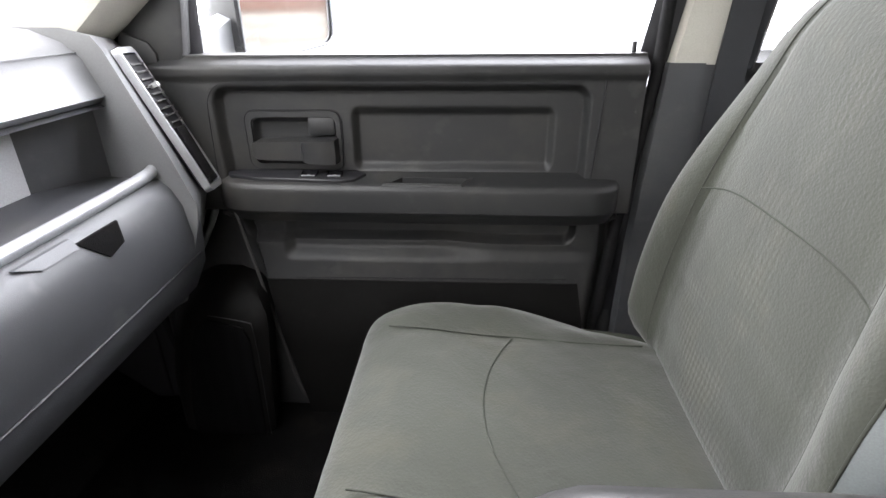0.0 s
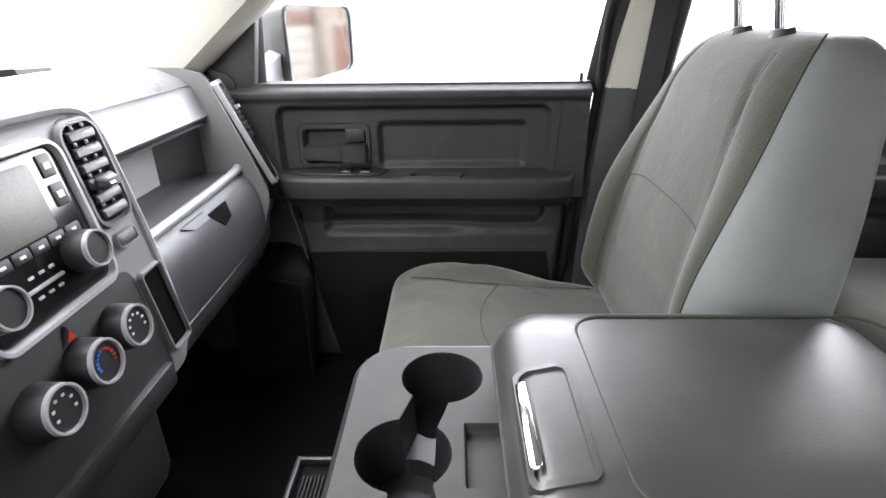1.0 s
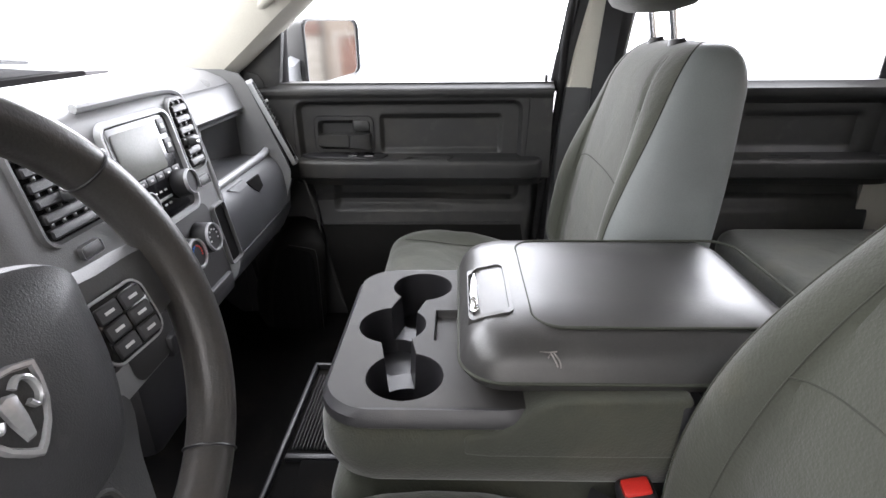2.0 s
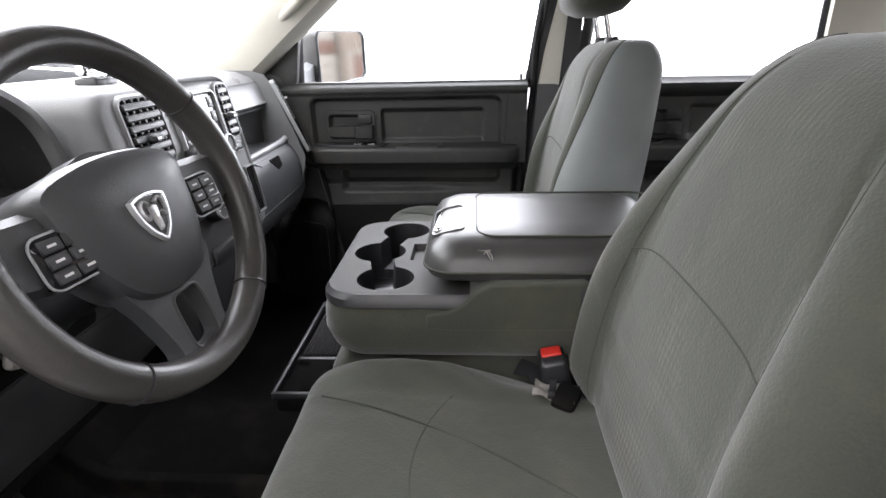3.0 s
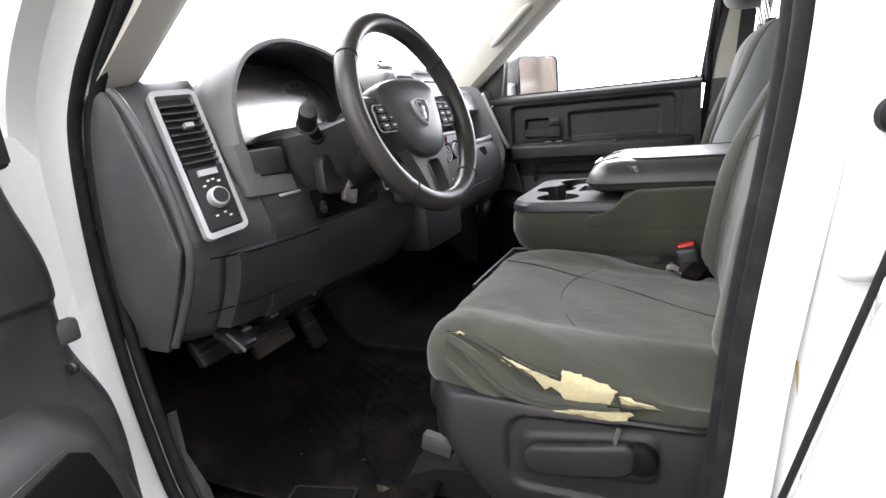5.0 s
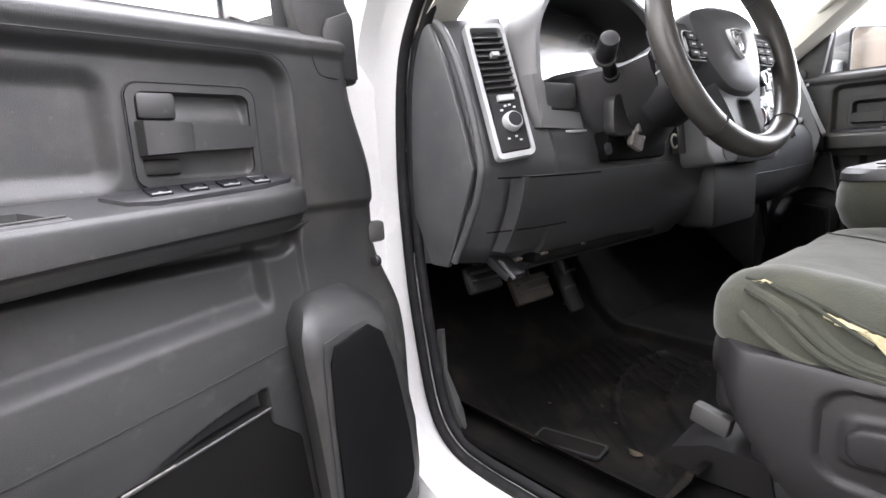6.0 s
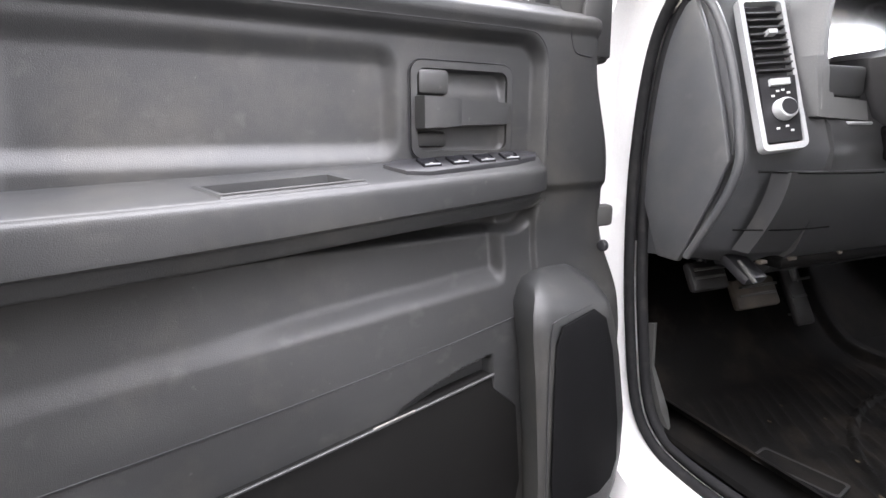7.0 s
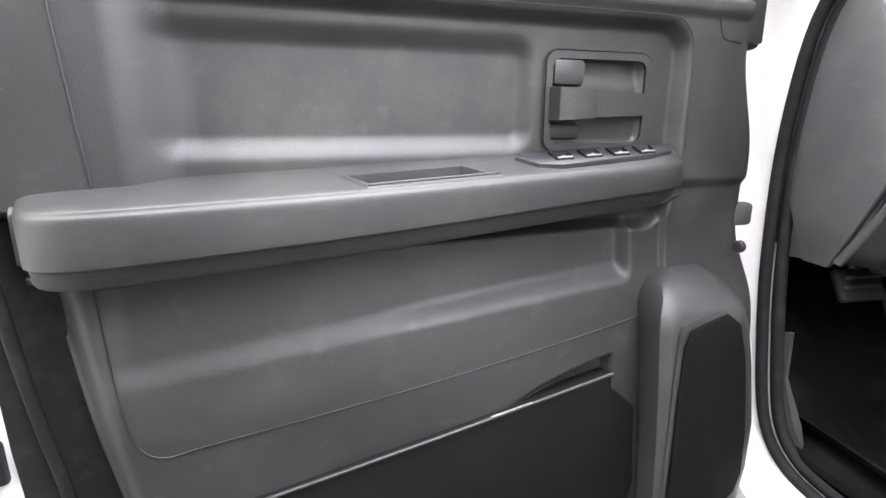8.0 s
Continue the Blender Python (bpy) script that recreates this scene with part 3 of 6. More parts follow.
def panel_depth(x, z, closed=False):
    """How far the door trim stands into the cab from the plane y 0.785; closed: the passenger side's form."""
    d = 0.020
    if closed:
        d -= 0.020 * round_mask(x, z, -0.380, 0.299, 1.10, 1.366, 0.022, 0.007)
        d -= 0.013 * round_mask(x, z, -0.155, 0.237, 1.235, 1.329, 0.010, 0.008)
    else:
        d -= 0.020 * round_mask(x, z, -0.385, 0.70, 1.10, 1.366, 0.034, 0.009) * smooth(0.29, 0.23, x)
        d -= 0.011 * round_mask(x, z, -0.158, 0.50, 1.216, 1.335, 0.020, 0.014) * smooth(0.275, 0.215, x)
    if closed:
        d -= 0.014 * round_mask(x, z, -0.330, -0.196, 1.222, 1.314, 0.012, 0.006)
    else:
        # handle recess: deep along the top, running out below the lever
        d -= 0.011 * round_mask(x, z, -0.330, -0.190, 1.216, 1.322, 0.012, 0.005) * (0.45 + 0.55 * smooth(1.285, 1.312, z))
    d += 0.006 * smooth(1.375, 1.39, z) - 0.02 * smooth(1.398, 1.414, z)
    low = smooth(1.165, 1.15, z)
    d -= low * 0.016
    d += low * 0.030 * smooth(1.10, 0.90, z)
    if closed:
        d -= low * 0.018 * smooth(-0.312, -0.288, x) * smooth(0.34, 0.30, x) * smooth(1.060, 1.086, z) * (0.25 + 0.75 * smooth(0.15, 0.0, x))
        # the trim's front edge leans back towards the sill
        d -= low * 0.022 * smooth(0.004, -0.004, x + 0.374 - 0.20 * (1.154 - z))
    else:
        d -= low * 0.018 * smooth(-0.335, -0.315, x) * smooth(0.34, 0.30, x) * smooth(0.992 - 0.08 * x, 1.022 - 0.08 * x, z) * (0.35 + 0.65 * smooth(0.10, -0.05, x))
        d += low * 0.008 * smooth(-0.382, -0.389, x)
        # the scoop over the map pocket's front end
        q = (x + 0.300) / 0.18
        if 0 < q < 1:
            up = z - (0.895 - 0.158 * (x + 0.292))
            h = 0.028 * (1 - q ** 2)
            d -= 0.020 * smooth(0.0, 0.06, q) * smooth(1.0, 0.3, q) * smooth(h, h - 0.010, up)
    xf = front_edge(z)
    d -= 0.045 * smooth(xf + 0.05, xf - 0.01, x) ** 2
    d -= 0.030 * low * smooth(rear_edge(z) - 0.04, rear_edge(z), x) ** 2
    return d


def trim_point(u, z, xe, g, closed):
    xf = front_edge(z)
    if xe > 0.45:
        xe += (rear_edge(z) - xe) * smooth(1.16, 1.13, z)
    x = xf + (xe - xf) * u
    return Vector((g(x), 0.785 - panel_depth(x, z, closed), z))


def arm_line(s, closed=False):
    """Armrest along its length: depth, back height, lip height, underside."""
    k = 1 - (2 * s - 1) ** 12
    if closed:
        return (0.050 + 0.008 * s) * max(0.1, k) ** 0.5, 1.228, 1.217, 1.147
    w = (0.048 + 0.040 * smooth(0, 0.7, s)) * max(0.1, k) ** 0.5
    return w, 1.214 - 0.030 * s, 1.193 - 0.024 * s, 1.134 - 0.042 * s


def arm_top(x, f, h=0.0, closed=False):
    """A place on the armrest's top; f runs 0 at the door to 1 at the lip."""
    w, zt, zl, _ = arm_line((x + 0.405) / 0.785, closed)
    return Vector((x, 0.785 - w * f, zt + (zl - zt) * f + h))


def build_door(name, T, label, rear=False, speaker=True):
    if rear:
        g = lambda x: 0.44 + (x + 0.60) * 0.80
    elif T is None:
        g = lambda x: x if x < -0.19 else -0.19 + (x + 0.19) * 0.82
    else:
        g = lambda x: x
    xe = 0.40 if T is None else 0.475
    M = Matrix.Diagonal((1, 1, 1, 1)) if T is None else T
    base = M @ Vector((g(-0.1), 0.83, 0.62))
    door = thing(name, base, label, "door", "doors of the cab")
    P = lambda n, bm, mat, parent=door, lab="", **kw: part(n, bm, mat, parent, lab, T=T, **kw)
    if rear:
        P("trim_panel", sheet(lambda u, v: Vector((g(-0.60 + 0.97 * u), 0.785 - panel_depth(-0.60 + 0.97 * u, 0.66 + 0.756 * v, True), 0.66 + 0.756 * v)), 90, 90, (0, 0.05, 0)), DOOR_PLASTIC, lab="charcoal moulded trim panel")
    else:
        P("trim_panel", sheet(lambda u, v: trim_point(u, 0.62 + 0.796 * v, xe, g, T is None), 420, 260, (0, 0.05, 0)), DOOR_PLASTIC, lab="charcoal moulded trim panel")
    # armrest
    rings = []
    nr = 48 if rear else 150
    for i in range(nr + 1):
        s = 0.5 - 0.5 * math.cos(math.pi * i / nr)
        x = -0.405 + 0.785 * s
        w, zt, zl, zb = arm_line(s, T is None)
        sec = [(-0.04, zt), (0.0, zt), (w * 0.45, zt + (zl - zt) * 0.45), (w - 0.010, zl + 0.002), (w - 0.003, zl - 0.003), (w, zl - 0.012), (w, zb + 0.028), (w - 0.002, zb + 0.024), (w - 0.010, zb + 0.020), (w - 0.014, zb + 0.012), (w - 0.022, zb), (w * 0.5, zb + 0.002), (0.01, zb + 0.010), (-0.04, zb + 0.012)]
        sm = spline([(x, a, b) for a, b in sec], 3 if rear else 8)
        rings.append([(g(p.x), 0.785 - p.y, p.z) for p in sm])
    bm = loft(rings)
    if not rear:
        cut = []
        for f in bm.faces:
            c = f.calc_center_median()
            x = c.x if T is not None or c.x < -0.19 else -0.19 + (c.x + 0.19) / 0.82
            if -0.10 < x < 0.085:
                w, zt, zl, _ = arm_line((x + 0.405) / 0.785, T is None)
                q = (0.785 - c.y) / w
                k = (q - 0.41) / 0.47
                if 0.41 < q < 0.88 and -0.067 - 0.024 * k < x < 0.080 - 0.019 * k and c.z > zl - 0.008:
                    cut.append(f)
        bmesh.ops.delete(bm, geom=cut, context="FACES")
    arm = P("armrest", bm, DOOR_PLASTIC, lab="charcoal padded armrest")
    # pull cup and switches on the armrest
    on = lambda pts, h: [(g(q.x), q.y, q.z) for q in (arm_top(x, f, h, T is None) for x, f in pts)]
    cup_o = [(0.085, 0.42), (-0.068, 0.36), (-0.100, 0.88), (0.062, 0.93)]
    cup_m = [(0.080, 0.45), (-0.066, 0.39), (-0.094, 0.85), (0.060, 0.90)]
    cup_i = [(0.074, 0.48), (-0.060, 0.43), (-0.082, 0.80), (0.056, 0.85)]
    P("pull_cup", loft([on(cup_o, -0.001), on(cup_m, 0.0028), on(cup_i, 0.002), on(cup_i, -0.024)], caps=False), DOOR_PLASTIC, arm)
    P("cup_floor", loft([on(cup_i, -0.027), on(cup_i, -0.022)]), PLASTIC, arm, "dark pull cup recess")
    P("cup_edge", tube(on([cup_m[2], cup_m[3]], 0.003), 0.0013, 6), TRAY, arm)
    x0 = -0.135 if not rear else -0.25
    pl = [(x0, 0.30), (x0 - 0.02, 0.12), (-0.36, 0.10), (-0.385, 0.30), (-0.375, 0.55), (-0.33, 0.68), (x0 - 0.05, 0.80), (x0 - 0.02, 0.68)]
    sw = P("switch_plate", loft([on(pl, -0.003), on(pl, 0.0045), on([((x + 0.25) * 0.98 - 0.25, 0.45 + (f - 0.45) * 0.93) for x, f in pl], 0.0055)]), DARK, arm, "black window switch plate")
    for k in range(4 if T is not None else 2):
        xs_ = -0.195 - 0.044 * k if not rear else -0.30
        P("switch", loft([on([(xs_ + 0.013, f0), (xs_ - 0.013, f0), (xs_ - 0.013, f1), (xs_ + 0.013, f1)], h) for f0, f1, h in ((0.26, 0.64, 0.005), (0.28, 0.62, 0.0085), (0.34, 0.50, 0.0065))]), GLOSS, sw)
        P("switch_edge", tube(on([(xs_ + 0.011, 0.62), (xs_ - 0.011, 0.62)], 0.0085), 0.0011, 6), SATIN, sw)
        P("switch_mark", loft([on([(xs_ + 0.002, 0.54), (xs_ - 0.002, 0.54), (xs_ - 0.002, 0.58), (xs_ + 0.002, 0.58)], h) for h in (0.006, 0.0088)]), PALE, sw)
    # handle
    bc, bh = (1.281, 0.096) if T is None else (1.269, 0.122)
    bz_o = [(g(-0.263 + a), 0.786, bc + b) for a, b in round_rect((0, 0), 0.160, bh, 0.016)]
    bz_i = [(g(-0.263 + a), 0.786, bc + b) for a, b in round_rect((0, 0), 0.142, bh - 0.018, 0.012)]
    bezel = P("handle_bezel", ring_frame(bz_o, bz_i, -0.005), DOOR_PLASTIC, lab="charcoal handle surround")
    xr = lambda x: g(x)
    lev = [(-0.336, 0.010, 0.012), (-0.325, 0.016, 0.016), (-0.25, 0.017, 0.018), (-0.245, 0.026, 0.0185), (-0.235, 0.030, 0.0195), (-0.205, 0.030, 0.021), (-0.192, 0.024, 0.022), (-0.188, 0.0, 0.022)]
    P("release_lever", loft([[(xr(x), 0.797 - d - 0.012, 1.266 + b * h) if a else (xr(x), 0.797, 1.266 + b * h) for a, b in ((0, 1), (1, 0.9), (1, 0.35), (1, -0.9), (0, -1))] for x, d, h in lev]), DOOR_PLASTIC, bezel, "charcoal release lever")
    P("lever_post", rbox((xr(-0.216), 0.792, 1.3045), (0.046, 0.026, 0.032), 0.006), DOOR_PLASTIC, bezel)
    P("lever_foot", rbox((xr(-0.214), 0.794, bc - bh / 2 + 0.024), (0.046, 0.024, 0.020), 0.005), DOOR_PLASTIC, bezel)
    P("bezel_line", tube([(x, 0.7835, z) for x, _, z in [(g(-0.263 + a), 0, bc + b) for a, b in round_rect((0, 0), 0.164, bh + 0.004, 0.018)]], 0.0009, 6, closed=True), DARK, bezel)
    # lower front: speaker pod and map pocket
    if speaker:
        pod = []
        for z, xl, xr_, d in ((0.60, -0.350, -0.500, 0.085), (0.66, -0.347, -0.512, 0.094), (0.72, -0.343, -0.516, 0.098), (0.80, -0.336, -0.512, 0.100), (0.90, -0.328, -0.492, 0.100), (0.960, -0.322, -0.476, 0.099), (0.992, -0.322, -0.464, 0.097), (1.012, -0.334, -0.450, 0.084), (1.026, -0.350, -0.440, 0.060), (1.036, -0.385, -0.440, 0.030), (1.040, -0.40, -0.44, 0.006)):
            k = d / 0.10
            pod.append([(xr_ - 0.075 * k, 0.83, z), (xr_ - 0.055 * k, 0.785 - d * 0.25, z), (xr_ - 0.020 * k, 0.785 - d * 0.75, z), (xr_ - 0.004, 0.785 - d * 0.95, z), (xr_ + 0.010, 0.785 - d, z), (xl - 0.030, 0.785 - d, z), (xl - 0.012, 0.785 - d * 0.98, z), (xl - 0.003, 0.785 - d * 0.90, z), (xl - 0.020 * k, 0.785 - d * 0.25, z), (xl - 0.026 * k, 0.83, z)])
        # Passenger pod in near-black: the shade under the dash is put into its colour.
        pd = P("speaker_pod", loft(pod), DOOR_PLASTIC if T is not None else NEAR_BLACK, lab="charcoal speaker pod, blackened as shade on the passenger door")
        P("pod_groove", tube(spline([(x, 0.6848, z) for x, z in ((-0.351, 0.70), (-0.349, 0.80), (-0.347, 0.91), (-0.349, 0.972), (-0.360, 0.984), (-0.425, 0.996))], 6), 0.0010, 6), DARK, pd)
        gp = [(-0.366, 0.974), (-0.427, 0.990), (-0.452, 0.972), (-0.470, 0.920), (-0.482, 0.86), (-0.494, 0.79), (-0.498, 0.72), (-0.488, 0.690), (-0.462, 0.672), (-0.366, 0.672), (-0.359, 0.72), (-0.356, 0.86), (-0.357, 0.95)]
        P("speaker_grille", outline([(x, 0.6850, z) for x, z in gp], -0.005, 1, 0.002), GRILLE, pd, "black perforated speaker grille")
    pk = [(0.28, 0.62), (-0.335, 0.62), (-0.350, 0.70), (-0.338, 0.833), (-0.294, 0.872), (-0.292, 0.895), (-0.046, 0.856), (0.197, 0.818), (0.28, 0.806)]
    if T is not None:
        P("map_pocket", outline([(g(x), 0.742, z) for x, z in pk], 0.03, 1, 0.006), NEAR_BLACK, lab="black map pocket, shade in its colour on the passenger door")
    lip = spline([(g(-0.292), 0.741, 0.896), (g(-0.046), 0.739, 0.857), (g(0.197), 0.740, 0.819), (g(0.28), 0.745, 0.806)], 8)
    if T is not None:
        P("pocket_lip", tube(lip, 0.0022), KNEE)
        P("lip_wear", tube(spline([(-0.10, 0.7385, 0.8682), (-0.13, 0.7380, 0.8730), (-0.16, 0.7385, 0.8772)], 5), 0.0014, 6), PALE, lab="pale rubbed lip")
    if T is None and not rear:
        # Near-black sheet over the lower trim: the shade low on this door as colour.
        P("map_pocket", sheet(lambda u, v: Vector((g(-0.345 + 0.07 * (1 - v) + 0.66 * u), 0.7815 - panel_depth(-0.345 + 0.07 * (1 - v) + 0.66 * u, 0.68 + 0.345 * v, True), 0.68 + 0.345 * v)), 30, 40, (0, 0.01, 0)), NEAR_BLACK, lab="black map pocket, shade in its colour on the passenger door")
        # Paler bead draws the light line along the trim's front step.
        P("trim_edge", tube(spline([(-0.380, 0.764, 1.160), (-0.352, 0.760, 1.024), (-0.325, 0.751, 0.89), (-0.304, 0.752, 0.785), (-0.285, 0.752, 0.764), (-0.235, 0.752, 0.760)], 6), 0.0028, 8), TRAY, lab="pale front edge of the trim, its highlight put into the colour")
    # steel: skin, rear edge
    sx0, sx1 = (-0.60, 0.39 if T is None else 0.485)
    P("outer_skin", loft([[(g(x), 0.83, 0.60), (g(x), 0.885 - 0.01 * abs(z1), 0.60), (g(x), 0.90, 0.9), (g(x), 0.895, 1.2), (g(x), 0.86, 1.385), (g(x), 0.825, 1.385)] for x, z1 in ((sx0, 0), (sx1, 0))]), WHITE, lab="white painted steel skin")
    if not rear:
        if T is not None:
            P("shut_face", loft([[(0.430 + 0.03 * smooth(1.0, 1.2, z) - 0.01 * smooth(0.96, 0.7, z), 0.812, z), (0.492 - 0.03 * smooth(1.2, 0.7, z), 0.82, z), (0.492 - 0.03 * smooth(1.2, 0.7, z), 0.89, z), (0.43, 0.89, z)] for z in (0.60, 0.75, 0.9, 1.1, 1.3, 1.39)]), WHITE, lab="white painted shut face")
            P("inner_edge", loft([[(0.30, 0.800, z), (0.436 - 0.01 * smooth(0.96, 0.7, z), 0.803, z), (0.436 - 0.01 * smooth(0.96, 0.7, z), 0.815, z), (0.30, 0.815, z)] for z in (0.60, 0.75, 0.9, 1.0, 1.15)]), RUBBER, lab="black inner door edge")
            P("latch", rbox((0.470, 0.822, 0.885), (0.05, 0.03, 0.055), 0.006), DARK, lab="black door latch")
            P("edge_seal", tube(spline([(0.372, 0.794, 0.62), (0.388, 0.792, 0.842), (0.398, 0.791, 0.922), (0.406, 0.790, 0.996), (0.413, 0.790, 1.07), (0.42, 0.79, 1.14)], 6), 0.007, 10), RUBBER, lab="black rubber edge seal")
        seamp = spline([(g(0.328), 0.7650, 1.395), (g(0.320), 0.7650, 1.268), (g(0.313), 0.7650, 1.18)], 6)
        P("rear_seam", tube(seamp, 0.0016), DARK)
        low_line = ((-0.29, 1.028), (-0.10, 1.030), (0.10, 1.031), (0.29, 1.032)) if T is None else ((0.331, 1.09), (0.326, 1.03), (0.318, 0.96), (0.308, 0.915), (0.285, 0.893), (0.24, 0.897), (0.10, 0.911), (-0.05, 0.928), (-0.20, 0.948), (-0.30, 0.963), (-0.365, 0.974))
        P("lower_seam", tube(spline([(g(x), 0.785 - panel_depth(x, z, T is None) - 0.0004, z) for x, z in low_line], 6), 0.0013, 6), DARK)
        P("recess_line", tube(spline([(g(x), 0.7648, z) for x, z in ((-0.398, 1.207), (-0.396, 1.27), (-0.394, 1.33), (-0.391, 1.350), (-0.384, 1.363), (-0.373, 1.372), (-0.357, 1.376), (-0.30, 1.377), (-0.10, 1.376), (0.10, 1.375), (0.27, 1.374))], 8), 0.0009, 6), DARK)
        if T is not None:
            P("front_seam", tube(spline([(x, 0.7851 - panel_depth(x, z), z) for x, z in ((-0.430, 1.397), (-0.434, 1.378), (-0.440, 1.360), (-0.449, 1.352), (-0.475, 1.349), (-0.500, 1.346))], 6), 0.0010, 6), DARK)
        P("lock_pin", rod((0.275, 0.790, 1.39), (0.275, 0.790, 1.432), 0.0045, 0.0035, 10), DARK)
    # window: frame bars, sail, pane
    fx = (lambda x: x) if not rear else g
    def bar(n, a, b, w=0.03, mat=DARK):
        a, b = Vector(a), Vector(b)
        return P(n, _bar(a, b, w), mat, lab="black window frame bar")
    if not rear:
        bar("frame_front", (-0.425, 0.812, 1.38), (-0.405, 0.797, 1.585), 0.016)
        bar("frame_slope", (-0.47, 0.805, 1.535), (-0.12, 0.785, 1.815), 0.03)
        bar("frame_top", (-0.13, 0.785, 1.812), (0.36, 0.778, 1.825), 0.03)
        bar("frame_rear", (0.302, 0.81, 1.39), (0.365, 0.78, 1.825), 0.028)
        sail = [(-0.524, 1.345), (-0.50, 1.340), (-0.44, 1.385), (-0.42, 1.42), (-0.395, 1.575), (-0.42, 1.575), (-0.485, 1.525), (-0.520, 1.45)]
        sp = P("sail_panel", outline([(x, 0.775, z) for x, z in sail], 0.03, 1, 0.006), DOOR_PLASTIC, lab="charcoal mirror sail trim")
        P("sail_cover", outline([(x, 0.769, z) for x, z in [(-0.521, 1.350), (-0.49, 1.350), (-0.462, 1.378), (-0.462, 1.420), (-0.472, 1.436), (-0.512, 1.452), (-0.519, 1.44)]], 0.008, 1, 0.003), DOOR_PLASTIC, sp)
        if T is not None:
            P("mirror_base", outline([(x, 0.868, z) for x, z in [(-0.50, 1.388), (-0.562, 1.388), (-0.618, 1.391), (-0.626, 1.440), (-0.622, 1.468), (-0.586, 1.508), (-0.556, 1.555), (-0.50, 1.56)]], 0.02, 1, 0.004), COLUMN, lab="black mirror mounting plate")
            P("mirror_screw", rod((-0.573, 0.866, 1.415), (-0.573, 0.860, 1.415), 0.005, seg=12), CHROME)
            P("wire_cover", outline([(x, 0.868, z) for x, z in [(-0.617, 1.386), (-0.588, 1.386), (-0.592, 1.353), (-0.580, 1.315), (-0.588, 1.312), (-0.610, 1.355)]], 0.016, 1, 0.003), COLUMN, lab="black wiring cover")
            for hz_ in (1.225, 0.90):
                P("hinge", rbox((-0.612, 0.862, hz_), (0.05, 0.024, 0.052), 0.006), WHITE, lab="white painted hinge")
                P("hinge_pin", rod((-0.628, 0.850, hz_ - 0.034), (-0.628, 0.850, hz_ + 0.034), 0.0055, seg=12), DARK)
        else:
            P("mirror_base", outline([(x, 0.868, z) for x, z in [(-0.585, 1.355), (-0.53, 1.35), (-0.45, 1.40), (-0.44, 1.52), (-0.48, 1.535), (-0.555, 1.46)]], 0.02, 1, 0.004), DARK, lab="black mirror mounting plate")
        pane = [(-0.415, 0.815, 1.39), (0.305, 0.815, 1.39), (0.352, 0.787, 1.81), (-0.13, 0.787, 1.805), (-0.405, 0.80, 1.585)]
        P("sweep_seal", rbox((-0.06, 0.803, 1.408), (0.74, 0.008, 0.012), 0.003), DARK)
    else:
        bar("frame_rear", (1.155, 0.81, 1.39), (1.135, 0.78, 1.825), 0.03)
        bar("frame_front", (0.45, 0.81, 1.39), (0.50, 0.78, 1.825), 0.03)
        bar("frame_top", (0.50, 0.78, 1.825), (1.14, 0.78, 1.825), 0.03)
        pane = [(0.45, 0.815, 1.39), (1.15, 0.815, 1.39), (1.135, 0.787, 1.82), (0.50, 0.787, 1.82)]
    gl = P("pane", outline(pane, 0.004, 1), GLASS, lab="clear window glass")
    gl.visible_shadow = False
    return door


def _bar(a, b, w):
    q = (b - a).to_track_quat("Z", "Y").to_matrix().to_4x4()
    bm = rbox((0, 0, 0), (0.03, w, (b - a).length), 0.005)
    bm.transform(Matrix.Translation((a + b) / 2) @ q)
    return bm


def perforated(name):
    m = material(name, (0.02, 0.02, 0.022), 0.8, bump=0.0, spec=0.05)
    nt = m.node_tree
    v = nt.nodes.new("ShaderNodeTexVoronoi")
    v.inputs["Scale"].default_value = 230
    v.inputs["Randomness"].default_value = 0.0
    co = nt.nodes.new("ShaderNodeTexCoord")
    turn = nt.nodes.new("ShaderNodeMapping")
    turn.inputs["Rotation"].default_value = (0, 0, radians(81))
    nt.links.new(co.outputs["Object"], turn.inputs["Vector"])
    nt.links.new(turn.outputs[0], v.inputs["Vector"])
    b = nt.nodes.new("ShaderNodeBump")
    b.inputs["Strength"].default_value, b.inputs["Distance"].default_value = 0.4, 0.001
    nt.links.new(v.outputs["Distance"], b.inputs["Height"])
    nt.links.new(b.outputs[0], nt.nodes["Principled BSDF"].inputs["Normal"])
    dots = nt.nodes.new("ShaderNodeValToRGB")
    dots.color_ramp.elements[0].position, dots.color_ramp.elements[1].position = 0.25, 0.45
    dots.color_ramp.elements[0].color, dots.color_ramp.elements[1].color = (0.0008, 0.0008, 0.0008, 1), (0.006, 0.006, 0.0065, 1)
    nt.links.new(v.outputs["Distance"], dots.inputs["Fac"])
    nt.links.new(dots.outputs["Color"], nt.nodes["Principled BSDF"].inputs["Base Color"])
    return m


GRILLE = perforated("speaker_mesh")
PD = build_door("front_door", None, "closed front passenger door, charcoal trim and white steel")
DD = build_door("front_door", OPEN, "open driver door, scuffed charcoal trim and white steel")
build_door("rear_door", None, "closed rear door, charcoal trim", rear=True, speaker=False)
rd = thing("rear_door", (0.85, -0.88, 0.62), "closed white rear door beside the driver's seat", "door")
part("outer_skin", loft([[(0.392 + (z - 1.3) * 0.245, -0.864, z), (0.388 + (z - 1.3) * 0.245, -0.885, z), (0.405 + (z - 1.3) * 0.245, -0.892, z), (1.2, -0.90, z), (1.2, -0.82, z), (0.44, -0.82, z)] for z in (0.62, 0.9, 1.2, 1.385)]), WHITE, rd, "white painted steel skin")
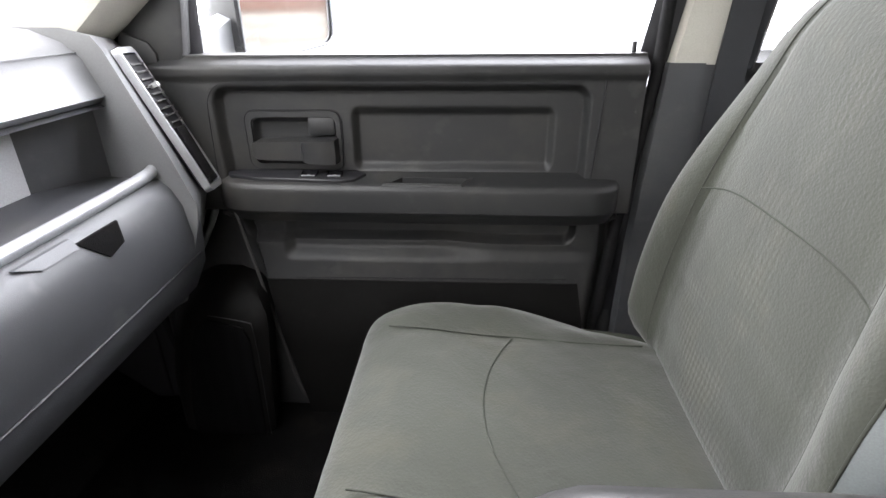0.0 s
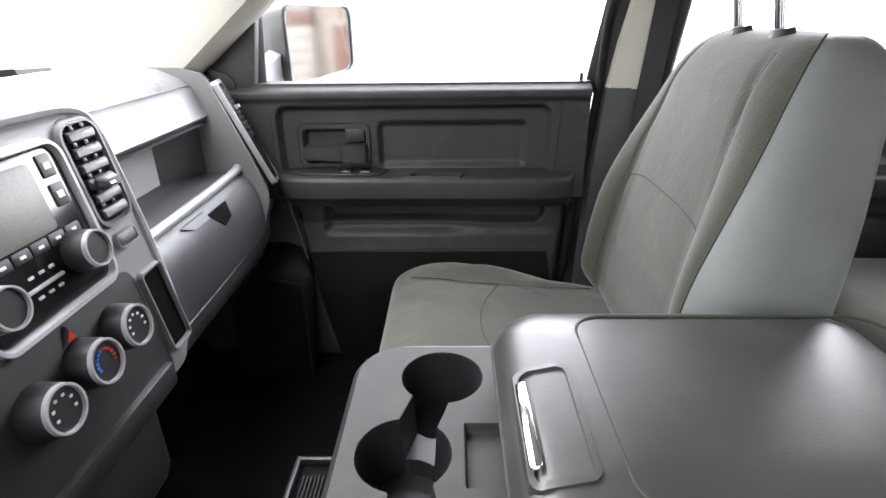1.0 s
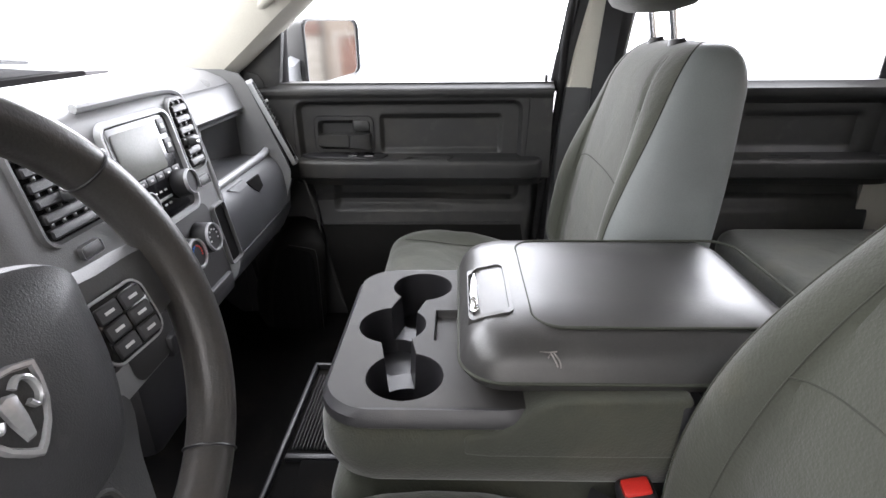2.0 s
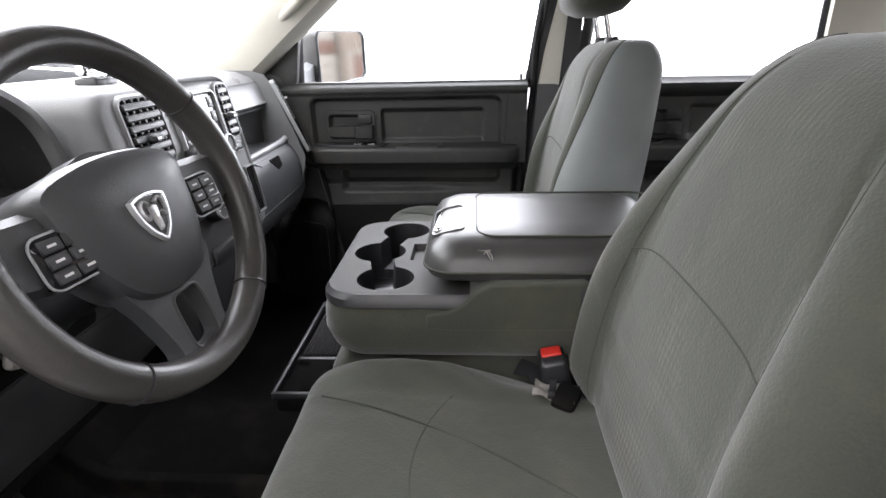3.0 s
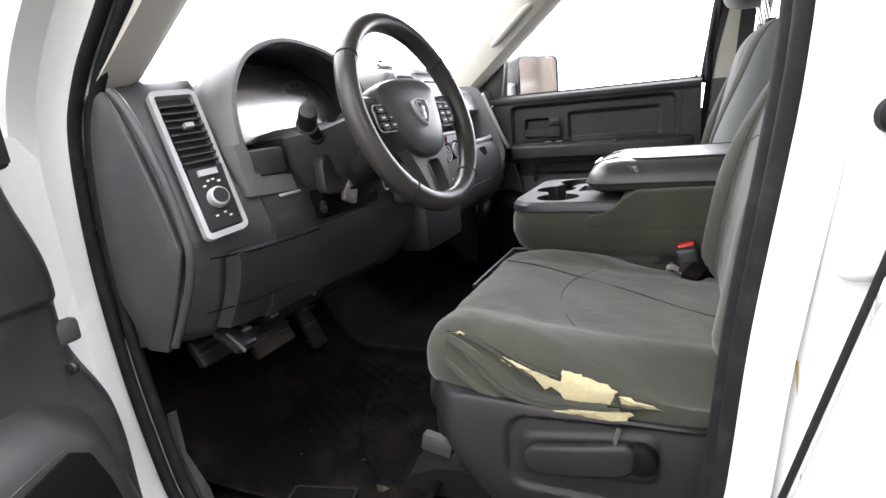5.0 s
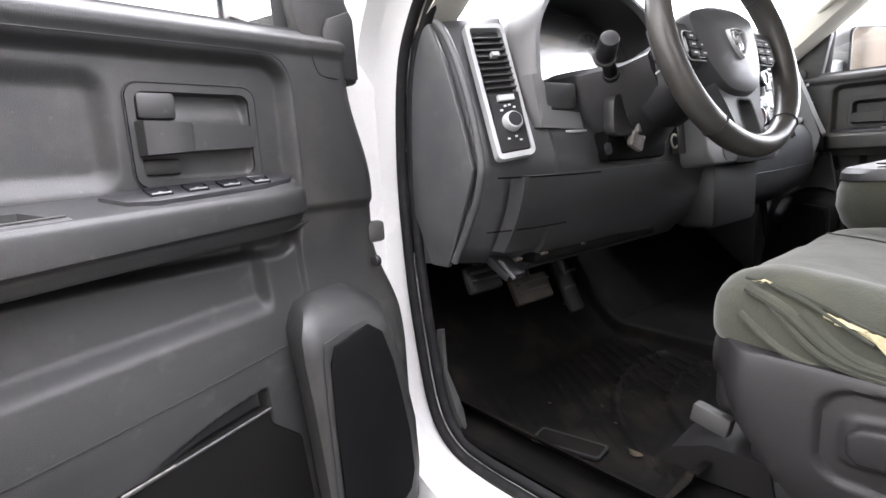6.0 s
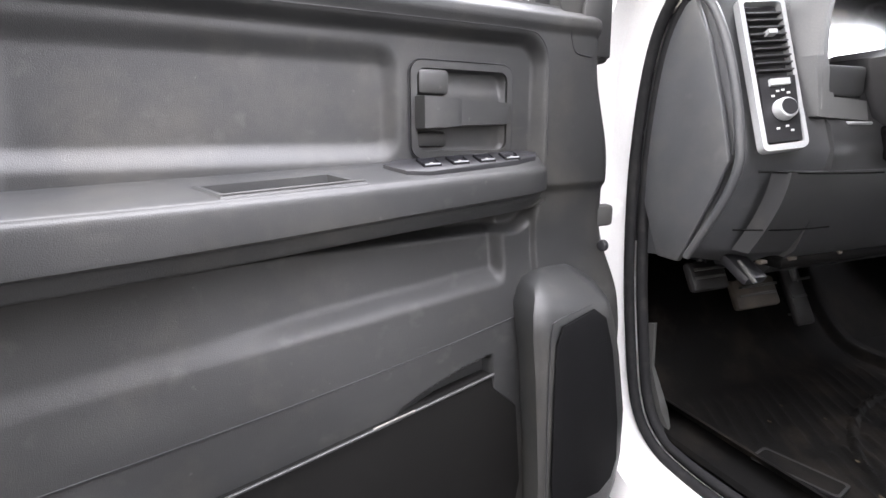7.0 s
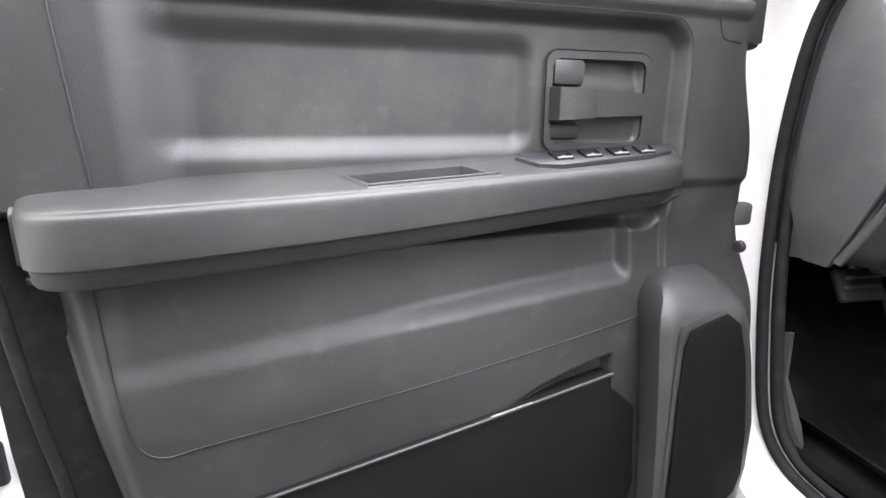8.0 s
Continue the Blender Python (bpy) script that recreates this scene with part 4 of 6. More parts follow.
part("edge_gap", tube(spline([(0.384 + (z - 1.3) * 0.245, -0.868, z) for z in (0.7, 0.9, 1.1, 1.2, 1.3, 1.40)], 4), 0.003), RUBBER, rd, "black rubber edge seal")
part("trim_panel", rbox((0.83, -0.80, 1.03), (0.74, 0.04, 0.74), 0.012), DOOR_PLASTIC, rd, "charcoal trim panel")
for a, b in (((1.155, -0.81, 1.39), (1.135, -0.78, 1.825)), ((0.46, -0.81, 1.39), (0.50, -0.78, 1.825)), ((0.50, -0.78, 1.825), (1.14, -0.78, 1.825))):
    part("frame_bar", _bar(Vector(a), Vector(b), 0.03), DARK, rd)
gq = part("pane", outline([(0.45, -0.815, 1.39), (1.15, -0.815, 1.39), (1.135, -0.787, 1.82), (0.50, -0.787, 1.82)], 0.004, 1), GLASS, rd, "clear window glass")
gq.visible_shadow = False
for sg in (-1, 1):
    shell("c_pillar_trim", loft([[(1.16, sg * 0.78, z), (1.60, sg * 0.76, z), (1.60, sg * 0.84, z), (1.16, sg * 0.84, z)] for z in (0.74, 1.39)] + [[(1.15 - (z - 1.39) * 0.05, sg * (0.78 - (z - 1.39) * 0.08), z), (1.60, sg * (0.76 - (z - 1.39) * 0.08), z), (1.60, sg * 0.84, z), (1.15, sg * 0.84, z)] for z in (1.40, 1.85)]), BEIGE, "light grey rear pillar trim", "pillar trim")


# ---- exterior mirror on each door ----
def door_mirror(T, label):
    n = Vector((0.855, -0.52, 0)).normalized()
    side = Vector((0.52, 0.855, 0))
    c = Vector((-0.329, 1.030, 1.482))
    M = Matrix((( side.x, n.x, 0, c.x), (side.y, n.y, 0, c.y), (0, 0, 1, c.z), (0, 0, 0, 1)))
    TT = M if T is None else T @ M
    e = thing("door_mirror", (T or Matrix.Identity(4)) @ Vector((-0.46, 0.9, 1.40)), label, "mirror", "side mirrors")
    def face(k, y, sh=0.0, dz=0.0):
        """A ring of the housing: square at the top, its lower edge rising outward."""
        pts = round_rect((0, 0), 0.240 * k, 0.186 * k, 0.028 * k, 6)
        return [(a + sh, y, b + dz + (0.028 * (a + 0.12 * k) / 0.24 - 0.006) * smooth(0.05, -0.09, b)) for a, b in pts]
    part("housing", loft([face(0.55, -0.125, -0.010), face(0.78, -0.115, -0.006), face(0.92, -0.080, -0.002), face(0.985, -0.03), face(1.0, 0.0), face(0.965, 0.005), face(0.93, -0.006)]), SHIELD, e, "black mirror housing", T=TT)
    part("mirror_glass", outline(face(0.925, -0.0055), 0.003, 1), MIRROR, e, "silver mirror glass", T=TT)
    part("glass_rim", tube(face(0.945, 0.0035), 0.0022, 6, closed=True), SATIN, e, "silver rim round the glass", T=TT)
    arm = loft([[(-0.47, 0.83, 1.375), (-0.43, 0.83, 1.375), (-0.425, 0.83, 1.45), (-0.465, 0.83, 1.45)], [(-0.465, 0.90, 1.39), (-0.42, 0.90, 1.39), (-0.415, 0.90, 1.45), (-0.46, 0.90, 1.45)], [(-0.44, 0.965, 1.405), (-0.40, 0.965, 1.405), (-0.40, 0.965, 1.475), (-0.44, 0.965, 1.475)]])
    # Passenger arm is pale: a white reflection on it is put into its colour.
    part("arm", arm, SATIN if T is None else DARK, e, "mirror arm", T=T)


door_mirror(None, "black side mirror outside the passenger window")
door_mirror(OPEN, "black side mirror outside the driver's window")


# ---- seats ----
def spow(c, e):
    return math.copysign(abs(c) ** e, c)


def seat_cushion_top(x, v):
    """Height of the cushion's top; v runs -1 to 1 across."""
    z = 1.048 - 0.018 * smooth(-0.05, 0.28, x) + 0.012 * smooth(0.06, -0.07, x)
    z += 0.018 * smooth(0.50, 0.92, abs(v)) - 0.075 * smooth(0.62, 1.0, abs(v)) * smooth(0.06, 0.32, x)
    z += 0.010 * smooth(0.60, 0.88, abs(v)) * math.exp(-((x - 0.03) / 0.10) ** 2)
    for s in (0.60, -0.60):
        z -= 0.0025 * math.exp(-((v - s) / 0.025) ** 2) * smooth(-0.10, -0.04, x)
    return z


def seat(sg, label, lean):
    yc = 0.425 * sg
    s = thing("front_seat", (0.15, yc, 0.73), label, "seat", "front seats")
    # cushion
    x0, x1, hw, bot = -0.128, 0.33, 0.255, 0.925
    rings = []
    N, S = 112, 64
    for i in range(S + 1):
        q = -math.cos(math.pi * i / S)
        x = (x0 + x1) / 2 + (x1 - x0) / 2 * q
        e = max(0.0, 1 - abs(q) ** 5) ** 0.35
        w = hw * (0.80 + 0.20 * e) * (1 - 0.07 * smooth(0.1, -0.128, x))
        zs = 0.985
        ring = []
        for k in range(N):
            a = 2 * math.pi * k / N
            c, d = spow(math.cos(a), 0.55), spow(math.sin(a), 0.55)
            top = seat_cushion_top(x, c) - zs
            h = top * (0.25 + 0.75 * e) if d > 0 else (zs - bot) * (0.25 + 0.75 * e)
            z = zs + d * h
            wob = 0.003 * noise.noise(Vector((x * 9, c * 3, d * 3 + sg * 5))) + 0.0020 * noise.noise(Vector((x * 26 + c * 7, c * 4, d * 8 + sg * 5)))
            ring.append((x, yc + w * c, z + wob))
        rings.append(ring)
    cu = part("seat_cushion", loft(rings), FABRIC, s, "grey-green cloth seat cushion")
    surf = lambda x, v: Vector((x, yc + hw * v * (1 - 0.07 * smooth(0.1, -0.128, x)), seat_cushion_top(x, v) + 0.001))
    arc = [surf(0.02 + 0.035 * (1 - (v / 0.6) ** 2) - 0.05, v) for v in [k / 12 * 1.2 - 0.6 for k in range(13)]]
    part("cross_seam", tube([surf(0.050 + 0.045 * (v / 0.58) ** 2, v) - Vector((0, 0, 0.0016)) for v in [k / 16 * 1.16 - 0.58 for k in range(17)]], 0.0010), SEAM, cu)
    if sg < 0:
        part("inner_seam", tube(spline([surf(x, v) - Vector((0, 0, 0.0008)) for x, v in ((-0.088, 0.49), (-0.02, 0.42), (0.055, 0.33), (0.156, 0.14), (0.238, -0.08), (0.29, -0.2))], 6), 0.0013), SEAM, cu)
    for v in (-0.6, 0.6) if sg > 0 else ():
        part("side_seam", tube([surf(x, v) - Vector((0, 0, 0.003)) for x in [-0.085 + 0.37 * k / 20 for k in range(21)]], 0.0012), SEAM, cu)
    # plastic side shield with a recessed field and the lever in it
    def shield(u, v):
        x = -0.120 + 0.455 * u
        zt = 0.968 - 0.006 * smooth(0.1, 0.6, u)
        zb = 0.785 - 0.015 * smooth(0.3, 0.7, u) + 0.125 * smooth(0.36, 0.0, u) ** 1.3
        z = zb + (zt - zb) * v
        out = 0.258 - 0.055 * smooth(0.16, 0.0, u) ** 2 + 0.016 * math.sin(math.pi * min(1, max(0, v * 0.9 + 0.1))) ** 0.6
        out -= 0.007 * round_mask(x, z, 0.018, 0.60, 0.845, 0.948 + 0.04 * (x - 0.02), 0.03, 0.004)
        out += 0.004 * round_mask(x, z, 0.040, 0.215, 0.868 + 0.10 * (x - 0.05), 0.924 + 0.13 * (x - 0.05), 0.014, 0.003)
        return Vector((x, yc + sg * out, z))
    sk = part("side_shield", sheet(shield, 100, 60, (0, -sg * 0.03, 0)), SHIELD, s, "charcoal plastic side shield")
    yl = yc + sg * 0.276
    lv = [(0.048, 0.888), (0.060, 0.878), (0.120, 0.884), (0.178, 0.897), (0.190, 0.908), (0.192, 0.934), (0.180, 0.943), (0.120, 0.930), (0.060, 0.920), (0.047, 0.910)]
    part("recline_lever", outline([(x, yl - sg * 0.006, z) for x, z in lv], sg * 0.018, 1, 0.006, 3), SHIELD, sk, "charcoal recline lever")
    part("lever_pivot", rod((0.196, yl - sg * 0.012, 0.918), (0.196, yl + sg * 0.006, 0.918), 0.022, 0.020, 24, 0.003), NEAR_BLACK, sk)
    part("front_bracket", rbox((-0.128, yc + sg * 0.195, 0.828), (0.055, 0.02, 0.030), 0.004, 2, Matrix.Rotation(radians(12), 4, "Y")), TRAY, s, "worn grey steel bracket")
    part("rail_cover", loft([[(x, yc + sg * y, z) for x, y, z in ((-0.20 - q, 0.215, 0.735), (-0.175 - q, 0.22, 0.775), (-0.12, 0.22, 0.800), (-0.05, 0.20, 0.79), (-0.04, 0.20, 0.735))] if q == 0 else [(x, yc + sg * y, z) for x, y, z in ((-0.21, 0.14, 0.735), (-0.18, 0.14, 0.78), (-0.12, 0.14, 0.805), (-0.05, 0.13, 0.80), (-0.04, 0.13, 0.735))] for q in (0, 1)]), SHIELD, s, "scuffed dark rail cover")
    part("front_shield", rbox((-0.095, yc, 0.90), (0.05, 0.44, 0.10), 0.02, 3), SHIELD, s)
    part("seat_base", rbox((0.10, yc, 0.83), (0.36, 0.40, 0.14), 0.02), DARK, s, "dark seat frame")
    for dy in (-0.17, 0.17):
        part("rail", rbox((0.09, yc + dy, 0.755), (0.46, 0.05, 0.045), 0.008), COLUMN, s, "dark steel seat rail")
    # backrest: cloth front, vinyl sides and back
    def back_pt(t, kf):
        """A place on the seat back: t up its height, kf round it from the middle of the front."""
        z = 0.985 + 0.537 * t
        hwz = 0.250 - 0.066 * smooth(0.42, 1.0, t) ** 1.2 + 0.020 * math.exp(-((t - 0.26) / 0.18) ** 2) - 0.006 * smooth(0.15, 0.0, t)
        e = max(0.0, 1 - max(0, (t - 0.84) / 0.16) ** 2.2) ** 0.5
        e0 = 0.6 + 0.4 * smooth(0.0, 0.08, t)
        xf = 0.292 + 0.065 * t + lean * t ** 3
        xb = 0.462 + 0.095 * t + (lean - 0.04) * t ** 3
        xm = xf + (xb - xf) * 0.55
        a = 2 * math.pi * kf / N - math.pi / 2
        v, w = spow(math.cos(a), 0.55), spow(math.sin(a), 0.6)
        bol = 0.055 * smooth(0.50, 0.85, abs(v)) * smooth(0.0, 0.15, t) * smooth(0.95, 0.40, t)
        groove = 0.005 * (math.exp(-((v - 0.60) / 0.03) ** 2) + math.exp(-((v + 0.60) / 0.03) ** 2)) * smooth(1.0, 0.9, t)
        for tc in (0.17, 0.31):
            groove += 0.003 * math.exp(-((t - tc + 0.03 * v) / 0.012) ** 2) * smooth(0.62, 0.45, abs(v))
        x = xm + ((xm - xf + bol - groove) if w < 0 else (xb - xm)) * w * (0.3 + 0.7 * e) * e0
        return Vector((x, yc + hwz * v * (0.68 + 0.32 * e), z))

    kin = lambda t: 12 + 6 * t
    kout = lambda t: 25.0
    ka, kb = ((lambda t: -kin(t)), kout) if sg > 0 else ((lambda t: -kout(t)), kin)
    T_ = [1 - (1 - i / 54) ** 1.7 for i in range(55)]
    fr = [[back_pt(t, ka(t) + (kb(t) - ka(t)) * i / 56) for i in range(57)] for t in T_]
    bk = [[back_pt(t, kb(t) + (N + ka(t) - kb(t)) * i / 56) for i in range(57)] for t in T_]
    b1 = part("backrest", loft(fr, closed=False), FABRIC, s, "grey-green cloth seat back")
    for ob, test in [(b1, lambda p: abs(p.y) < 0.60 * (0.250 - 0.066 * smooth(1.21, 1.522, p.z) ** 1.2))]:
        ob.data.materials.append(INSERT)
        for f in ob.data.polygons:
            q = f.center / K + Vector((0.15, 0, 0.73))
            f.material_index = 1 if test(q) else 0
    part("back_panel", loft(bk, closed=False), SIDE_VINYL, s, "blue-grey vinyl back and side panel")
    last = [back_pt(1.0, k) for k in range(N)]
    cen = sum(last, Vector()) / N
    part("backrest_cap", loft([last, [p + (cen - p) * 0.9 + Vector((0, 0, 0.002)) for p in last]]), FABRIC, b1)
    for kk in (ka, kb):
        part("piping", tube([back_pt(t, kk(t)) for t in T_], 0.0014), SEAM, b1)
    part("back_seam", tube([back_pt(0.53 + 0.035 * math.cos(math.pi * k / 16), k) for k in range(-8, 9)], 0.0011), SEAM, b1)
    for k in (-8, 8):
        part("back_seam", tube([back_pt(t, k) + Vector((0.0006, 0, 0)) for t in T_[3:-8]], 0.0010), SEAM, b1)
    # headrest on two posts
    hx = 1.7 * (lean - 0.03)
    hr = []
    for i in range(17):
        t = i / 16
        z = 1.572 + 0.17 * t
        e = (1 - abs(2 * t - 1) ** 3.2) ** 0.5
        hr.append([(hx + 0.398 + 0.03 * t + (0.030 + 0.048 * e) * spow(math.sin(a), 0.7), yc + (0.06 + 0.07 * e) * spow(math.cos(a), 0.6), z) for a in (2 * math.pi * k / 40 for k in range(40))])
    hd = part("headrest", loft(hr), FABRIC, s, "grey cloth headrest raised on two posts")
    for dy in (-0.055, 0.055):
        part("post", rod((0.437 + hx, yc + dy, 1.50), (0.417 + hx, yc + dy, 1.59), 0.0065, seg=14), CHROME, hd, "chrome post")
        part("post_guide", rod((0.438 + hx, yc + dy, 1.516), (0.436 + hx, yc + dy, 1.528), 0.017, 0.014, 16), DARK, hd)
    return s, cu, surf


PS, _, _ = seat(1, "grey-green cloth passenger seat with a raised headrest", 0.03)
DS, DCU, DSURF = seat(-1, "worn grey-green cloth driver seat, torn side with foam showing", 0.085)

# torn foam along the driver cushion's outer edge
def tear_patch(pts, lift, name="foam"):
    cen = sum((Vector(p) for p in pts), Vector()) / len(pts)
    bm = bmesh.new()
    rings_ = []
    for k, f in enumerate((1.0, 0.8, 0.45, 0.1)):
        rings_.append([cen + (Vector(p) - cen) * f + Vector((0, -lift * (1 - f * f), lift * (1 - f * f) * 0.8 + 0.003 * noise.noise(Vector(p) * 60 + Vector((k, 0, 0)))) ) for p in pts])
    return loft(rings_)


def side_pt(x, h, out=0.003):
    """A place on the driver cushion's outer side: h -1 at the shield, 0 at mid height, 1 on top."""
    w = 0.255 * (1 - 0.07 * smooth(0.1, -0.128, x)) + out
    if h < 0:
        return Vector((x, -0.425 - w, 0.985 + h * 0.06))
    a = h * math.pi / 2
    c, d = -math.cos(a) ** 0.55, math.sin(a) ** 0.55
    return Vector((x, -0.425 + w * c, 0.985 + d * (seat_cushion_top(x, c) - 0.985) + out * d))


def ragged(pts, n=4, amp=0.004):
    """An outline with frayed edges."""
    out = []
    m = len(pts)
    for i in range(m):
        a, b = pts[i], pts[(i + 1) % m]
        for k in range(n):
            f = k / n
            j = 0 if k == 0 else random.uniform(-1, 1)
            out.append((a[0] + (b[0] - a[0]) * f + amp * j, a[1] + (b[1] - a[1]) * f + amp * 12 * j * 0.5))
    return out


for outline_, lab in (
    ([(0.092, 0.02), (0.098, 0.17), (0.115, 0.16), (0.135, 0.15), (0.168, 0.10), (0.160, 0.0), (0.155, -0.05), (0.135, -0.15), (0.115, -0.13)], "yellow foam showing through the tear"),
    ([(0.068, -0.42), (0.085, -0.27), (0.12, -0.24), (0.158, -0.12), (0.187, -0.22), (0.178, -0.36), (0.170, -0.52), (0.135, -0.46), (0.10, -0.44)], "yellow foam below the tear"),
    ([(0.165, 0.04), (0.195, 0.04), (0.222, -0.02), (0.205, -0.05), (0.180, -0.03)], "yellow foam scrap"),
    ([(-0.072, 0.300), (-0.058, 0.318), (-0.040, 0.292), (-0.042, 0.270), (-0.060, 0.272)], "small foam spot at the end of the split"),
    ([(0.010, 0.150), (0.030, 0.130), (0.060, 0.085), (0.095, 0.055), (0.094, 0.005), (0.060, 0.045), (0.030, 0.100)], "thin strip of foam in the split seam"),
):
    part("foam", tear_patch([side_pt(x, h) for x, h in ragged(outline_)], 0.004), FOAM, DCU, lab)
for row, r in (([(-0.075, 0.24), (-0.03, 0.12), (0.03, -0.05), (0.08, -0.18), (0.12, -0.20), (0.155, -0.12)], 0.007), ([(-0.055, 0.20), (0.005, -0.03), (0.055, -0.27), (0.115, -0.30)], 0.006), ([(-0.01, 0.13), (0.04, 0.0), (0.095, -0.14), (0.15, -0.10)], 0.006), ([(-0.08, 0.05), (-0.03, -0.2), (0.03, -0.45), (0.07, -0.5)], 0.005), ([(0.165, 0.08), (0.160, -0.02), (0.180, -0.06)], 0.0035)):
    part("fold", tube(spline([side_pt(x, h, 0.0) for x, h in row], 6), r, 8), FABRIC, DCU, "frayed cloth fold")
for row in ([(-0.078, 0.315), (-0.05, 0.295), (-0.02, 0.235), (0.01, 0.165)], [(-0.045, 0.27), (-0.01, 0.20), (0.02, 0.13), (0.06, 0.04)], [(-0.06, 0.325), (0.0, 0.225), (0.05, 0.125), (0.092, 0.085)], [(0.165, 0.06), (0.172, -0.03), (0.20, -0.01)], [(0.10, -0.16), (0.14, -0.19), (0.17, -0.12)]):
    part("torn_edge", tube(spline([side_pt(x, h, 0.005) for x, h in row], 6), 0.0022, 6), SEAM, DCU, "dark torn cloth edge")
th = side_pt(0.17, -0.50, 0.012)
part("thread", tube(spline([th, th + Vector((-0.004, -0.012, -0.015)), th + Vector((0.003, -0.014, -0.032)), th + Vector((-0.002, -0.013, -0.046))], 6), 0.003, 6), FABRIC, DCU, "hanging frayed thread")

# ---- centre seat with folded console ----
mid = thing("jump_seat", (0.1, 0.02, 0.73), "narrow grey-green cloth cushion between the front seats", "seat")
part("seat_cushion", rbox((0.10, 0.02, 0.965), (0.44, 0.40, 0.12), 0.035, 4), FABRIC, mid)
part("base", rbox((0.08, 0.02, 0.82), (0.38, 0.34, 0.18), 0.02), DARK, mid)
trayo = thing("floor_tray", (-0.17, 0.02, 0.84), "black ribbed storage tray under the centre seat", "tray")
part("tray_body", rbox((-0.17, 0.02, 0.925), (0.11, 0.36, 0.03), 0.008), CARPET_SHADE, trayo)
for k in range(16):
    part("rib", rbox((-0.214 + 0.0056 * k, 0.075, 0.9425), (0.0028, 0.19, 0.005), 0.001, 1), SHIELD, trayo)
part("divider", rbox((-0.170, -0.040, 0.944), (0.10, 0.012, 0.012), 0.004), DARK, trayo)
part("flap", rbox((-0.160, -0.095, 0.945), (0.06, 0.085, 0.006), 0.002, 2, Matrix.Rotation(radians(8), 4, "X")), CARPET_SHADE, trayo, "loose black tray flap")
for y in (-0.155, 0.195):
    part("rim", rbox((-0.17, y, 0.945), (0.12, 0.008, 0.014), 0.003), DARK, trayo)
part("rim", rbox((-0.228, 0.02, 0.945), (0.008, 0.36, 0.014), 0.003), DARK, trayo)

con = thing("centre_console", (0.15, 0.03, 1.03), "folded centre console with cupholders and a padded lid", "console")
Y0, Y1 = -0.155, 0.215
def con_ring(z, g=0.0, xb=0.45):
    return [(x, y, z) for x, y in round_rect(((-0.115 + xb) / 2, (Y0 + Y1) / 2), xb + 0.115 - 2 * g, Y1 - Y0 - 2 * g, 0.06 - g * 0.5, 8)]
part("console_body", loft([con_ring(1.022, 0.030), con_ring(1.030, 0.014), con_ring(1.045, 0.002), con_ring(1.075, -0.008), con_ring(1.105, -0.007), con_ring(1.124, -0.002)], caps=False), FABRIC, con, "grey-green cloth console sides")
band = loft([con_ring(z, g_, 0.16) for z, g_ in ((1.122, -0.001), (1.126, -0.005), (1.138, -0.004), (1.146, 0.003), (1.1463, 0.012))], caps=False)
part("band", band, COLUMN, con, "charcoal band under the tray")
# cheek of cloth rising to the lid behind the tray
cheek = [(0.050, 1.090), (0.052, 1.116), (0.085, 1.121), (0.108, 1.133), (0.128, 1.153), (0.155, 1.168), (0.30, 1.171), (0.302, 1.088), (0.20, 1.087), (0.08, 1.087)]
part("cheek", outline([(x, Y0 - 0.0088, z) for x, z in cheek], Y1 - Y0 + 0.0176, 1, 0.006, 3), FABRIC, con, "grey-green cloth cheek")
# tray with three cups
cups = [(-0.012, 0.150), (-0.048, 0.030), (-0.020, -0.090)]
def tray_sheet(well):
    """The tray's top (well False) or its dark wells (well True)."""
    def f(u, v):
        x, y = -0.112 + 0.235 * u, Y0 + 0.006 + (Y1 - Y0 - 0.012) * v
        z = 1.1465
        for cx, cy in cups:
            z = min(z, 1.1465 - 0.075 * smooth(0.0475, 0.0435, math.hypot(x - cx, y - cy)))
        for (ax, ay), (bx, by) in zip(cups, cups[1:]):
            t = ((x - ax) * (bx - ax) + (y - ay) * (by - ay)) / ((bx - ax) ** 2 + (by - ay) ** 2)
            if 0 < t < 1:
                off = abs((x - ax) * (by - ay) - (y - ay) * (bx - ax)) / math.hypot(bx - ax, by - ay)
                z = min(z, 1.1465 - 0.055 * smooth(0.021, 0.017, off))
        if z > 1.146:
            z -= 0.011 * smooth(0.012, 0.015, x) * smooth(0.070, 0.065, x) * smooth(-0.012, -0.007, y) * smooth(0.072, 0.068, y)
        return Vector((x, y, z))
    bm = sheet(f, 240, 360)
    cut = []
    for fc in bm.faces:
        c = fc.calc_center_median()
        dx, dy = max(0, -0.055 - c.x), max(0, (Y0 + 0.062) - c.y, c.y - (Y1 - 0.062))
        slot = 0.010 < c.x < 0.072 and -0.014 < c.y < 0.074 and c.z > 1.135
        if math.hypot(dx, dy) > 0.058 or (c.z < 1.1445 and not slot) != well:
            cut.append(fc)
    bmesh.ops.delete(bm, geom=cut, context="FACES")
    return bm


tr = part("cup_tray", tray_sheet(False), CUPTOP, con, "grey plastic cupholder tray")
part("cup_well", tray_sheet(True), DARK, tr, "black rubber cup wells")
# padded lid
def lid_ring(z, g, r=0.05):
    return [(x, y, z) for x, y in round_rect(((0.050 + 0.46) / 2, (Y0 + Y1) / 2 - 0.006), 0.410 - 2 * g, 0.342 - 2 * g, r - g * 0.4, 8)]
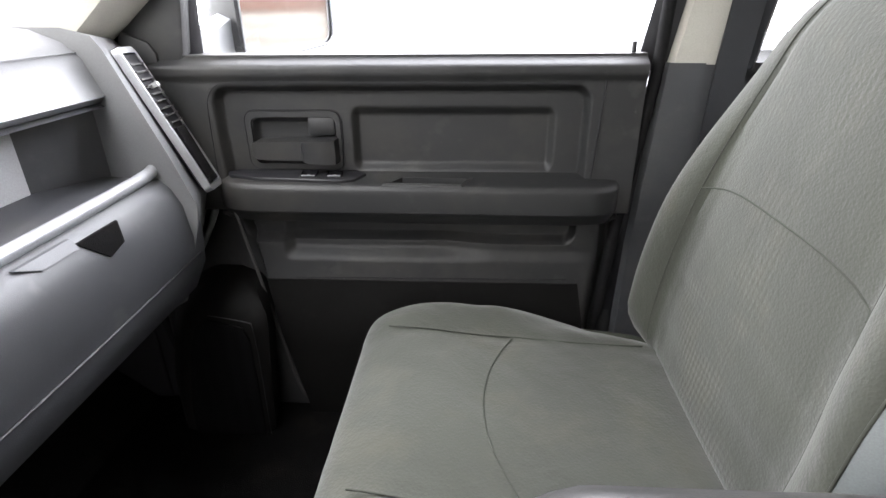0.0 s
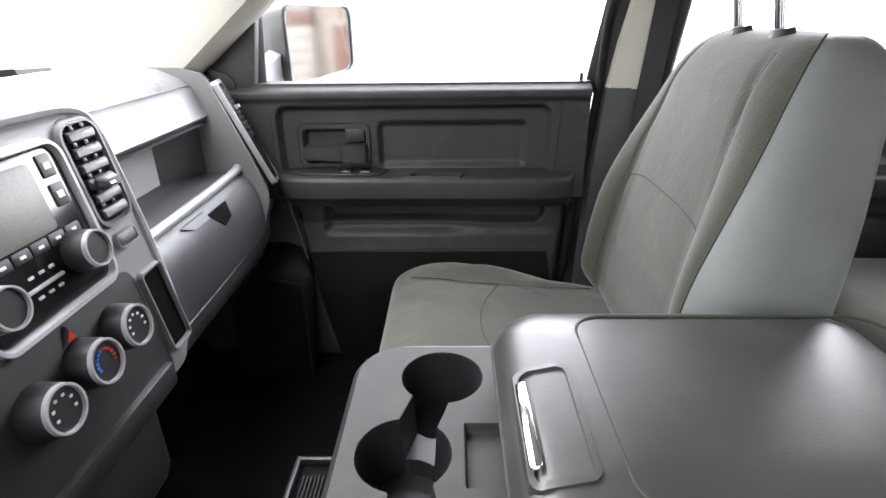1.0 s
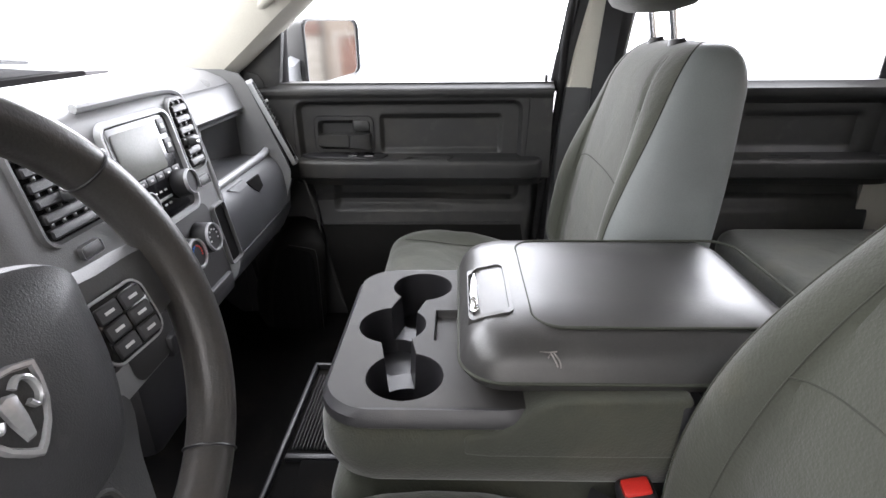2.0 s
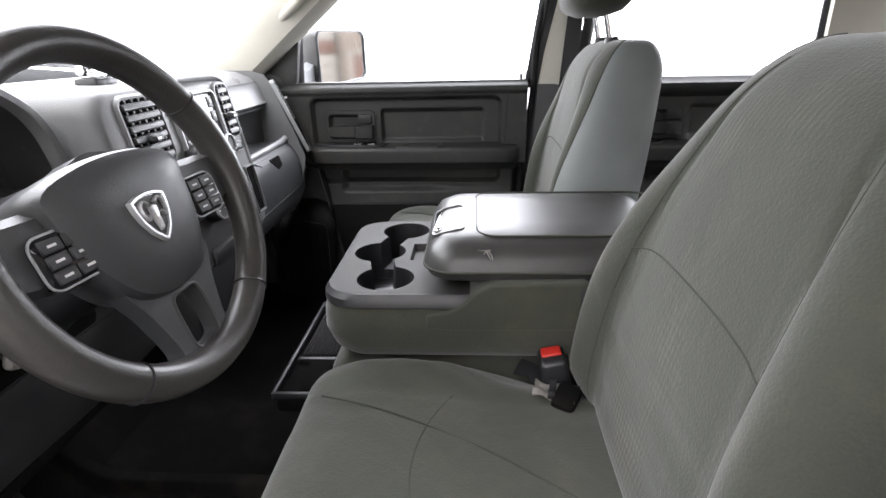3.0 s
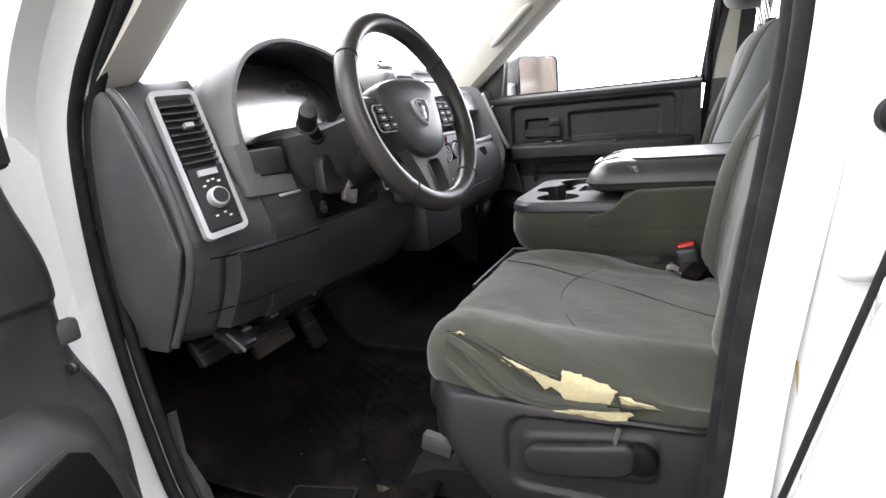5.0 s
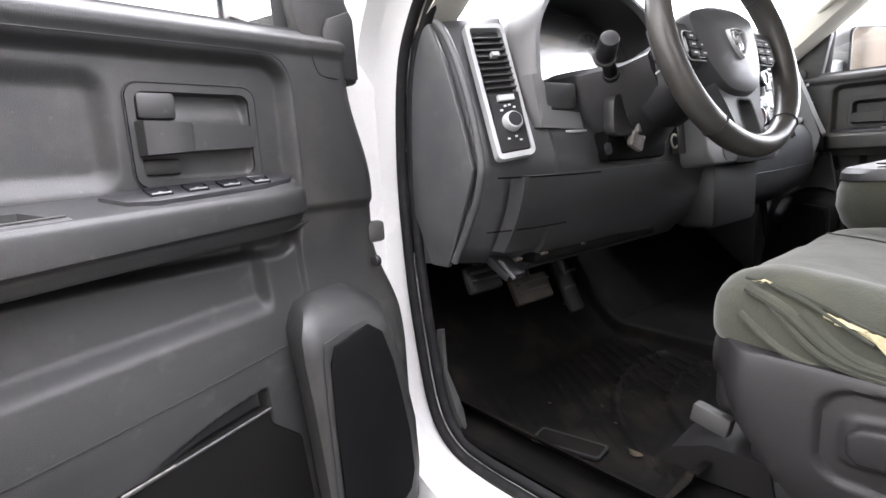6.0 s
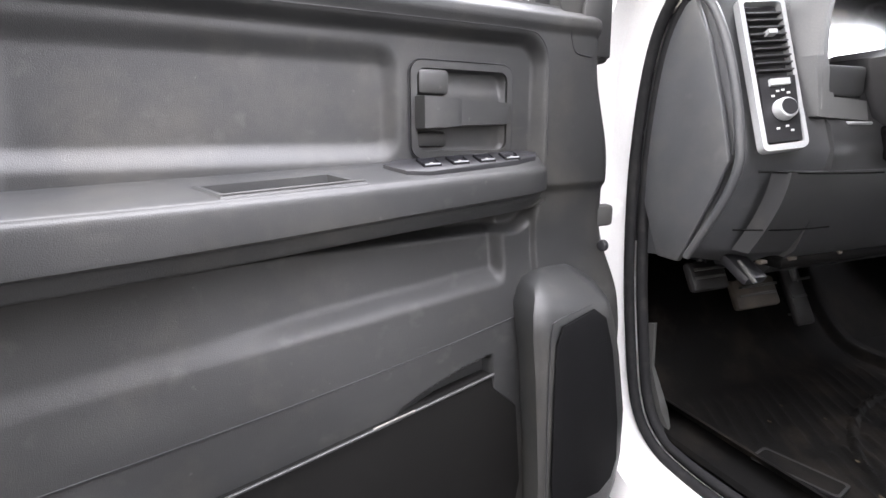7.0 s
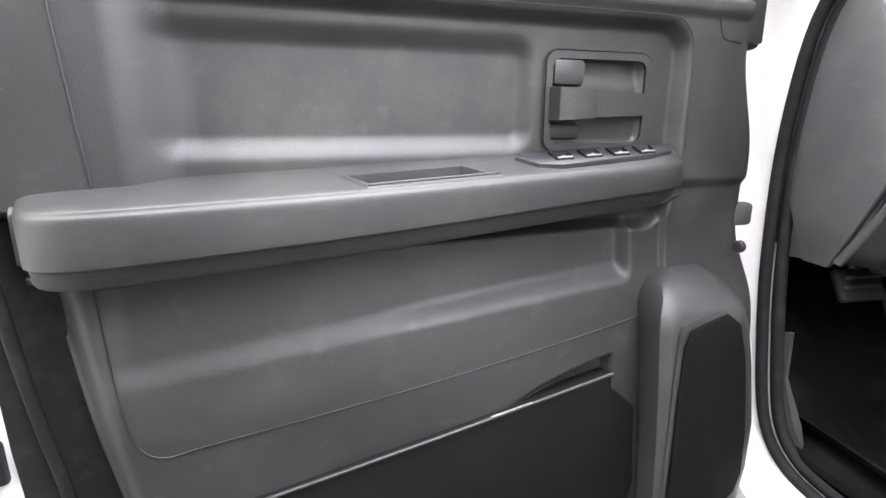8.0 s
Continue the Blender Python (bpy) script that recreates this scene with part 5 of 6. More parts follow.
lid = part("lid", loft([lid_ring(1.163, 0.010), lid_ring(1.168, 0.002), lid_ring(1.182, -0.003), lid_ring(1.197, 0.002), lid_ring(1.212, 0.012), lid_ring(1.221, 0.028), lid_ring(1.226, 0.05), lid_ring(1.228, 0.10, 0.06)]), LEATHER, con, "grey leatherette padded lid, torn at a corner")
seam_l = [(x, y, 1.2255) for x, y in round_rect((0.30, 0.024), 0.335, 0.26, 0.035, 8)]
part("lid_seam", tube(seam_l, 0.0020, closed=True), SEAM, lid, "stitched seam")
part("lid_edge_seam", tube(lid_ring(1.181, -0.0035), 0.002, closed=True), SEAM, lid)
lt = lambda w, h, r, z: [(x, y, z - 0.012 * smooth(0.085, 0.060, x)) for x, y in round_rect((0.085, -0.006), w, h, r, 5)]
part("latch_frame", loft([lt(0.056, 0.145, 0.012, 1.214), lt(0.054, 0.143, 0.012, 1.2285), lt(0.044, 0.130, 0.009, 1.2285), lt(0.042, 0.128, 0.009, 1.220)], caps=False), LEATHER, lid, "grey latch surround")
part("latch_pocket", loft([lt(0.043, 0.129, 0.009, 1.214), lt(0.043, 0.129, 0.009, 1.2225)]), PLASTIC, lid, "charcoal latch pocket")
part("latch_bar", rbox((0.066, -0.006, 1.216), (0.013, 0.104, 0.012), 0.004, 3, Matrix.Rotation(radians(-25), 4, "Y")), CHROME, lid, "chrome latch bar")
for row in ([(0.130, -0.136, 1.2150), (0.142, -0.137, 1.2145), (0.155, -0.136, 1.2150)], [(0.145, -0.137, 1.2148), (0.150, -0.146, 1.2090), (0.154, -0.155, 1.2015)], [(0.150, -0.138, 1.2142), (0.157, -0.148, 1.2075), (0.158, -0.156, 1.2005)], [(0.146, -0.138, 1.2140), (0.141, -0.145, 1.2100)]):
    part("lid_tear", tube(spline([Vector((0.147, -0.141, 1.2125)) + (Vector(p) - Vector((0.147, -0.141, 1.2125))) * 0.75 for p in row], 6), 0.0010, 6, 0.5), PALE, lid, "pale frayed tear")
part("hinge_gap", rbox((0.30, -0.14, 1.11), (0.03, 0.05, 0.11), 0.006), DARK, con)

con.location += Vector((0, -0.03, 0.012)) * K

# ---- buckle ----
bk_ = thing("belt_buckle", (0.26, -0.20, 1.0), "black seat belt buckle with a red release button", "belt buckle", "belt buckles")
tilt = Matrix.Rotation(radians(-12), 4, "Y")
part("body", rbox((0.255, -0.212, 1.030), (0.042, 0.05, 0.085), 0.008, 3, tilt), DARK, bk_)
part("release_button", rbox((0.247, -0.206, 1.070), (0.032, 0.024, 0.012), 0.004, 2, tilt), RED, bk_, "red release button")
part("strap", loft([[(0.262, -0.215, 0.985), (0.262, -0.175, 0.985), (0.268, -0.175, 0.985), (0.268, -0.215, 0.985)], [(0.275, -0.215, 0.93), (0.275, -0.175, 0.93), (0.281, -0.175, 0.93), (0.281, -0.215, 0.93)]]), DARK, bk_)
b2 = thing("belt_buckle", (0.23, -0.26, 1.03), "crumpled black belt end with a worn metal tongue", "belt buckle", "belt buckles")
part("end_fitting", rbox((0.262, -0.268, 1.028), (0.035, 0.045, 0.035), 0.008, 2, Matrix.Rotation(radians(25), 4, "X") @ Matrix.Rotation(radians(-30), 4, "Z")), CARPET_SHADE, b2, "black belt fitting")
part("strap_fold", loft([[(0.19 + 0.02 * k, -0.205 - 0.022 * k + 0.006 * math.sin(2.1 * k), 1.030 + 0.007 * math.sin(1.7 * k) + d) for d in (0.0, 0.004)] + [(0.205 + 0.02 * k, -0.180 - 0.020 * k + 0.006 * math.sin(2.1 * k), 1.034 + 0.007 * math.sin(1.7 * k + 0.8) + d) for d in (0.004, 0.0)] for k in range(5)]), DARK, b2, "black folded webbing")
tg = part("tongue", sheet(lambda u, v: Vector((0.212 + 0.058 * u + 0.010 * v, -0.270 + 0.036 * v - 0.012 * u, 1.040 - 0.010 * u + 0.005 * math.sin(7 * u + 3 * v) + 0.004 * math.sin(9 * v))), 14, 12, (0, 0, -0.003)), PALE, b2, "creased pale label")
part("label_band", sheet(lambda u, v: Vector((0.234 + 0.010 * u + 0.010 * v, -0.276 + 0.044 * v, 1.0425 + 0.004 * math.sin(9 * v))), 4, 12, (0, 0, -0.006)), DARK, tg)

# ---- rear bench ----
rb = thing("rear_bench", (1.15, 0, 0.73), "grey cloth rear bench seat", "seat")
for y in (-0.37, 0.37):
    part("seat_cushion", rbox((0.98, y, 0.975), (0.46, 0.72, 0.13), 0.045, 4), FABRIC, rb)
    part("backrest", rbox((1.34, y, 1.21), (0.16, 0.72, 0.52), 0.05, 4, Matrix.Rotation(radians(12), 4, "Y")), FABRIC, rb)
part("base", rbox((1.02, 0, 0.83), (0.40, 1.40, 0.18), 0.02), DARK, rb)


# ---- dashboard ----
dash = thing("dashboard", (-0.6, 0, 1.0), "charcoal plastic dashboard with silver trims", "dashboard")


def profile_loft(rows, n=3):
    """rows: (y, [(x, z), ...]) with equally many points."""
    return loft([[(x, y, z) for x, z in pts] for y, pts in rows])


pass_prof = [(-0.96, 1.43), (-0.80, 1.454), (-0.62, 1.466), (-0.555, 1.460), (-0.515, 1.444), (-0.494, 1.424), (-0.485, 1.400), (-0.474, 1.374), (-0.482, 1.366), (-0.60, 1.350), (-0.60, 1.262), (-0.455, 1.252), (-0.440, 1.258), (-0.428, 1.256), (-0.412, 1.240), (-0.400, 1.215), (-0.394, 1.165), (-0.400, 1.11), (-0.425, 1.06), (-0.50, 1.01), (-0.80, 0.99), (-0.96, 1.10)]
pad_prof, glove_prof = pass_prof[:10] + [(-0.60, 1.40), (-0.96, 1.38)], pass_prof[10:] + [(-0.96, 1.36), (-0.61, 1.36)]
part("passenger_pad", profile_loft([(y, pad_prof) for y in (0.10, 0.30, 0.50, 0.675)]), PAD, dash, "pale grey passenger dash pad over an open shelf")
part("passenger_section", profile_loft([(y, glove_prof) for y in (0.10, 0.30, 0.50, 0.675)]), GLOVE, dash, "charcoal passenger dash with an open shelf")
part("shelf_liner", loft([[(-0.598, y, 1.263), (-0.598, y, 1.349), (-0.485, y, 1.364), (-0.478, y, 1.360), (-0.592, y, 1.344), (-0.592, y, 1.268), (-0.458, y, 1.256), (-0.458, y, 1.251)] for y in (0.24, 0.672)]), PLASTIC, dash, "dark shelf lining")
part("shelf_trim", tube(spline([(-0.436, 0.20, 1.259), (-0.434, 0.40, 1.261), (-0.434, 0.60, 1.264), (-0.436, 0.655, 1.272), (-0.447, 0.676, 1.295), (-0.466, 0.684, 1.345), (-0.480, 0.683, 1.385), (-0.497, 0.676, 1.425)], 6), 0.009, 10), SATIN, dash, "satin grey shelf edge trim")
part("shelf_back", rbox((-0.547, 0.385, 1.300), (0.006, 0.33, 0.098), 0.002), SHELF, dash, "shelf back panel, light grey for the windshield light on it")
part("shelf_side", loft([[(-0.546, 0.548, z), (-0.476, 0.690, z), (-0.482, 0.696, z), (-0.552, 0.554, z)] for z in (1.252, 1.376)]), PLASTIC, dash, "slanted charcoal shelf side")
part("pad_seam", tube(spline([(-0.500, 0.16, 1.432), (-0.499, 0.40, 1.432), (-0.499, 0.672, 1.431)], 5), 0.0010), DASH_TOP, dash)
gb = part("glove_box", sheet(lambda u, v: Vector((-0.394 - 0.012 * math.sin(math.pi * v) * 0 - 0.004 - 0.028 * (1 - v) ** 2, 0.17 + 0.47 * u, 1.075 + 0.12 * v)), 12, 12, (-0.02, 0, 0)), PLASTIC, dash, "charcoal glove box lid")
part("glove_latch", loft([[(-0.4135 + d, 0.440, 1.243), (-0.4135 + d, 0.515, 1.243), (-0.4015 + d, 0.502, 1.220), (-0.3995 + d, 0.470, 1.214)] for d in (-0.010, 0.0022)]), CARPET_SHADE, gb, "black latch recess")
part("latch_ledge", loft([[(-0.421 + d, 0.36, 1.250), (-0.421 + d, 0.440, 1.250), (-0.4125 + d, 0.440, 1.239), (-0.4125 + d, 0.385, 1.239)] for d in (-0.008, 0.004)]), PLASTIC, gb, "grey finger ledge")
part("glove_seam", tube(spline([(-0.3975, 0.15, 1.125), (-0.3975, 0.40, 1.125), (-0.398, 0.66, 1.13)], 4), 0.002), DARK, gb)


def end_prof(y):
    k = (abs(y) - 0.645) / 0.145
    xt, xb = -0.462 - 0.062 * k, -0.378 - 0.052 * k
    z0 = 1.05 + 0.02 * k
    return [(-0.96, 1.43), (-0.80, 1.452), (-0.62, 1.464 - 0.02 * k), (xt - 0.05, 1.462 - 0.016 * k), (xt - 0.012, 1.452 - 0.012 * k), (xt, 1.435 - 0.006 * k), (xt + 0.030, 1.36), (xt + 0.058, 1.29), (xb, 1.215), (xb - 0.004, 1.19), (xb - 0.022, 1.13), (xb - 0.05, z0), (xb - 0.10, z0 - 0.03), (-0.80, 1.0), (-0.96, 1.1)]


for sg in (-1, 1):
    ys = [0.645, 0.69, 0.735, 0.77, 0.785]
    # Driver end takes the darker plastic, passenger end the lighter: side shading as colour.
    part("end_section", profile_loft([(sg * y, end_prof(y)) for y in ys]), PLASTIC if sg < 0 else DASH_TOP, dash, "charcoal dash end, darkened as shade on the driver side")
    cap = [(-0.515, 1.436), (-0.56, 1.42), (-0.60, 1.30), (-0.60, 1.15), (-0.545, 1.035), (-0.50, 1.035), (-0.445, 1.15), (-0.425, 1.20), (-0.448, 1.28), (-0.48, 1.37)]
    edge = spline([(x, sg * 0.787, z) for x, z in ((-0.505, 1.436), (-0.484, 1.415), (-0.455, 1.361), (-0.430, 1.29), (-0.417, 1.23), (-0.414, 1.195), (-0.428, 1.15), (-0.455, 1.10), (-0.49, 1.045))], 5)
    part("end_edge", tube(edge, 0.0065, 10), PLASTIC if sg < 0 else DASH_TOP, dash, "pale rounded edge of the dash end, darkened as shade on the driver side")
    part("end_cap", outline([(x, sg * 0.785, z) for x, z in cap], sg * 0.010, 1, 0.003), PLASTIC, dash, "charcoal end cap")


def quad_patch(c, off=0.0):
    """A bilinear face: corners out-top, in-top, in-bottom, out-bottom."""
    ot, it, ib, ob = [Vector(p) for p in c]
    nrm = ((it + ib - ot - ob).cross(ot + it - ib - ob)).normalized()
    if nrm.x < 0:
        nrm = -nrm
    def f(u, v, h=0.0):
        return (ob * (1 - u) + ib * u) * (1 - v) + (ot * (1 - u) + it * u) * v + nrm * (h + off) + Vector((0.006 * math.sin(math.pi * v), 0, 0))
    return f


def path_frame(f, outer, inner, h0, h1):
    o, i = [f(u, v, h0) for u, v in outer], [f(u, v, h0) for u, v in inner]
    o1, i1 = [f(u, v, h1) for u, v in outer], [f(u, v, h1) for u, v in inner]
    rings = [o, o1, i1, i]
    bm = bmesh.new()
    vs = [[bm.verts.new(p) for p in r] for r in rings]
    n = len(o)
    for a in range(4):
        for k in range(n):
            bm.faces.new((vs[a][k], vs[a][(k + 1) % n], vs[(a + 1) % 4][(k + 1) % n], vs[(a + 1) % 4][k]))
    bmesh.ops.recalc_face_normals(bm, faces=bm.faces)
    return bm


def round_pts(u0, u1, v0, v1, ru, rv, n=5):
    """A round-cornered outline in a patch's own u and v."""
    out = []
    for k, (cu_, cv) in enumerate(((u1 - ru, v1 - rv), (u0 + ru, v1 - rv), (u0 + ru, v0 + rv), (u1 - ru, v0 + rv))):
        for i in range(n + 1):
            q = math.pi / 2 * (k + i / n)
            out.append((cu_ + ru * math.cos(q), cv + rv * math.sin(q)))
    return out


def patch_box(f, u0, u1, v0, v1, h0, h1):
    return loft([[f(u0, v0, h), f(u1, v0, h), f(u1, v1, h), f(u0, v1, h)] for h in (h0, h1)])


for sg in (-1, 1):
    f = quad_patch([(-0.486, sg * 0.745, 1.428), (-0.468, sg * 0.680, 1.431), (-0.384, sg * 0.700, 1.221), (-0.398, sg * 0.766, 1.214)], 0.004)
    bz = part("vent_bezel", path_frame(f, round_pts(-0.03, 1.03, -0.015, 1.01, 0.16, 0.045), round_pts(0.07, 0.93 if sg < 0 else 0.95, 0.025, 0.972, 0.08, 0.022), -0.010, 0.003 if sg < 0 else 0.0012), SILVER, dash, "silver vent surround")
    part("vent_cavity", patch_box(f, 0.06, 0.94 if sg < 0 else 0.96, 0.04, 0.96, -0.014, -0.008 if sg < 0 else -0.0005), DARK, bz)
    for k in range(9):
        v = 0.50 + 0.049 * k
        part("slat", patch_box(f, 0.09, 0.91 if sg < 0 else 0.94, v, v + 0.011, -0.007, 0.002), COLUMN if sg < 0 else TRAY, bz)
    part("vent_tab", patch_box(f, 0.42, 0.62, 0.735, 0.765, -0.002, 0.009), SILVER, bz)
    if sg < 0:
        sw = part("switch_panel", patch_box(f, 0.09, 0.91, 0.04, 0.465, -0.007, 0.001), DARK, bz, "black light switch panel")
        part("thumbwheel", patch_box(f, 0.28, 0.72, 0.40, 0.44, 0.0, 0.006), SILVER, sw)
        c0, c1 = f(0.52, 0.24, 0.0), f(0.52, 0.24, 0.014)
        part("light_knob", rod(c0, c1, 0.0165, 0.0145, 28, 0.002), SILVER, sw, "silver headlight knob")
        part("knob_face", rod(c1, f(0.52, 0.24, 0.0155), 0.0115, seg=24), DARK, sw)
        for u, v in ((0.30, 0.33), (0.42, 0.36), (0.54, 0.365), (0.66, 0.345), (0.34, 0.12), (0.55, 0.13), (0.66, 0.10)):
            part("symbol", patch_box(f, u, u + 0.07, v, v + 0.012, 0.001, 0.0018), MARK, sw)
    else:
        part("blank", patch_box(f, 0.18, 0.82, 0.07, 0.465, -0.007, 0.0), GLOSS, bz)
    part("side_defroster", patch_box(quad_patch([(-0.545, sg * 0.745, 1.447), (-0.535, sg * 0.675, 1.4585), (-0.512, sg * 0.675, 1.4535), (-0.522, sg * 0.745, 1.4415)], 0), 0, 1, 0, 1, 0.0, 0.002), DARK, dash)

# driver side: cavity behind the cluster, then knee panels
drv = [(-0.96, 1.43), (-0.80, 1.452), (-0.64, 1.458), (-0.56, 1.455), (-0.53, 1.44), (-0.525, 1.335), (-0.415, 1.330), (-0.402, 1.322), (-0.396, 1.262), (-0.385, 1.250), (-0.374, 1.215), (-0.374, 1.19), (-0.386, 1.13), (-0.41, 1.06), (-0.46, 1.01), (-0.80, 0.99), (-0.96, 1.10)]
part("driver_section", profile_loft([(-0.65, drv), (-0.5, drv), (-0.3, drv), (-0.13, drv)]), KNEE, dash, "charcoal driver side dash")
part("knee_panel", sheet(lambda u, v: Vector((-0.378 - 0.05 * (1 - v) ** 1.6 + 0.006, -0.735 + 0.10 * 0 + 0.46 * u, 1.06 - 0.02 * u + (0.125 + 0.02 * u) * v)), 14, 14, (-0.03, 0, 0)), KNEE, dash, "charcoal knee panel with scuffs")
part("knee_seam", tube(spline([(-0.395, -0.77, 1.186), (-0.366, -0.70, 1.184), (-0.364, -0.62, 1.182), (-0.364, -0.546, 1.181)], 6), 0.0014), CARPET_SHADE, dash)
part("knee_seam", tube(spline([(-0.425, -0.77, 1.098), (-0.388, -0.70, 1.100), (-0.384, -0.62, 1.100)], 5), 0.0012), CARPET_SHADE, dash, "dark panel gap")
# Lip in carpet black: the shade below the dash edge is put into its colour.
part("lower_lip", rbox((-0.45, -0.46, 1.036), (0.06, 0.40, 0.02), 0.008), CARPET_SHADE, dash, "dash underside, blackened as shade")
for y, w in ((-0.70, 0.016), (-0.635, 0.020), (-0.52, 0.012)):
    part("clip_tab", rbox((-0.425, y, 1.043), (0.010, w, 0.006), 0.002, 2), PEDAL, dash, "chipped mounting tab")
part("trim_block", rbox((-0.408, -0.615, 1.312), (0.03, 0.085, 0.044), 0.006), PLASTIC, dash, "charcoal trim block")
part("trim_shelf", loft([[(-0.398 + d, -0.672, 1.262), (-0.398 + d, -0.560, 1.256), (-0.402 + d, -0.565, 1.285), (-0.402 + d, -0.640, 1.290), (-0.404 + d, -0.662, 1.345), (-0.404 + d, -0.685, 1.345)] for d in (-0.02, 0.006, 0.009)]), DASH_TOP, dash, "pale grey trim below the gauges")
part("trim_glint", rbox((-0.388, -0.583, 1.253), (0.008, 0.055, 0.005), 0.002), SILVER, dash)
part("column_surround", loft([[(-0.40, -0.28, 1.33), (-0.37, -0.28, 1.30), (-0.36, -0.28, 1.20), (-0.45, -0.28, 1.20)], [(-0.40, -0.20, 1.33), (-0.37, -0.20, 1.30), (-0.36, -0.20, 1.20), (-0.45, -0.20, 1.20)]]), PLASTIC, dash)

# cluster hood and gauges
arch = spline([(0, -0.674, 1.268), (0, -0.677, 1.33), (0, -0.673, 1.40), (0, -0.648, 1.455), (0, -0.595, 1.500), (0, -0.50, 1.524), (0, -0.38, 1.512), (0, -0.30, 1.478), (0, -0.262, 1.43), (0, -0.25, 1.35)], 6)
mid_a = Vector((0, -0.48, 1.40))
rim = lambda x, k, dz=0.0: [Vector((x + 0.10 * (1.40 - p.z) * (1 if x > -0.5 else 0), mid_a.y + (p.y - mid_a.y) * k, mid_a.z + (p.z - mid_a.z) * k + dz)) for p in arch]
hood = part("cluster_hood", loft([rim(-0.70, 1.0, -0.055), rim(-0.56, 1.0, -0.015), rim(-0.44, 1.0, 0), rim(-0.408, 0.99), rim(-0.402, 0.965), rim(-0.402, 0.915), rim(-0.410, 0.885), rim(-0.47, 0.87), rim(-0.53, 0.84)], closed=False), DASH_TOP, dash, "charcoal gauge hood")
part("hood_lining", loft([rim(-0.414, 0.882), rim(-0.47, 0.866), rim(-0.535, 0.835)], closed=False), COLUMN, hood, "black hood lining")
gc = part("gauge_face", outline([(-0.522, y, z) for y, z in ((-0.685, 1.345), (-0.285, 1.345), (-0.285, 1.44), (-0.36, 1.485), (-0.60, 1.485), (-0.685, 1.43))], 0.006, 0), DARK, dash, "black gauge cluster")
for cy, r in ((-0.60, 0.056), (-0.37, 0.056)):
    part("gauge_ring", ring_frame([(-0.514, cy + r * math.cos(a), 1.405 + r * math.sin(a)) for a in (2 * math.pi * k / 48 for k in range(48))], [(-0.514, cy + (r - 0.005) * math.cos(a), 1.405 + (r - 0.005) * math.sin(a)) for a in (2 * math.pi * k / 48 for k in range(48))], 0.006, 0), SILVER, gc)
    for k in range(13):
        a = math.radians(225 - 22.5 * k)
        part("tick", rbox((-0.5125, cy + (r - 0.012) * math.cos(a), 1.405 + (r - 0.012) * math.sin(a)), (0.0015, 0.003, 0.006), 0, rot=Matrix.Rotation(a - math.pi / 2, 4, "X")), MARK, gc)
    part("needle", rbox((-0.511, cy - 0.014, 1.392), (0.002, 0.040, 0.0025), 0, rot=Matrix.Rotation(radians(42), 4, "X")), RED, gc)
part("trip_display", rbox((-0.514, -0.485, 1.425), (0.003, 0.065, 0.035), 0.001), AMBER, gc, "dim amber trip display")
lens_prof = [(-0.508, 1.482), (-0.4803, 1.450), (-0.4668, 1.42), (-0.4632, 1.40), (-0.4600, 1.38), (-0.4570, 1.36), (-0.4545, 1.342)]
part("lens", loft([[(x - 0.05 * (y + 0.479), y, z) for x, z in lens_prof + [(x - 0.003, z) for x, z in lens_prof[::-1]]] for y in (-0.678, -0.28)]), LENS, dash, "clear reflective gauge lens")

# centre stack
sx = lambda z: -0.331 - 0.18 * (z - 1.265)
def stack_ring(dx, g, r=0.035):
    return [(sx(z) + dx, y, z) for y, z in round_rect((-0.045, 1.322), 0.40 - 2 * g, 0.300 - 2 * g, r, 6)]
st = part("centre_panel", loft([stack_ring(-0.20, -0.008), stack_ring(-0.03, -0.004), stack_ring(-0.010, 0.0), stack_ring(-0.003, 0.004), stack_ring(0.0, 0.012, 0.028)]), DASH_TOP, dash, "grey centre stack surround")
def sface(pts, h=0.0):
    return [(sx(z) + h, y, z) for y, z in pts]
def splate(name, c, w, h, r, d, mat, parent, lab="", up=0.0):
    o = round_rect(c, w, h, r, 5)
    return part(name, loft([sface(o, up - 0.004), sface(o, up + d * 0.7), sface(round_rect(c, w - 2 * min(d, 0.002), h - 2 * min(d, 0.002), max(r - 0.001, 0.0005), 5), up + d)]), mat, parent, lab)
def sring(name, c, w, h, r, t, d, mat, parent, lab=""):
    o, i = round_rect(c, w, h, r, 6), round_rect(c, w - 2 * t, h - 2 * t, max(r - t, 0.002), 6)
    m1 = round_rect(c, w - 0.6 * t, h - 0.6 * t, max(r - 0.3 * t, 0.002), 6)
    m2 = round_rect(c, w - 1.4 * t, h - 1.4 * t, max(r - 0.7 * t, 0.002), 6)
    R = [sface(o, -0.002), sface(m1, d), sface(m2, d), sface(i, -0.002)]
    return part(name, loft(R, caps=False), mat, parent, lab)
radio = splate("radio", (0.006, 1.383), 0.142, 0.128, 0.012, 0.003, GLOSS, st, "black radio with a grey screen")
sring("radio_trim", (0.006, 1.383), 0.160, 0.146, 0.020, 0.009, 0.007, SILVER, st, "silver radio surround")
splate("screen", (-0.006, 1.410), 0.094, 0.058, 0.005, 0.001, SCREEN, radio, "grey switched-off screen", 0.003)
for k in range(2):
    splate("key", (0.060, 1.432 - 0.026 * k), 0.016, 0.020, 0.002, 0.0012, DARK, radio, "", 0.003)
    splate("key_mark", (0.060, 1.432 - 0.026 * k), 0.008, 0.006, 0.0005, 0.0004, MARK, radio, "", 0.0045)
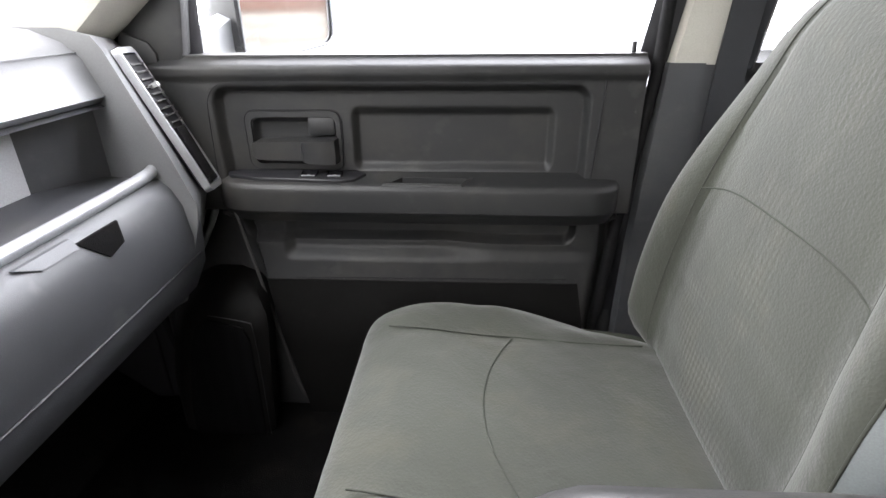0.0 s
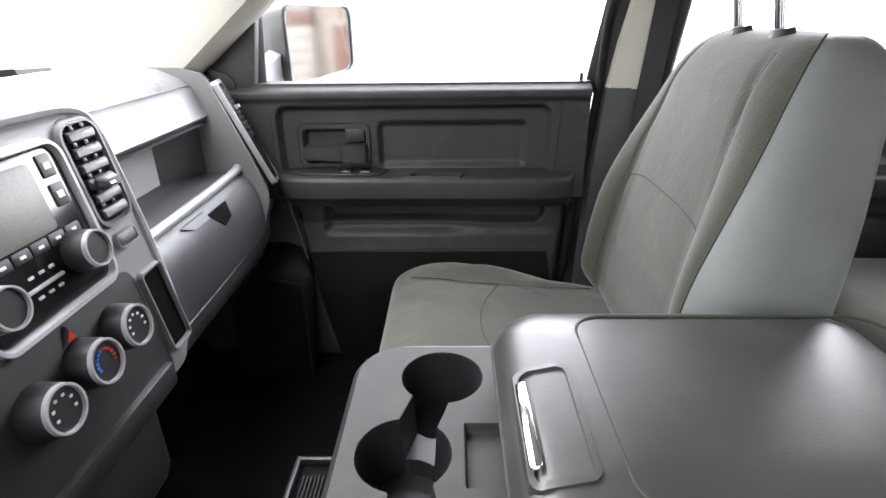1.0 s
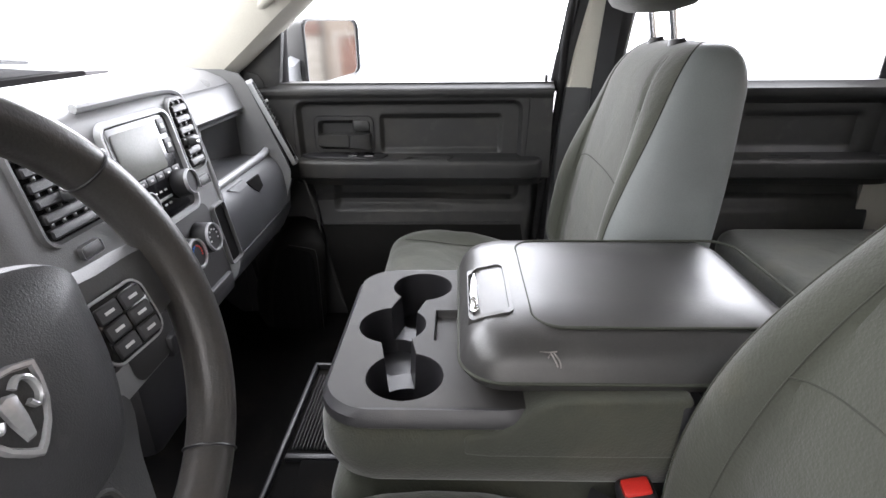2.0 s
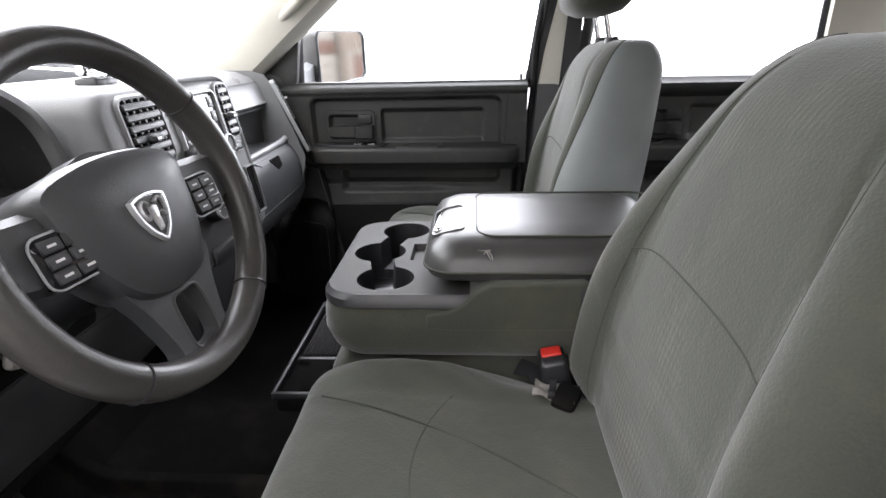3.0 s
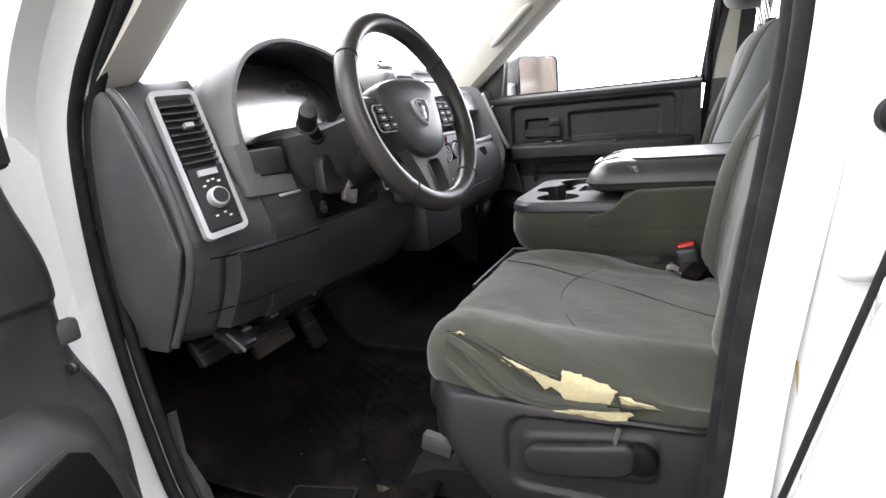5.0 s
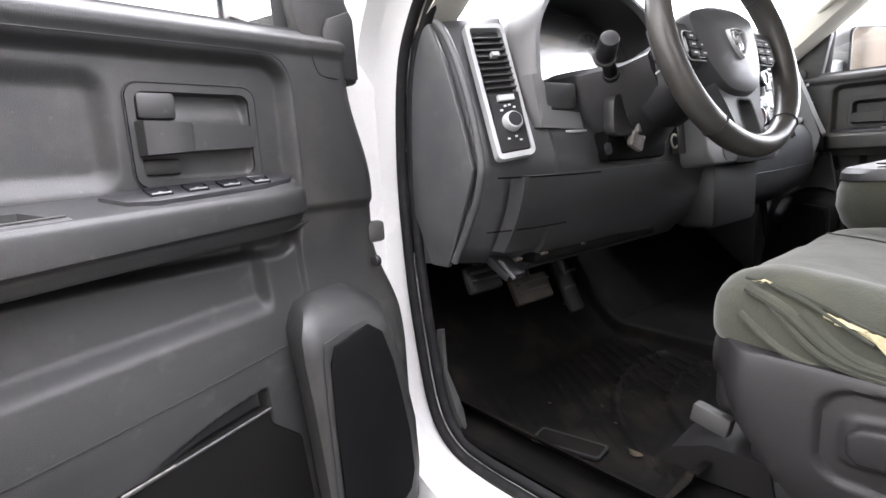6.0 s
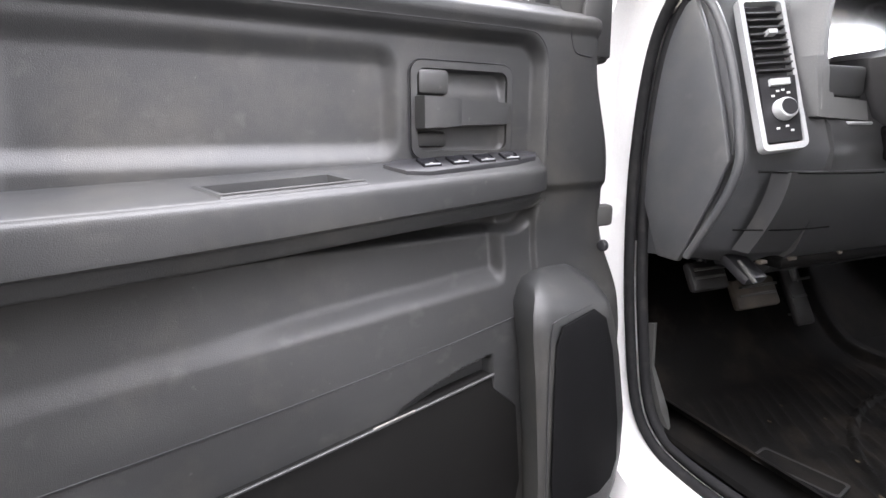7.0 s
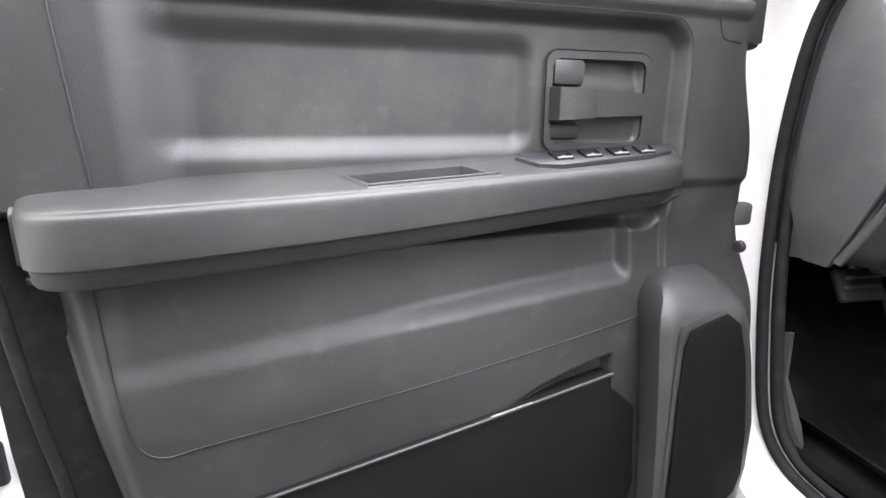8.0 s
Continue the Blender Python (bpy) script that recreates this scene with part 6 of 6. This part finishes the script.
for k in range(6):
    splate("key", (-0.050 + 0.021 * k, 1.374), 0.019, 0.010, 0.002, 0.0012, DARK, radio, "", 0.003)
    splate("key_mark", (-0.050 + 0.021 * k, 1.374), 0.006, 0.0025, 0.0004, 0.0004, MARK, radio, "", 0.0045)
for k in range(3):
    for j in range(2):
        splate("key_mark", (-0.010 + 0.012 * k, 1.356 - 0.018 * j), 0.006, 0.0025, 0.0004, 0.0006, MARK, radio, "", 0.0032)
splate("key_bar", (0.0, 1.346), 0.045, 0.003, 0.001, 0.002, SILVER, radio, "", 0.003)
axis_s = Vector((1, 0, 0.18)).normalized()
def stack_knob(name, y, z, r, parent, lab, marks):
    c = Vector((sx(z), y, z))
    k = part(name, rod(c - axis_s * 0.002, c + axis_s * 0.022, r * 1.12, r * 0.95, 32, 0.002), DARK, parent, lab)
    part("rim", ring_frame_axis(c + axis_s * 0.0215, axis_s, r * 0.95, r * 0.80, 0.004), BADGE, k, "chrome ring")
    part("face", rod(c + axis_s * 0.020, c + axis_s * 0.0225, r * 0.80, seg=28), DARK, k)
    for m in range(marks):
        a = math.radians(200 - 220 * m / max(1, marks - 1))
        p = c + axis_s * 0.0228 + Vector((0, 1, 0)) * r * 0.5 * math.cos(a) + Vector((-0.18, 0, 1)) * r * 0.5 * math.sin(a)
        part("mark", rbox(p, (0.0012, 0.0028, 0.0022), 0), MARK if name != "temp_knob" else (BLUE if m < marks / 2 else RED), k)
    return k
def ring_frame_axis(c, ax, r0, r1, d):
    ax = Vector(ax).normalized()
    a = ax.cross(Vector((0, 1, 0))).normalized()
    b = ax.cross(a)
    circ = lambda r, h: [c + ax * h + a * r * math.cos(q) + b * r * math.sin(q) for q in (2 * math.pi * k / 32 for k in range(32))]
    R = [circ(r0, 0), circ(r0 * 0.97, d), circ(r1 * 1.03, d), circ(r1, 0)]
    return loft(R, caps=False)
stack_knob("volume_knob", -0.058, 1.352, 0.0185, radio, "black knob with a chrome ring", 0)
stack_knob("tune_knob", 0.048, 1.354, 0.0185, radio, "black knob with a chrome ring", 0)
stack_knob("fan_knob", -0.062, 1.262, 0.0225, st, "black fan knob with chrome ring and white marks", 6)
stack_knob("temp_knob", -0.004, 1.266, 0.0225, st, "black temperature knob with blue and red arc", 12)
stack_knob("mode_knob", 0.050, 1.270, 0.0225, st, "black mode knob with chrome ring and white marks", 7)
hz = part("hazard_button", loft([[(sx(1.298) + d, -0.005 + w * a, 1.297 + w * b) for a, b in ((-1, -0.7), (1, -0.7), (0, 1))] for d, w in ((-0.002, 0.010), (0.003, 0.0095), (0.004, 0.008))]), DARK, st, "black hazard button with a red triangle")
part("triangle", loft([[(sx(1.298) + d, -0.005 + w * a, 1.297 + w * b) for a, b in ((-1, -0.7), (1, -0.7), (0, 1))] for d, w in ((0.003, 0.006), (0.005, 0.0055))]), RED, hz, "red triangle")
hv = splate("climate_panel", (-0.035, 1.246), 0.275, 0.132, 0.016, 0.0012, SHIELD, st, "charcoal climate panel", 0.0)
for y0, y1 in ((-0.196, -0.106), (0.094, 0.140)):
    wide = y1 - y0 > 0.06
    c = ((y0 + y1) / 2, 1.409)
    vt = splate("vent", c, y1 - y0, 0.094, 0.014, 0.0005, CARPET_SHADE, st, "black air vent", 0.001)
    sring("vent_rim", c, y1 - y0 + 0.016, 0.110, 0.020, 0.008, 0.005, DASH_TOP, vt)
    for k in range(6):
        z = 1.371 + 0.0152 * k
        splate("vane", (c[0], z), y1 - y0 - 0.006, 0.0098, 0.002, 0.006, PLASTIC if wide else COLUMN, vt, "", 0.001)
        for m in range(5 if wide else 2):
            splate("cross_vane", (y0 + 0.012 + 0.0165 * m + 0.004 * (k % 2), z + 0.0076), 0.006, 0.0056, 0.001, 0.003, COLUMN, vt, "", 0.001)
    splate("vent_tab", (c[0], 1.401), 0.022, 0.012, 0.004, 0.016, PLASTIC, vt, "", 0.002)
    splate("tab_glint", (c[0] - 0.004, 1.400), 0.008, 0.003, 0.001, 0.001, CHROME, vt, "", 0.018)
    splate("vent_wheel", (c[0], 1.340), 0.030, 0.012, 0.003, 0.004, PLASTIC, st, "", 0.001)
    sring("wheel_rim", (c[0], 1.340), 0.034, 0.016, 0.005, 0.002, 0.005, SATIN, st)
part("stack_trim", tube(spline([(sx(z) - 0.004, y, z) for y, z in ((0.150, 1.20), (0.157, 1.30), (0.156, 1.40), (0.150, 1.45), (0.125, 1.470), (0.05, 1.474), (-0.08, 1.474))], 8), 0.0055, 8), SILVER, st, "silver stack edging")
sring("pocket_trim", (0.128, 1.250), 0.044, 0.100, 0.008, 0.005, 0.006, DASH_TOP, st)
# Flush matte black plate: the shade inside the pocket drawn as colour.
splate("pocket", (0.128, 1.250), 0.034, 0.090, 0.006, 0.0006, CARPET_SHADE, st, "coin pocket, its shaded hollow drawn as a black plate", 0.001)
part("lower_bin", rbox((-0.335, -0.005, 1.185), (0.05, 0.20, 0.03), 0.006), DARK, st, "black lower switch bank")
part("stack_foot", rbox((-0.40, -0.01, 1.10), (0.10, 0.24, 0.16), 0.02), DARK, dash)
# top tray over the stack with small clutter
part("top_tray", rbox((-0.46, 0.02, 1.466), (0.15, 0.22, 0.018), 0.008, 3), DASH_TOP, dash, "charcoal storage tray rim")
part("tray_well", rbox((-0.47, 0.03, 1.474), (0.09, 0.15, 0.004), 0.002), DARK, dash)
cl = thing("clip_mount", (-0.45, -0.17, 1.475), "small chrome clip on the dash top", "clip")
part("clip_base", rbox((-0.43, -0.130, 1.477), (0.036, 0.052, 0.020), 0.006), COLUMN, cl, "charcoal clip base")
part("clip_jaw", rbox((-0.417, -0.130, 1.4895), (0.020, 0.044, 0.006), 0.002, 2, Matrix.Rotation(radians(14), 4, "Y")), CHROME, cl, "chrome jaw")
part("clip_roll", rod((-0.438, -0.150, 1.496), (-0.438, -0.116, 1.496), 0.0075, seg=16, bevel=0.001), CHROME, cl, "chrome roller")
part("clip_knob", loft([[(-0.436 + r * math.cos(q), -0.136 + r * math.sin(q), 1.498 + h) for q in (2 * math.pi * j / 16 for j in range(16))] for r, h in ((0.010, 0.0), (0.011, 0.005), (0.007, 0.010), (0.002, 0.012))]), CHROME, cl, "chrome knob")

# ---- steering wheel and column ----
WC = Vector((-0.204, -0.434, 1.371))
tl, yw = radians(18.5), radians(-5.6)
WN = Vector((math.cos(tl) * math.cos(yw), math.cos(tl) * math.sin(yw), math.sin(tl)))
WA = Vector((0, 0, 1)).cross(WN).normalized()
WB = WN.cross(WA)
WM = Matrix(((WA.x, WB.x, WN.x, WC.x), (WA.y, WB.y, WN.y, WC.y), (WA.z, WB.z, WN.z, WC.z), (0, 0, 0, 1)))
wheel = thing("steering_wheel", WC - WN * 0.05, "worn black leather steering wheel with grey spokes", "steering wheel")
R0 = 0.1675
rings = []
for k in range(96):
    a = 2 * math.pi * k / 96
    rings.append([((R0 + 0.0178 * math.cos(q)) * math.cos(a), (R0 + 0.0178 * math.cos(q)) * math.sin(a), 0.0195 * math.sin(q)) for q in (2 * math.pi * j / 16 for j in range(16))])
bm = loft(rings + [rings[0]], caps=False)
bmesh.ops.remove_doubles(bm, verts=bm.verts, dist=1e-6)
LEATHER_B = material("wheel_leather", (0.046, 0.044, 0.042), 0.33, bump=0.3, grain=420, dirt=(0.12, 0.1, 0.08), dirt_amount=0.25, dirt_scale=20)
rimo = part("rim", bm, LEATHER_B, wheel, "worn black leather rim", T=WM)
for a in (radians(35), radians(145), radians(-52), radians(-128)):
    part("rim_seam", tube([((R0 + 0.0182 * math.cos(q)) * math.cos(a), (R0 + 0.0182 * math.cos(q)) * math.sin(a), 0.0200 * math.sin(q)) for q in (2 * math.pi * j / 20 for j in range(20))], 0.0012, 6, closed=True), DARK, rimo, T=WM)
hub = [(-0.098, 0.046), (-0.05, 0.060), (0, 0.064), (0.05, 0.060), (0.080, 0.046), (0.080, 0.02), (0.070, -0.03), (0.046, -0.074), (0, -0.085), (-0.050, -0.074), (-0.085, -0.03), (-0.102, 0.02)]
hs = spline([(x, y, 0) for x, y in hub], 4, closed=True)
part("airbag_pad", loft([[Vector((p.x * k, p.y * k, h)) for p in hs] for k, h in ((0.96, -0.045), (1.0, -0.02), (1.0, -0.006), (0.95, 0.006), (0.8, 0.013), (0.5, 0.017), (0.1, 0.018))]), HUB, wheel, "charcoal airbag pad", T=WM)
corners = [(-0.041, 0.019), (-0.026, 0.0235), (-0.009, 0.025), (0.008, 0.0235), (0.023, 0.019), (0.0215, 0.006), (0.017, -0.009), (0.008, -0.024), (-0.003, -0.035), (-0.009, -0.039), (-0.015, -0.035), (-0.026, -0.024), (-0.035, -0.009), (-0.0395, 0.006)]
def shield(k, h):
    return [Vector((-0.008 + (x + 0.009) * 0.76 * k, -0.002 + y * 0.80 * k, h)) for x, y in corners]
emb = part("emblem", loft([shield(1.0, 0.012), shield(1.0, 0.0205), shield(0.96, 0.0228), shield(0.86, 0.0228), shield(0.82, 0.0205)]), BADGE, wheel, "silver shield badge", T=WM)
part("emblem_field", loft([shield(0.82, 0.0195), shield(0.80, 0.0210)]), KNEE, emb, T=WM)
part("emblem_head", loft([[Vector((-0.008 + a * k, -0.006 + b * k, h)) for a, b in ((-0.0060, 0.010), (0, 0.012), (0.0060, 0.010), (0.0050, -0.004), (0.0028, -0.016), (-0.0028, -0.016), (-0.0050, -0.004))] for k, h in ((1, 0.0205), (0.85, 0.0232), (0.4, 0.0240))]), BADGE, emb, T=WM)
for q in (-1, 1):
    part("emblem_horn", tube(spline([Vector((-0.008 + q * a, b, 0.0222)) for a, b in ((0.0050, 0.006), (0.0100, 0.0095), (0.0155, 0.006), (0.0160, -0.003), (0.0115, -0.008), (0.0085, -0.004))], 5), 0.0032, 8, 0.6), BADGE, emb, T=WM)
for sg in (-1, 1):
    sp = part("spoke", loft([[Vector((sg * x, y + dy, h)) for dy, h in ((w, -0.012), (w * 0.8, -0.002), (-w * 0.8, -0.002), (-w, -0.012), (-w * 0.8, -0.03), (w * 0.8, -0.03))] for x, y, w in ((0.06, 0.0, 0.040), (0.10, 0.0, 0.036), (0.135, 0.004, 0.032), (0.158, 0.006, 0.028))]), PLASTIC, wheel, "charcoal spoke", T=WM)
    bp = part("button_pad", loft([[Vector((sg * 0.098 + a, -0.008 + b, h)) for a, b in round_rect((0, 0), 0.055 - g, 0.044 - g, 0.010)] for h, g in ((-0.006, 0), (0.003, 0), (0.005, 0.004))]), GLOSS, sp, "gloss black button pad", T=WM)
    part("pad_edge", tube([Vector((sg * 0.098 + a, -0.008 + b, 0.002)) for a, b in round_rect((0, 0), 0.057, 0.046, 0.011)], 0.0013, 6, closed=True), SILVER, bp, T=WM)
    for i in range(2):
        for j in range(3):
            part("button", rbox((sg * 0.098 + 0.0235 * (i - 0.5), -0.008 + 0.0132 * (j - 1), 0.0055), (0.0215, 0.0118, 0.003), 0.0012, 1), BUTTON, bp, T=WM)
            part("button_mark", rbox((sg * 0.098 + 0.0235 * (i - 0.5), -0.008 + 0.0132 * (j - 1), 0.0072), (0.0085, 0.0022, 0.0006), 0), MARK, bp, T=WM)
lo_s = spline([(x + 0.004, y, -0.026) for x, y in ((-0.066, -0.050), (-0.052, -0.095), (-0.040, -0.140), (-0.046, -0.163), (0, -0.168), (0.046, -0.163), (0.040, -0.140), (0.052, -0.095), (0.066, -0.050), (0, -0.045))], 5, closed=True)
in_s = spline([(x + 0.006, y, -0.026) for x, y in ((-0.020, -0.092), (-0.023, -0.125), (-0.020, -0.148), (0, -0.152), (0.020, -0.148), (0.023, -0.125), (0.020, -0.092), (0, -0.088))], 10 * 5 // 8, closed=True)
in_s = [in_s[int(k * len(in_s) / len(lo_s))] for k in range(len(lo_s))]
lsp = part("lower_spoke", ring_frame(lo_s, in_s, 0.022, 2), PLASTIC, wheel, "charcoal lower spoke with an oval opening", T=WM)
part("spoke_edge", tube([p + Vector((0, 0, 0.021)) for p in spline([(x + 0.006, y, -0.026) for x, y in ((-0.020, -0.092), (-0.023, -0.125), (-0.020, -0.148), (0, -0.152), (0.020, -0.148), (0.023, -0.125), (0.020, -0.092), (0, -0.088))], 6, closed=True)], 0.0025, 6, closed=True), TRAY, lsp, T=WM)
part("hub_back", loft([[(r * math.cos(q), r * math.sin(q), h) for q in (2 * math.pi * j / 28 for j in range(28))] for r, h in ((0.07, -0.02), (0.068, -0.05), (0.055, -0.07))]), DARK, wheel, T=WM)

col = thing("steering_column", (-0.35, -0.43, 1.2), "black steering column shroud with stalk and key", "steering column")
cyl = [[(r * 1.0 * spow(math.cos(q), 0.8), r * 0.95 * spow(math.sin(q), 0.8) - dy, h) for q in (2 * math.pi * j / 28 for j in range(28))] for r, h, dy in ((0.062, -0.062, 0.0), (0.068, -0.075, 0.004), (0.075, -0.13, 0.012), (0.082, -0.20, 0.022), (0.085, -0.26, 0.03))]
part("collar", loft(cyl[:3]), DARK, col, "black column collar", T=WM)
dash_ring = [(-0.570, 1.347), (-0.562, 1.300), (-0.530, 1.245), (-0.485, 1.197), (-0.40, 1.188), (-0.33, 1.20), (-0.285, 1.25), (-0.282, 1.32), (-0.33, 1.360), (-0.42, 1.368), (-0.51, 1.364), (-0.555, 1.358)]
mid_y, mid_z = -0.437, 1.285
def shroud_ring(x, k, dy, dz, p=1.0):
    return [(x + 0.12 * (z - mid_z) * -1, mid_y + dy + (y - mid_y) * k, mid_z + dz + (z - mid_z) * k * p) for y, z in dash_ring]
part("shroud", loft([shroud_ring(-0.46, 1.03, 0, -0.004), shroud_ring(-0.395, 1.0, 0, 0), shroud_ring(-0.385, 0.97, 0, 0.001), shroud_ring(-0.33, 0.66, 0.0, 0.030), shroud_ring(-0.29, 0.58, 0.002, 0.048)]), COLUMN, col, "black two-part shroud")
part("shroud_split", tube([Vector((1.01 * p[0], p[1], p[2])) for p in (cyl[1][14], cyl[2][14], cyl[3][14])], 0.002), MARK, col, T=WM)
boss = part("stalk_boss", rod((-0.388, -0.490, 1.322), (-0.350, -0.535, 1.348), 0.024, 0.015, 20, 0.003), DARK, col, "ribbed rubber stalk boot")
stalk = part("stalk", rod((-0.362, -0.518, 1.340), (-0.322, -0.588, 1.372), 0.012, 0.011, 16), DARK, col, "black multifunction stalk")
part("stalk_knob", rod((-0.330, -0.583, 1.367), (-0.303, -0.609, 1.388), 0.0160, 0.0150, 24, 0.003), DARK, col, "black stalk end knob")
part("stalk_band", ring_frame_axis(Vector((-0.332, -0.581, 1.365)), Vector((0.03, -0.029, 0.023)), 0.0188, 0.012, 0.003), TRAY, stalk)
ign = part("ignition", outline([(-0.362, -0.487 + a, 1.276 + b) for a, b in round_rect((0, 0), 0.112, 0.072, 0.020, 5)], 0.022, 0, 0.004, 2), COLUMN, col, "black ignition housing")
part("ignition_plate", outline([(-0.340, -0.478 + a, 1.288 + b) for a, b in round_rect((0, 0), 0.052, 0.036, 0.006, 4)], 0.005, 0, 0.002, 2), KNEE, ign, "grey ignition switch plate")
part("key_bow", rbox((-0.334, -0.474, 1.255), (0.010, 0.020, 0.020), 0.003, 2), PALE, ign, "worn key bow")
# Solid black block stands for the shade in the opening below the column.
part("column_recess", rbox((-0.390, -0.440, 1.223), (0.074, 0.198, 0.052), 0.010), CARPET_SHADE, col, "black block for the shaded gap below the column")
part("round_label", ring_frame_axis(Vector((-0.366, -0.288, 1.226)), Vector((1, 0, 0.1)), 0.016, 0.011, 0.002), BEIGE, col, "pale ring label")
part("key_fob", rbox((-0.342, -0.468, 1.237), (0.014, 0.040, 0.044), 0.006, 2, Matrix.Rotation(radians(-22), 4, "X")), PALE, col, "grey key fob in the ignition")
part("tilt_lever", rod((-0.37, -0.52, 1.235), (-0.345, -0.55, 1.215), 0.006), DARK, col)

# ---- footwell: pedals, mat, kick trim ----
for nm, y, x, z, w, h in (("brake_pedal", -0.475, -0.60, 0.915, 0.12, 0.062), ("accelerator_pedal", -0.345, -0.60, 0.895, 0.05, 0.13), ("parking_brake_pedal", -0.67, -0.55, 0.985, 0.085, 0.055)):
    e = thing(nm, (x - 0.1, y, z + 0.1), "black worn " + nm.replace("_", " "), "pedal")
    tr_ = Matrix.Rotation(radians(-28), 4, "Y")
    part("pad", rbox((x, y, z), (0.018, w, h), 0.007, 2, tr_), SHIELD if nm != "brake_pedal" else PEDAL, e, "worn rubber pad")
    for k in range(3):
        part("pad_rib", rbox((x + 0.008, y, z - h * 0.3 + h * 0.3 * k), (0.008, w * 0.85, 0.005), 0.001, 1, tr_), TRAY, e)
    part("lever", tube(spline([(x - 0.008, y, z + h * 0.2), (x - 0.04, y, z + 0.10), (x - 0.10, y, z + 0.20)], 5), 0.009, 8), DARK, e)
kick = thing("hood_release", (-0.46, -0.70, 1.03), "black hood release lever under the dash", "lever")
part("lever", rbox((-0.455, -0.70, 1.025), (0.06, 0.045, 0.018), 0.006, 2, Matrix.Rotation(radians(30), 4, "Y")), DARK, kick)
part("worn_edge", rbox((-0.43, -0.722, 1.028), (0.045, 0.006, 0.006), 0.002, 2, Matrix.Rotation(radians(40), 4, "Y")), TRAY, kick)

matt = thing("floor_mat", (-0.4, -0.45, 0.73), "dirty black ribbed rubber floor mat", "floor mat")
def mat_z(x, y):
    z = 0.742 + 0.24 * smooth(-0.52, -0.80, x) ** 1.4
    rim_ = max(smooth(-0.735, -0.755, y), smooth(-0.20, -0.18, y), smooth(-0.15, -0.13, x))
    z += 0.025 * rim_
    inside = smooth(-0.72, -0.70, y) * smooth(-0.21, -0.24, y)
    groove = x - (-0.333 - 0.13 * (y + 0.683))
    wave = y + x * 0.55 + 0.02 * math.sin(9 * x + 4 * y)
    ribs = max(0.0, math.sin(wave * 2 * math.pi / 0.034) - 0.35) ** 0.5 * smooth(-0.56, -0.50, x)
    ribs *= smooth(0.006, 0.012, abs(groove)) * smooth(-0.235, -0.25, x + 0.13 * (y + 0.6)) * (1 - rmask(x, y, -0.395, -0.24, -0.735, -0.66, 0.008))
    back = max(0.0, math.sin((x + 0.2 * y) * 2 * math.pi / 0.034) - 0.3) ** 0.5 * smooth(-0.235, -0.22, x + 0.13 * (y + 0.6)) * smooth(-0.14, -0.16, x)
    arc = abs(math.hypot(x + 0.02, y + 0.30) - 0.30)
    arc2 = abs(math.hypot(x + 0.02, y + 0.30) - 0.40)
    ridge = max(smooth(0.008, 0.003, arc), smooth(0.008, 0.003, arc2)) * smooth(-0.56, -0.50, x)
    return z + inside * (0.0042 * ribs + 0.0025 * back + 0.006 * ridge)
part("mat_sheet", sheet(lambda u, v: Vector((-0.80 + 0.68 * u, -0.76 + 0.60 * v, mat_z(-0.80 + 0.68 * u, -0.76 + 0.60 * v))), 150, 220), MAT, matt)
slot_o, slot_i = [[(-0.316 + a * math.cos(0.24) - b * math.sin(0.24), -0.708 + a * math.sin(0.24) + b * math.cos(0.24), 0.7455) for a, b in round_rect((0, 0), w, h, 0.006, 3)] for w, h in ((0.118, 0.046), (0.110, 0.037))]
part("heel_plate", ring_frame(slot_o, slot_i, 0.004, 2), SHIELD, matt, "worn raised heel plate rim")
part("heel_slot", outline([(x, y, 0.7460) for x, y, z in slot_i], 0.003, 2), CARPET_SHADE, matt, "black heel plate slot")
for cx, cy, cr in ((-0.225, -0.66, 0.012), (-0.43, -0.62, 0.004), (-0.40, -0.52, 0.003), (-0.46, -0.55, 0.003), (-0.30, -0.60, 0.004)):
    part("debris", tear_patch([Vector((cx + cr * math.cos(q) * (1 + 0.3 * math.sin(3 * q)), cy + 0.6 * cr * math.sin(q), 0.7475)) for q in (2 * math.pi * j / 9 for j in range(9))], 0.0015), DIRT, matt, "dried dirt crumb")
scuff = thing("sill_trim", (-0.50, -0.765, 0.70), "scuffed grey plastic sill end trim", "trim")
part("trim_blade", loft([[(-0.575, -0.770, 0.90), (-0.57, -0.755, 0.90), (-0.565, -0.765, 0.90)], [(-0.578, -0.775, 0.82), (-0.562, -0.760, 0.82), (-0.556, -0.772, 0.82)], [(-0.552, -0.78, 0.755), (-0.524, -0.758, 0.755), (-0.516, -0.78, 0.755)], [(-0.515, -0.78, 0.725), (-0.500, -0.770, 0.725), (-0.492, -0.78, 0.725)]]), TRAY, scuff)
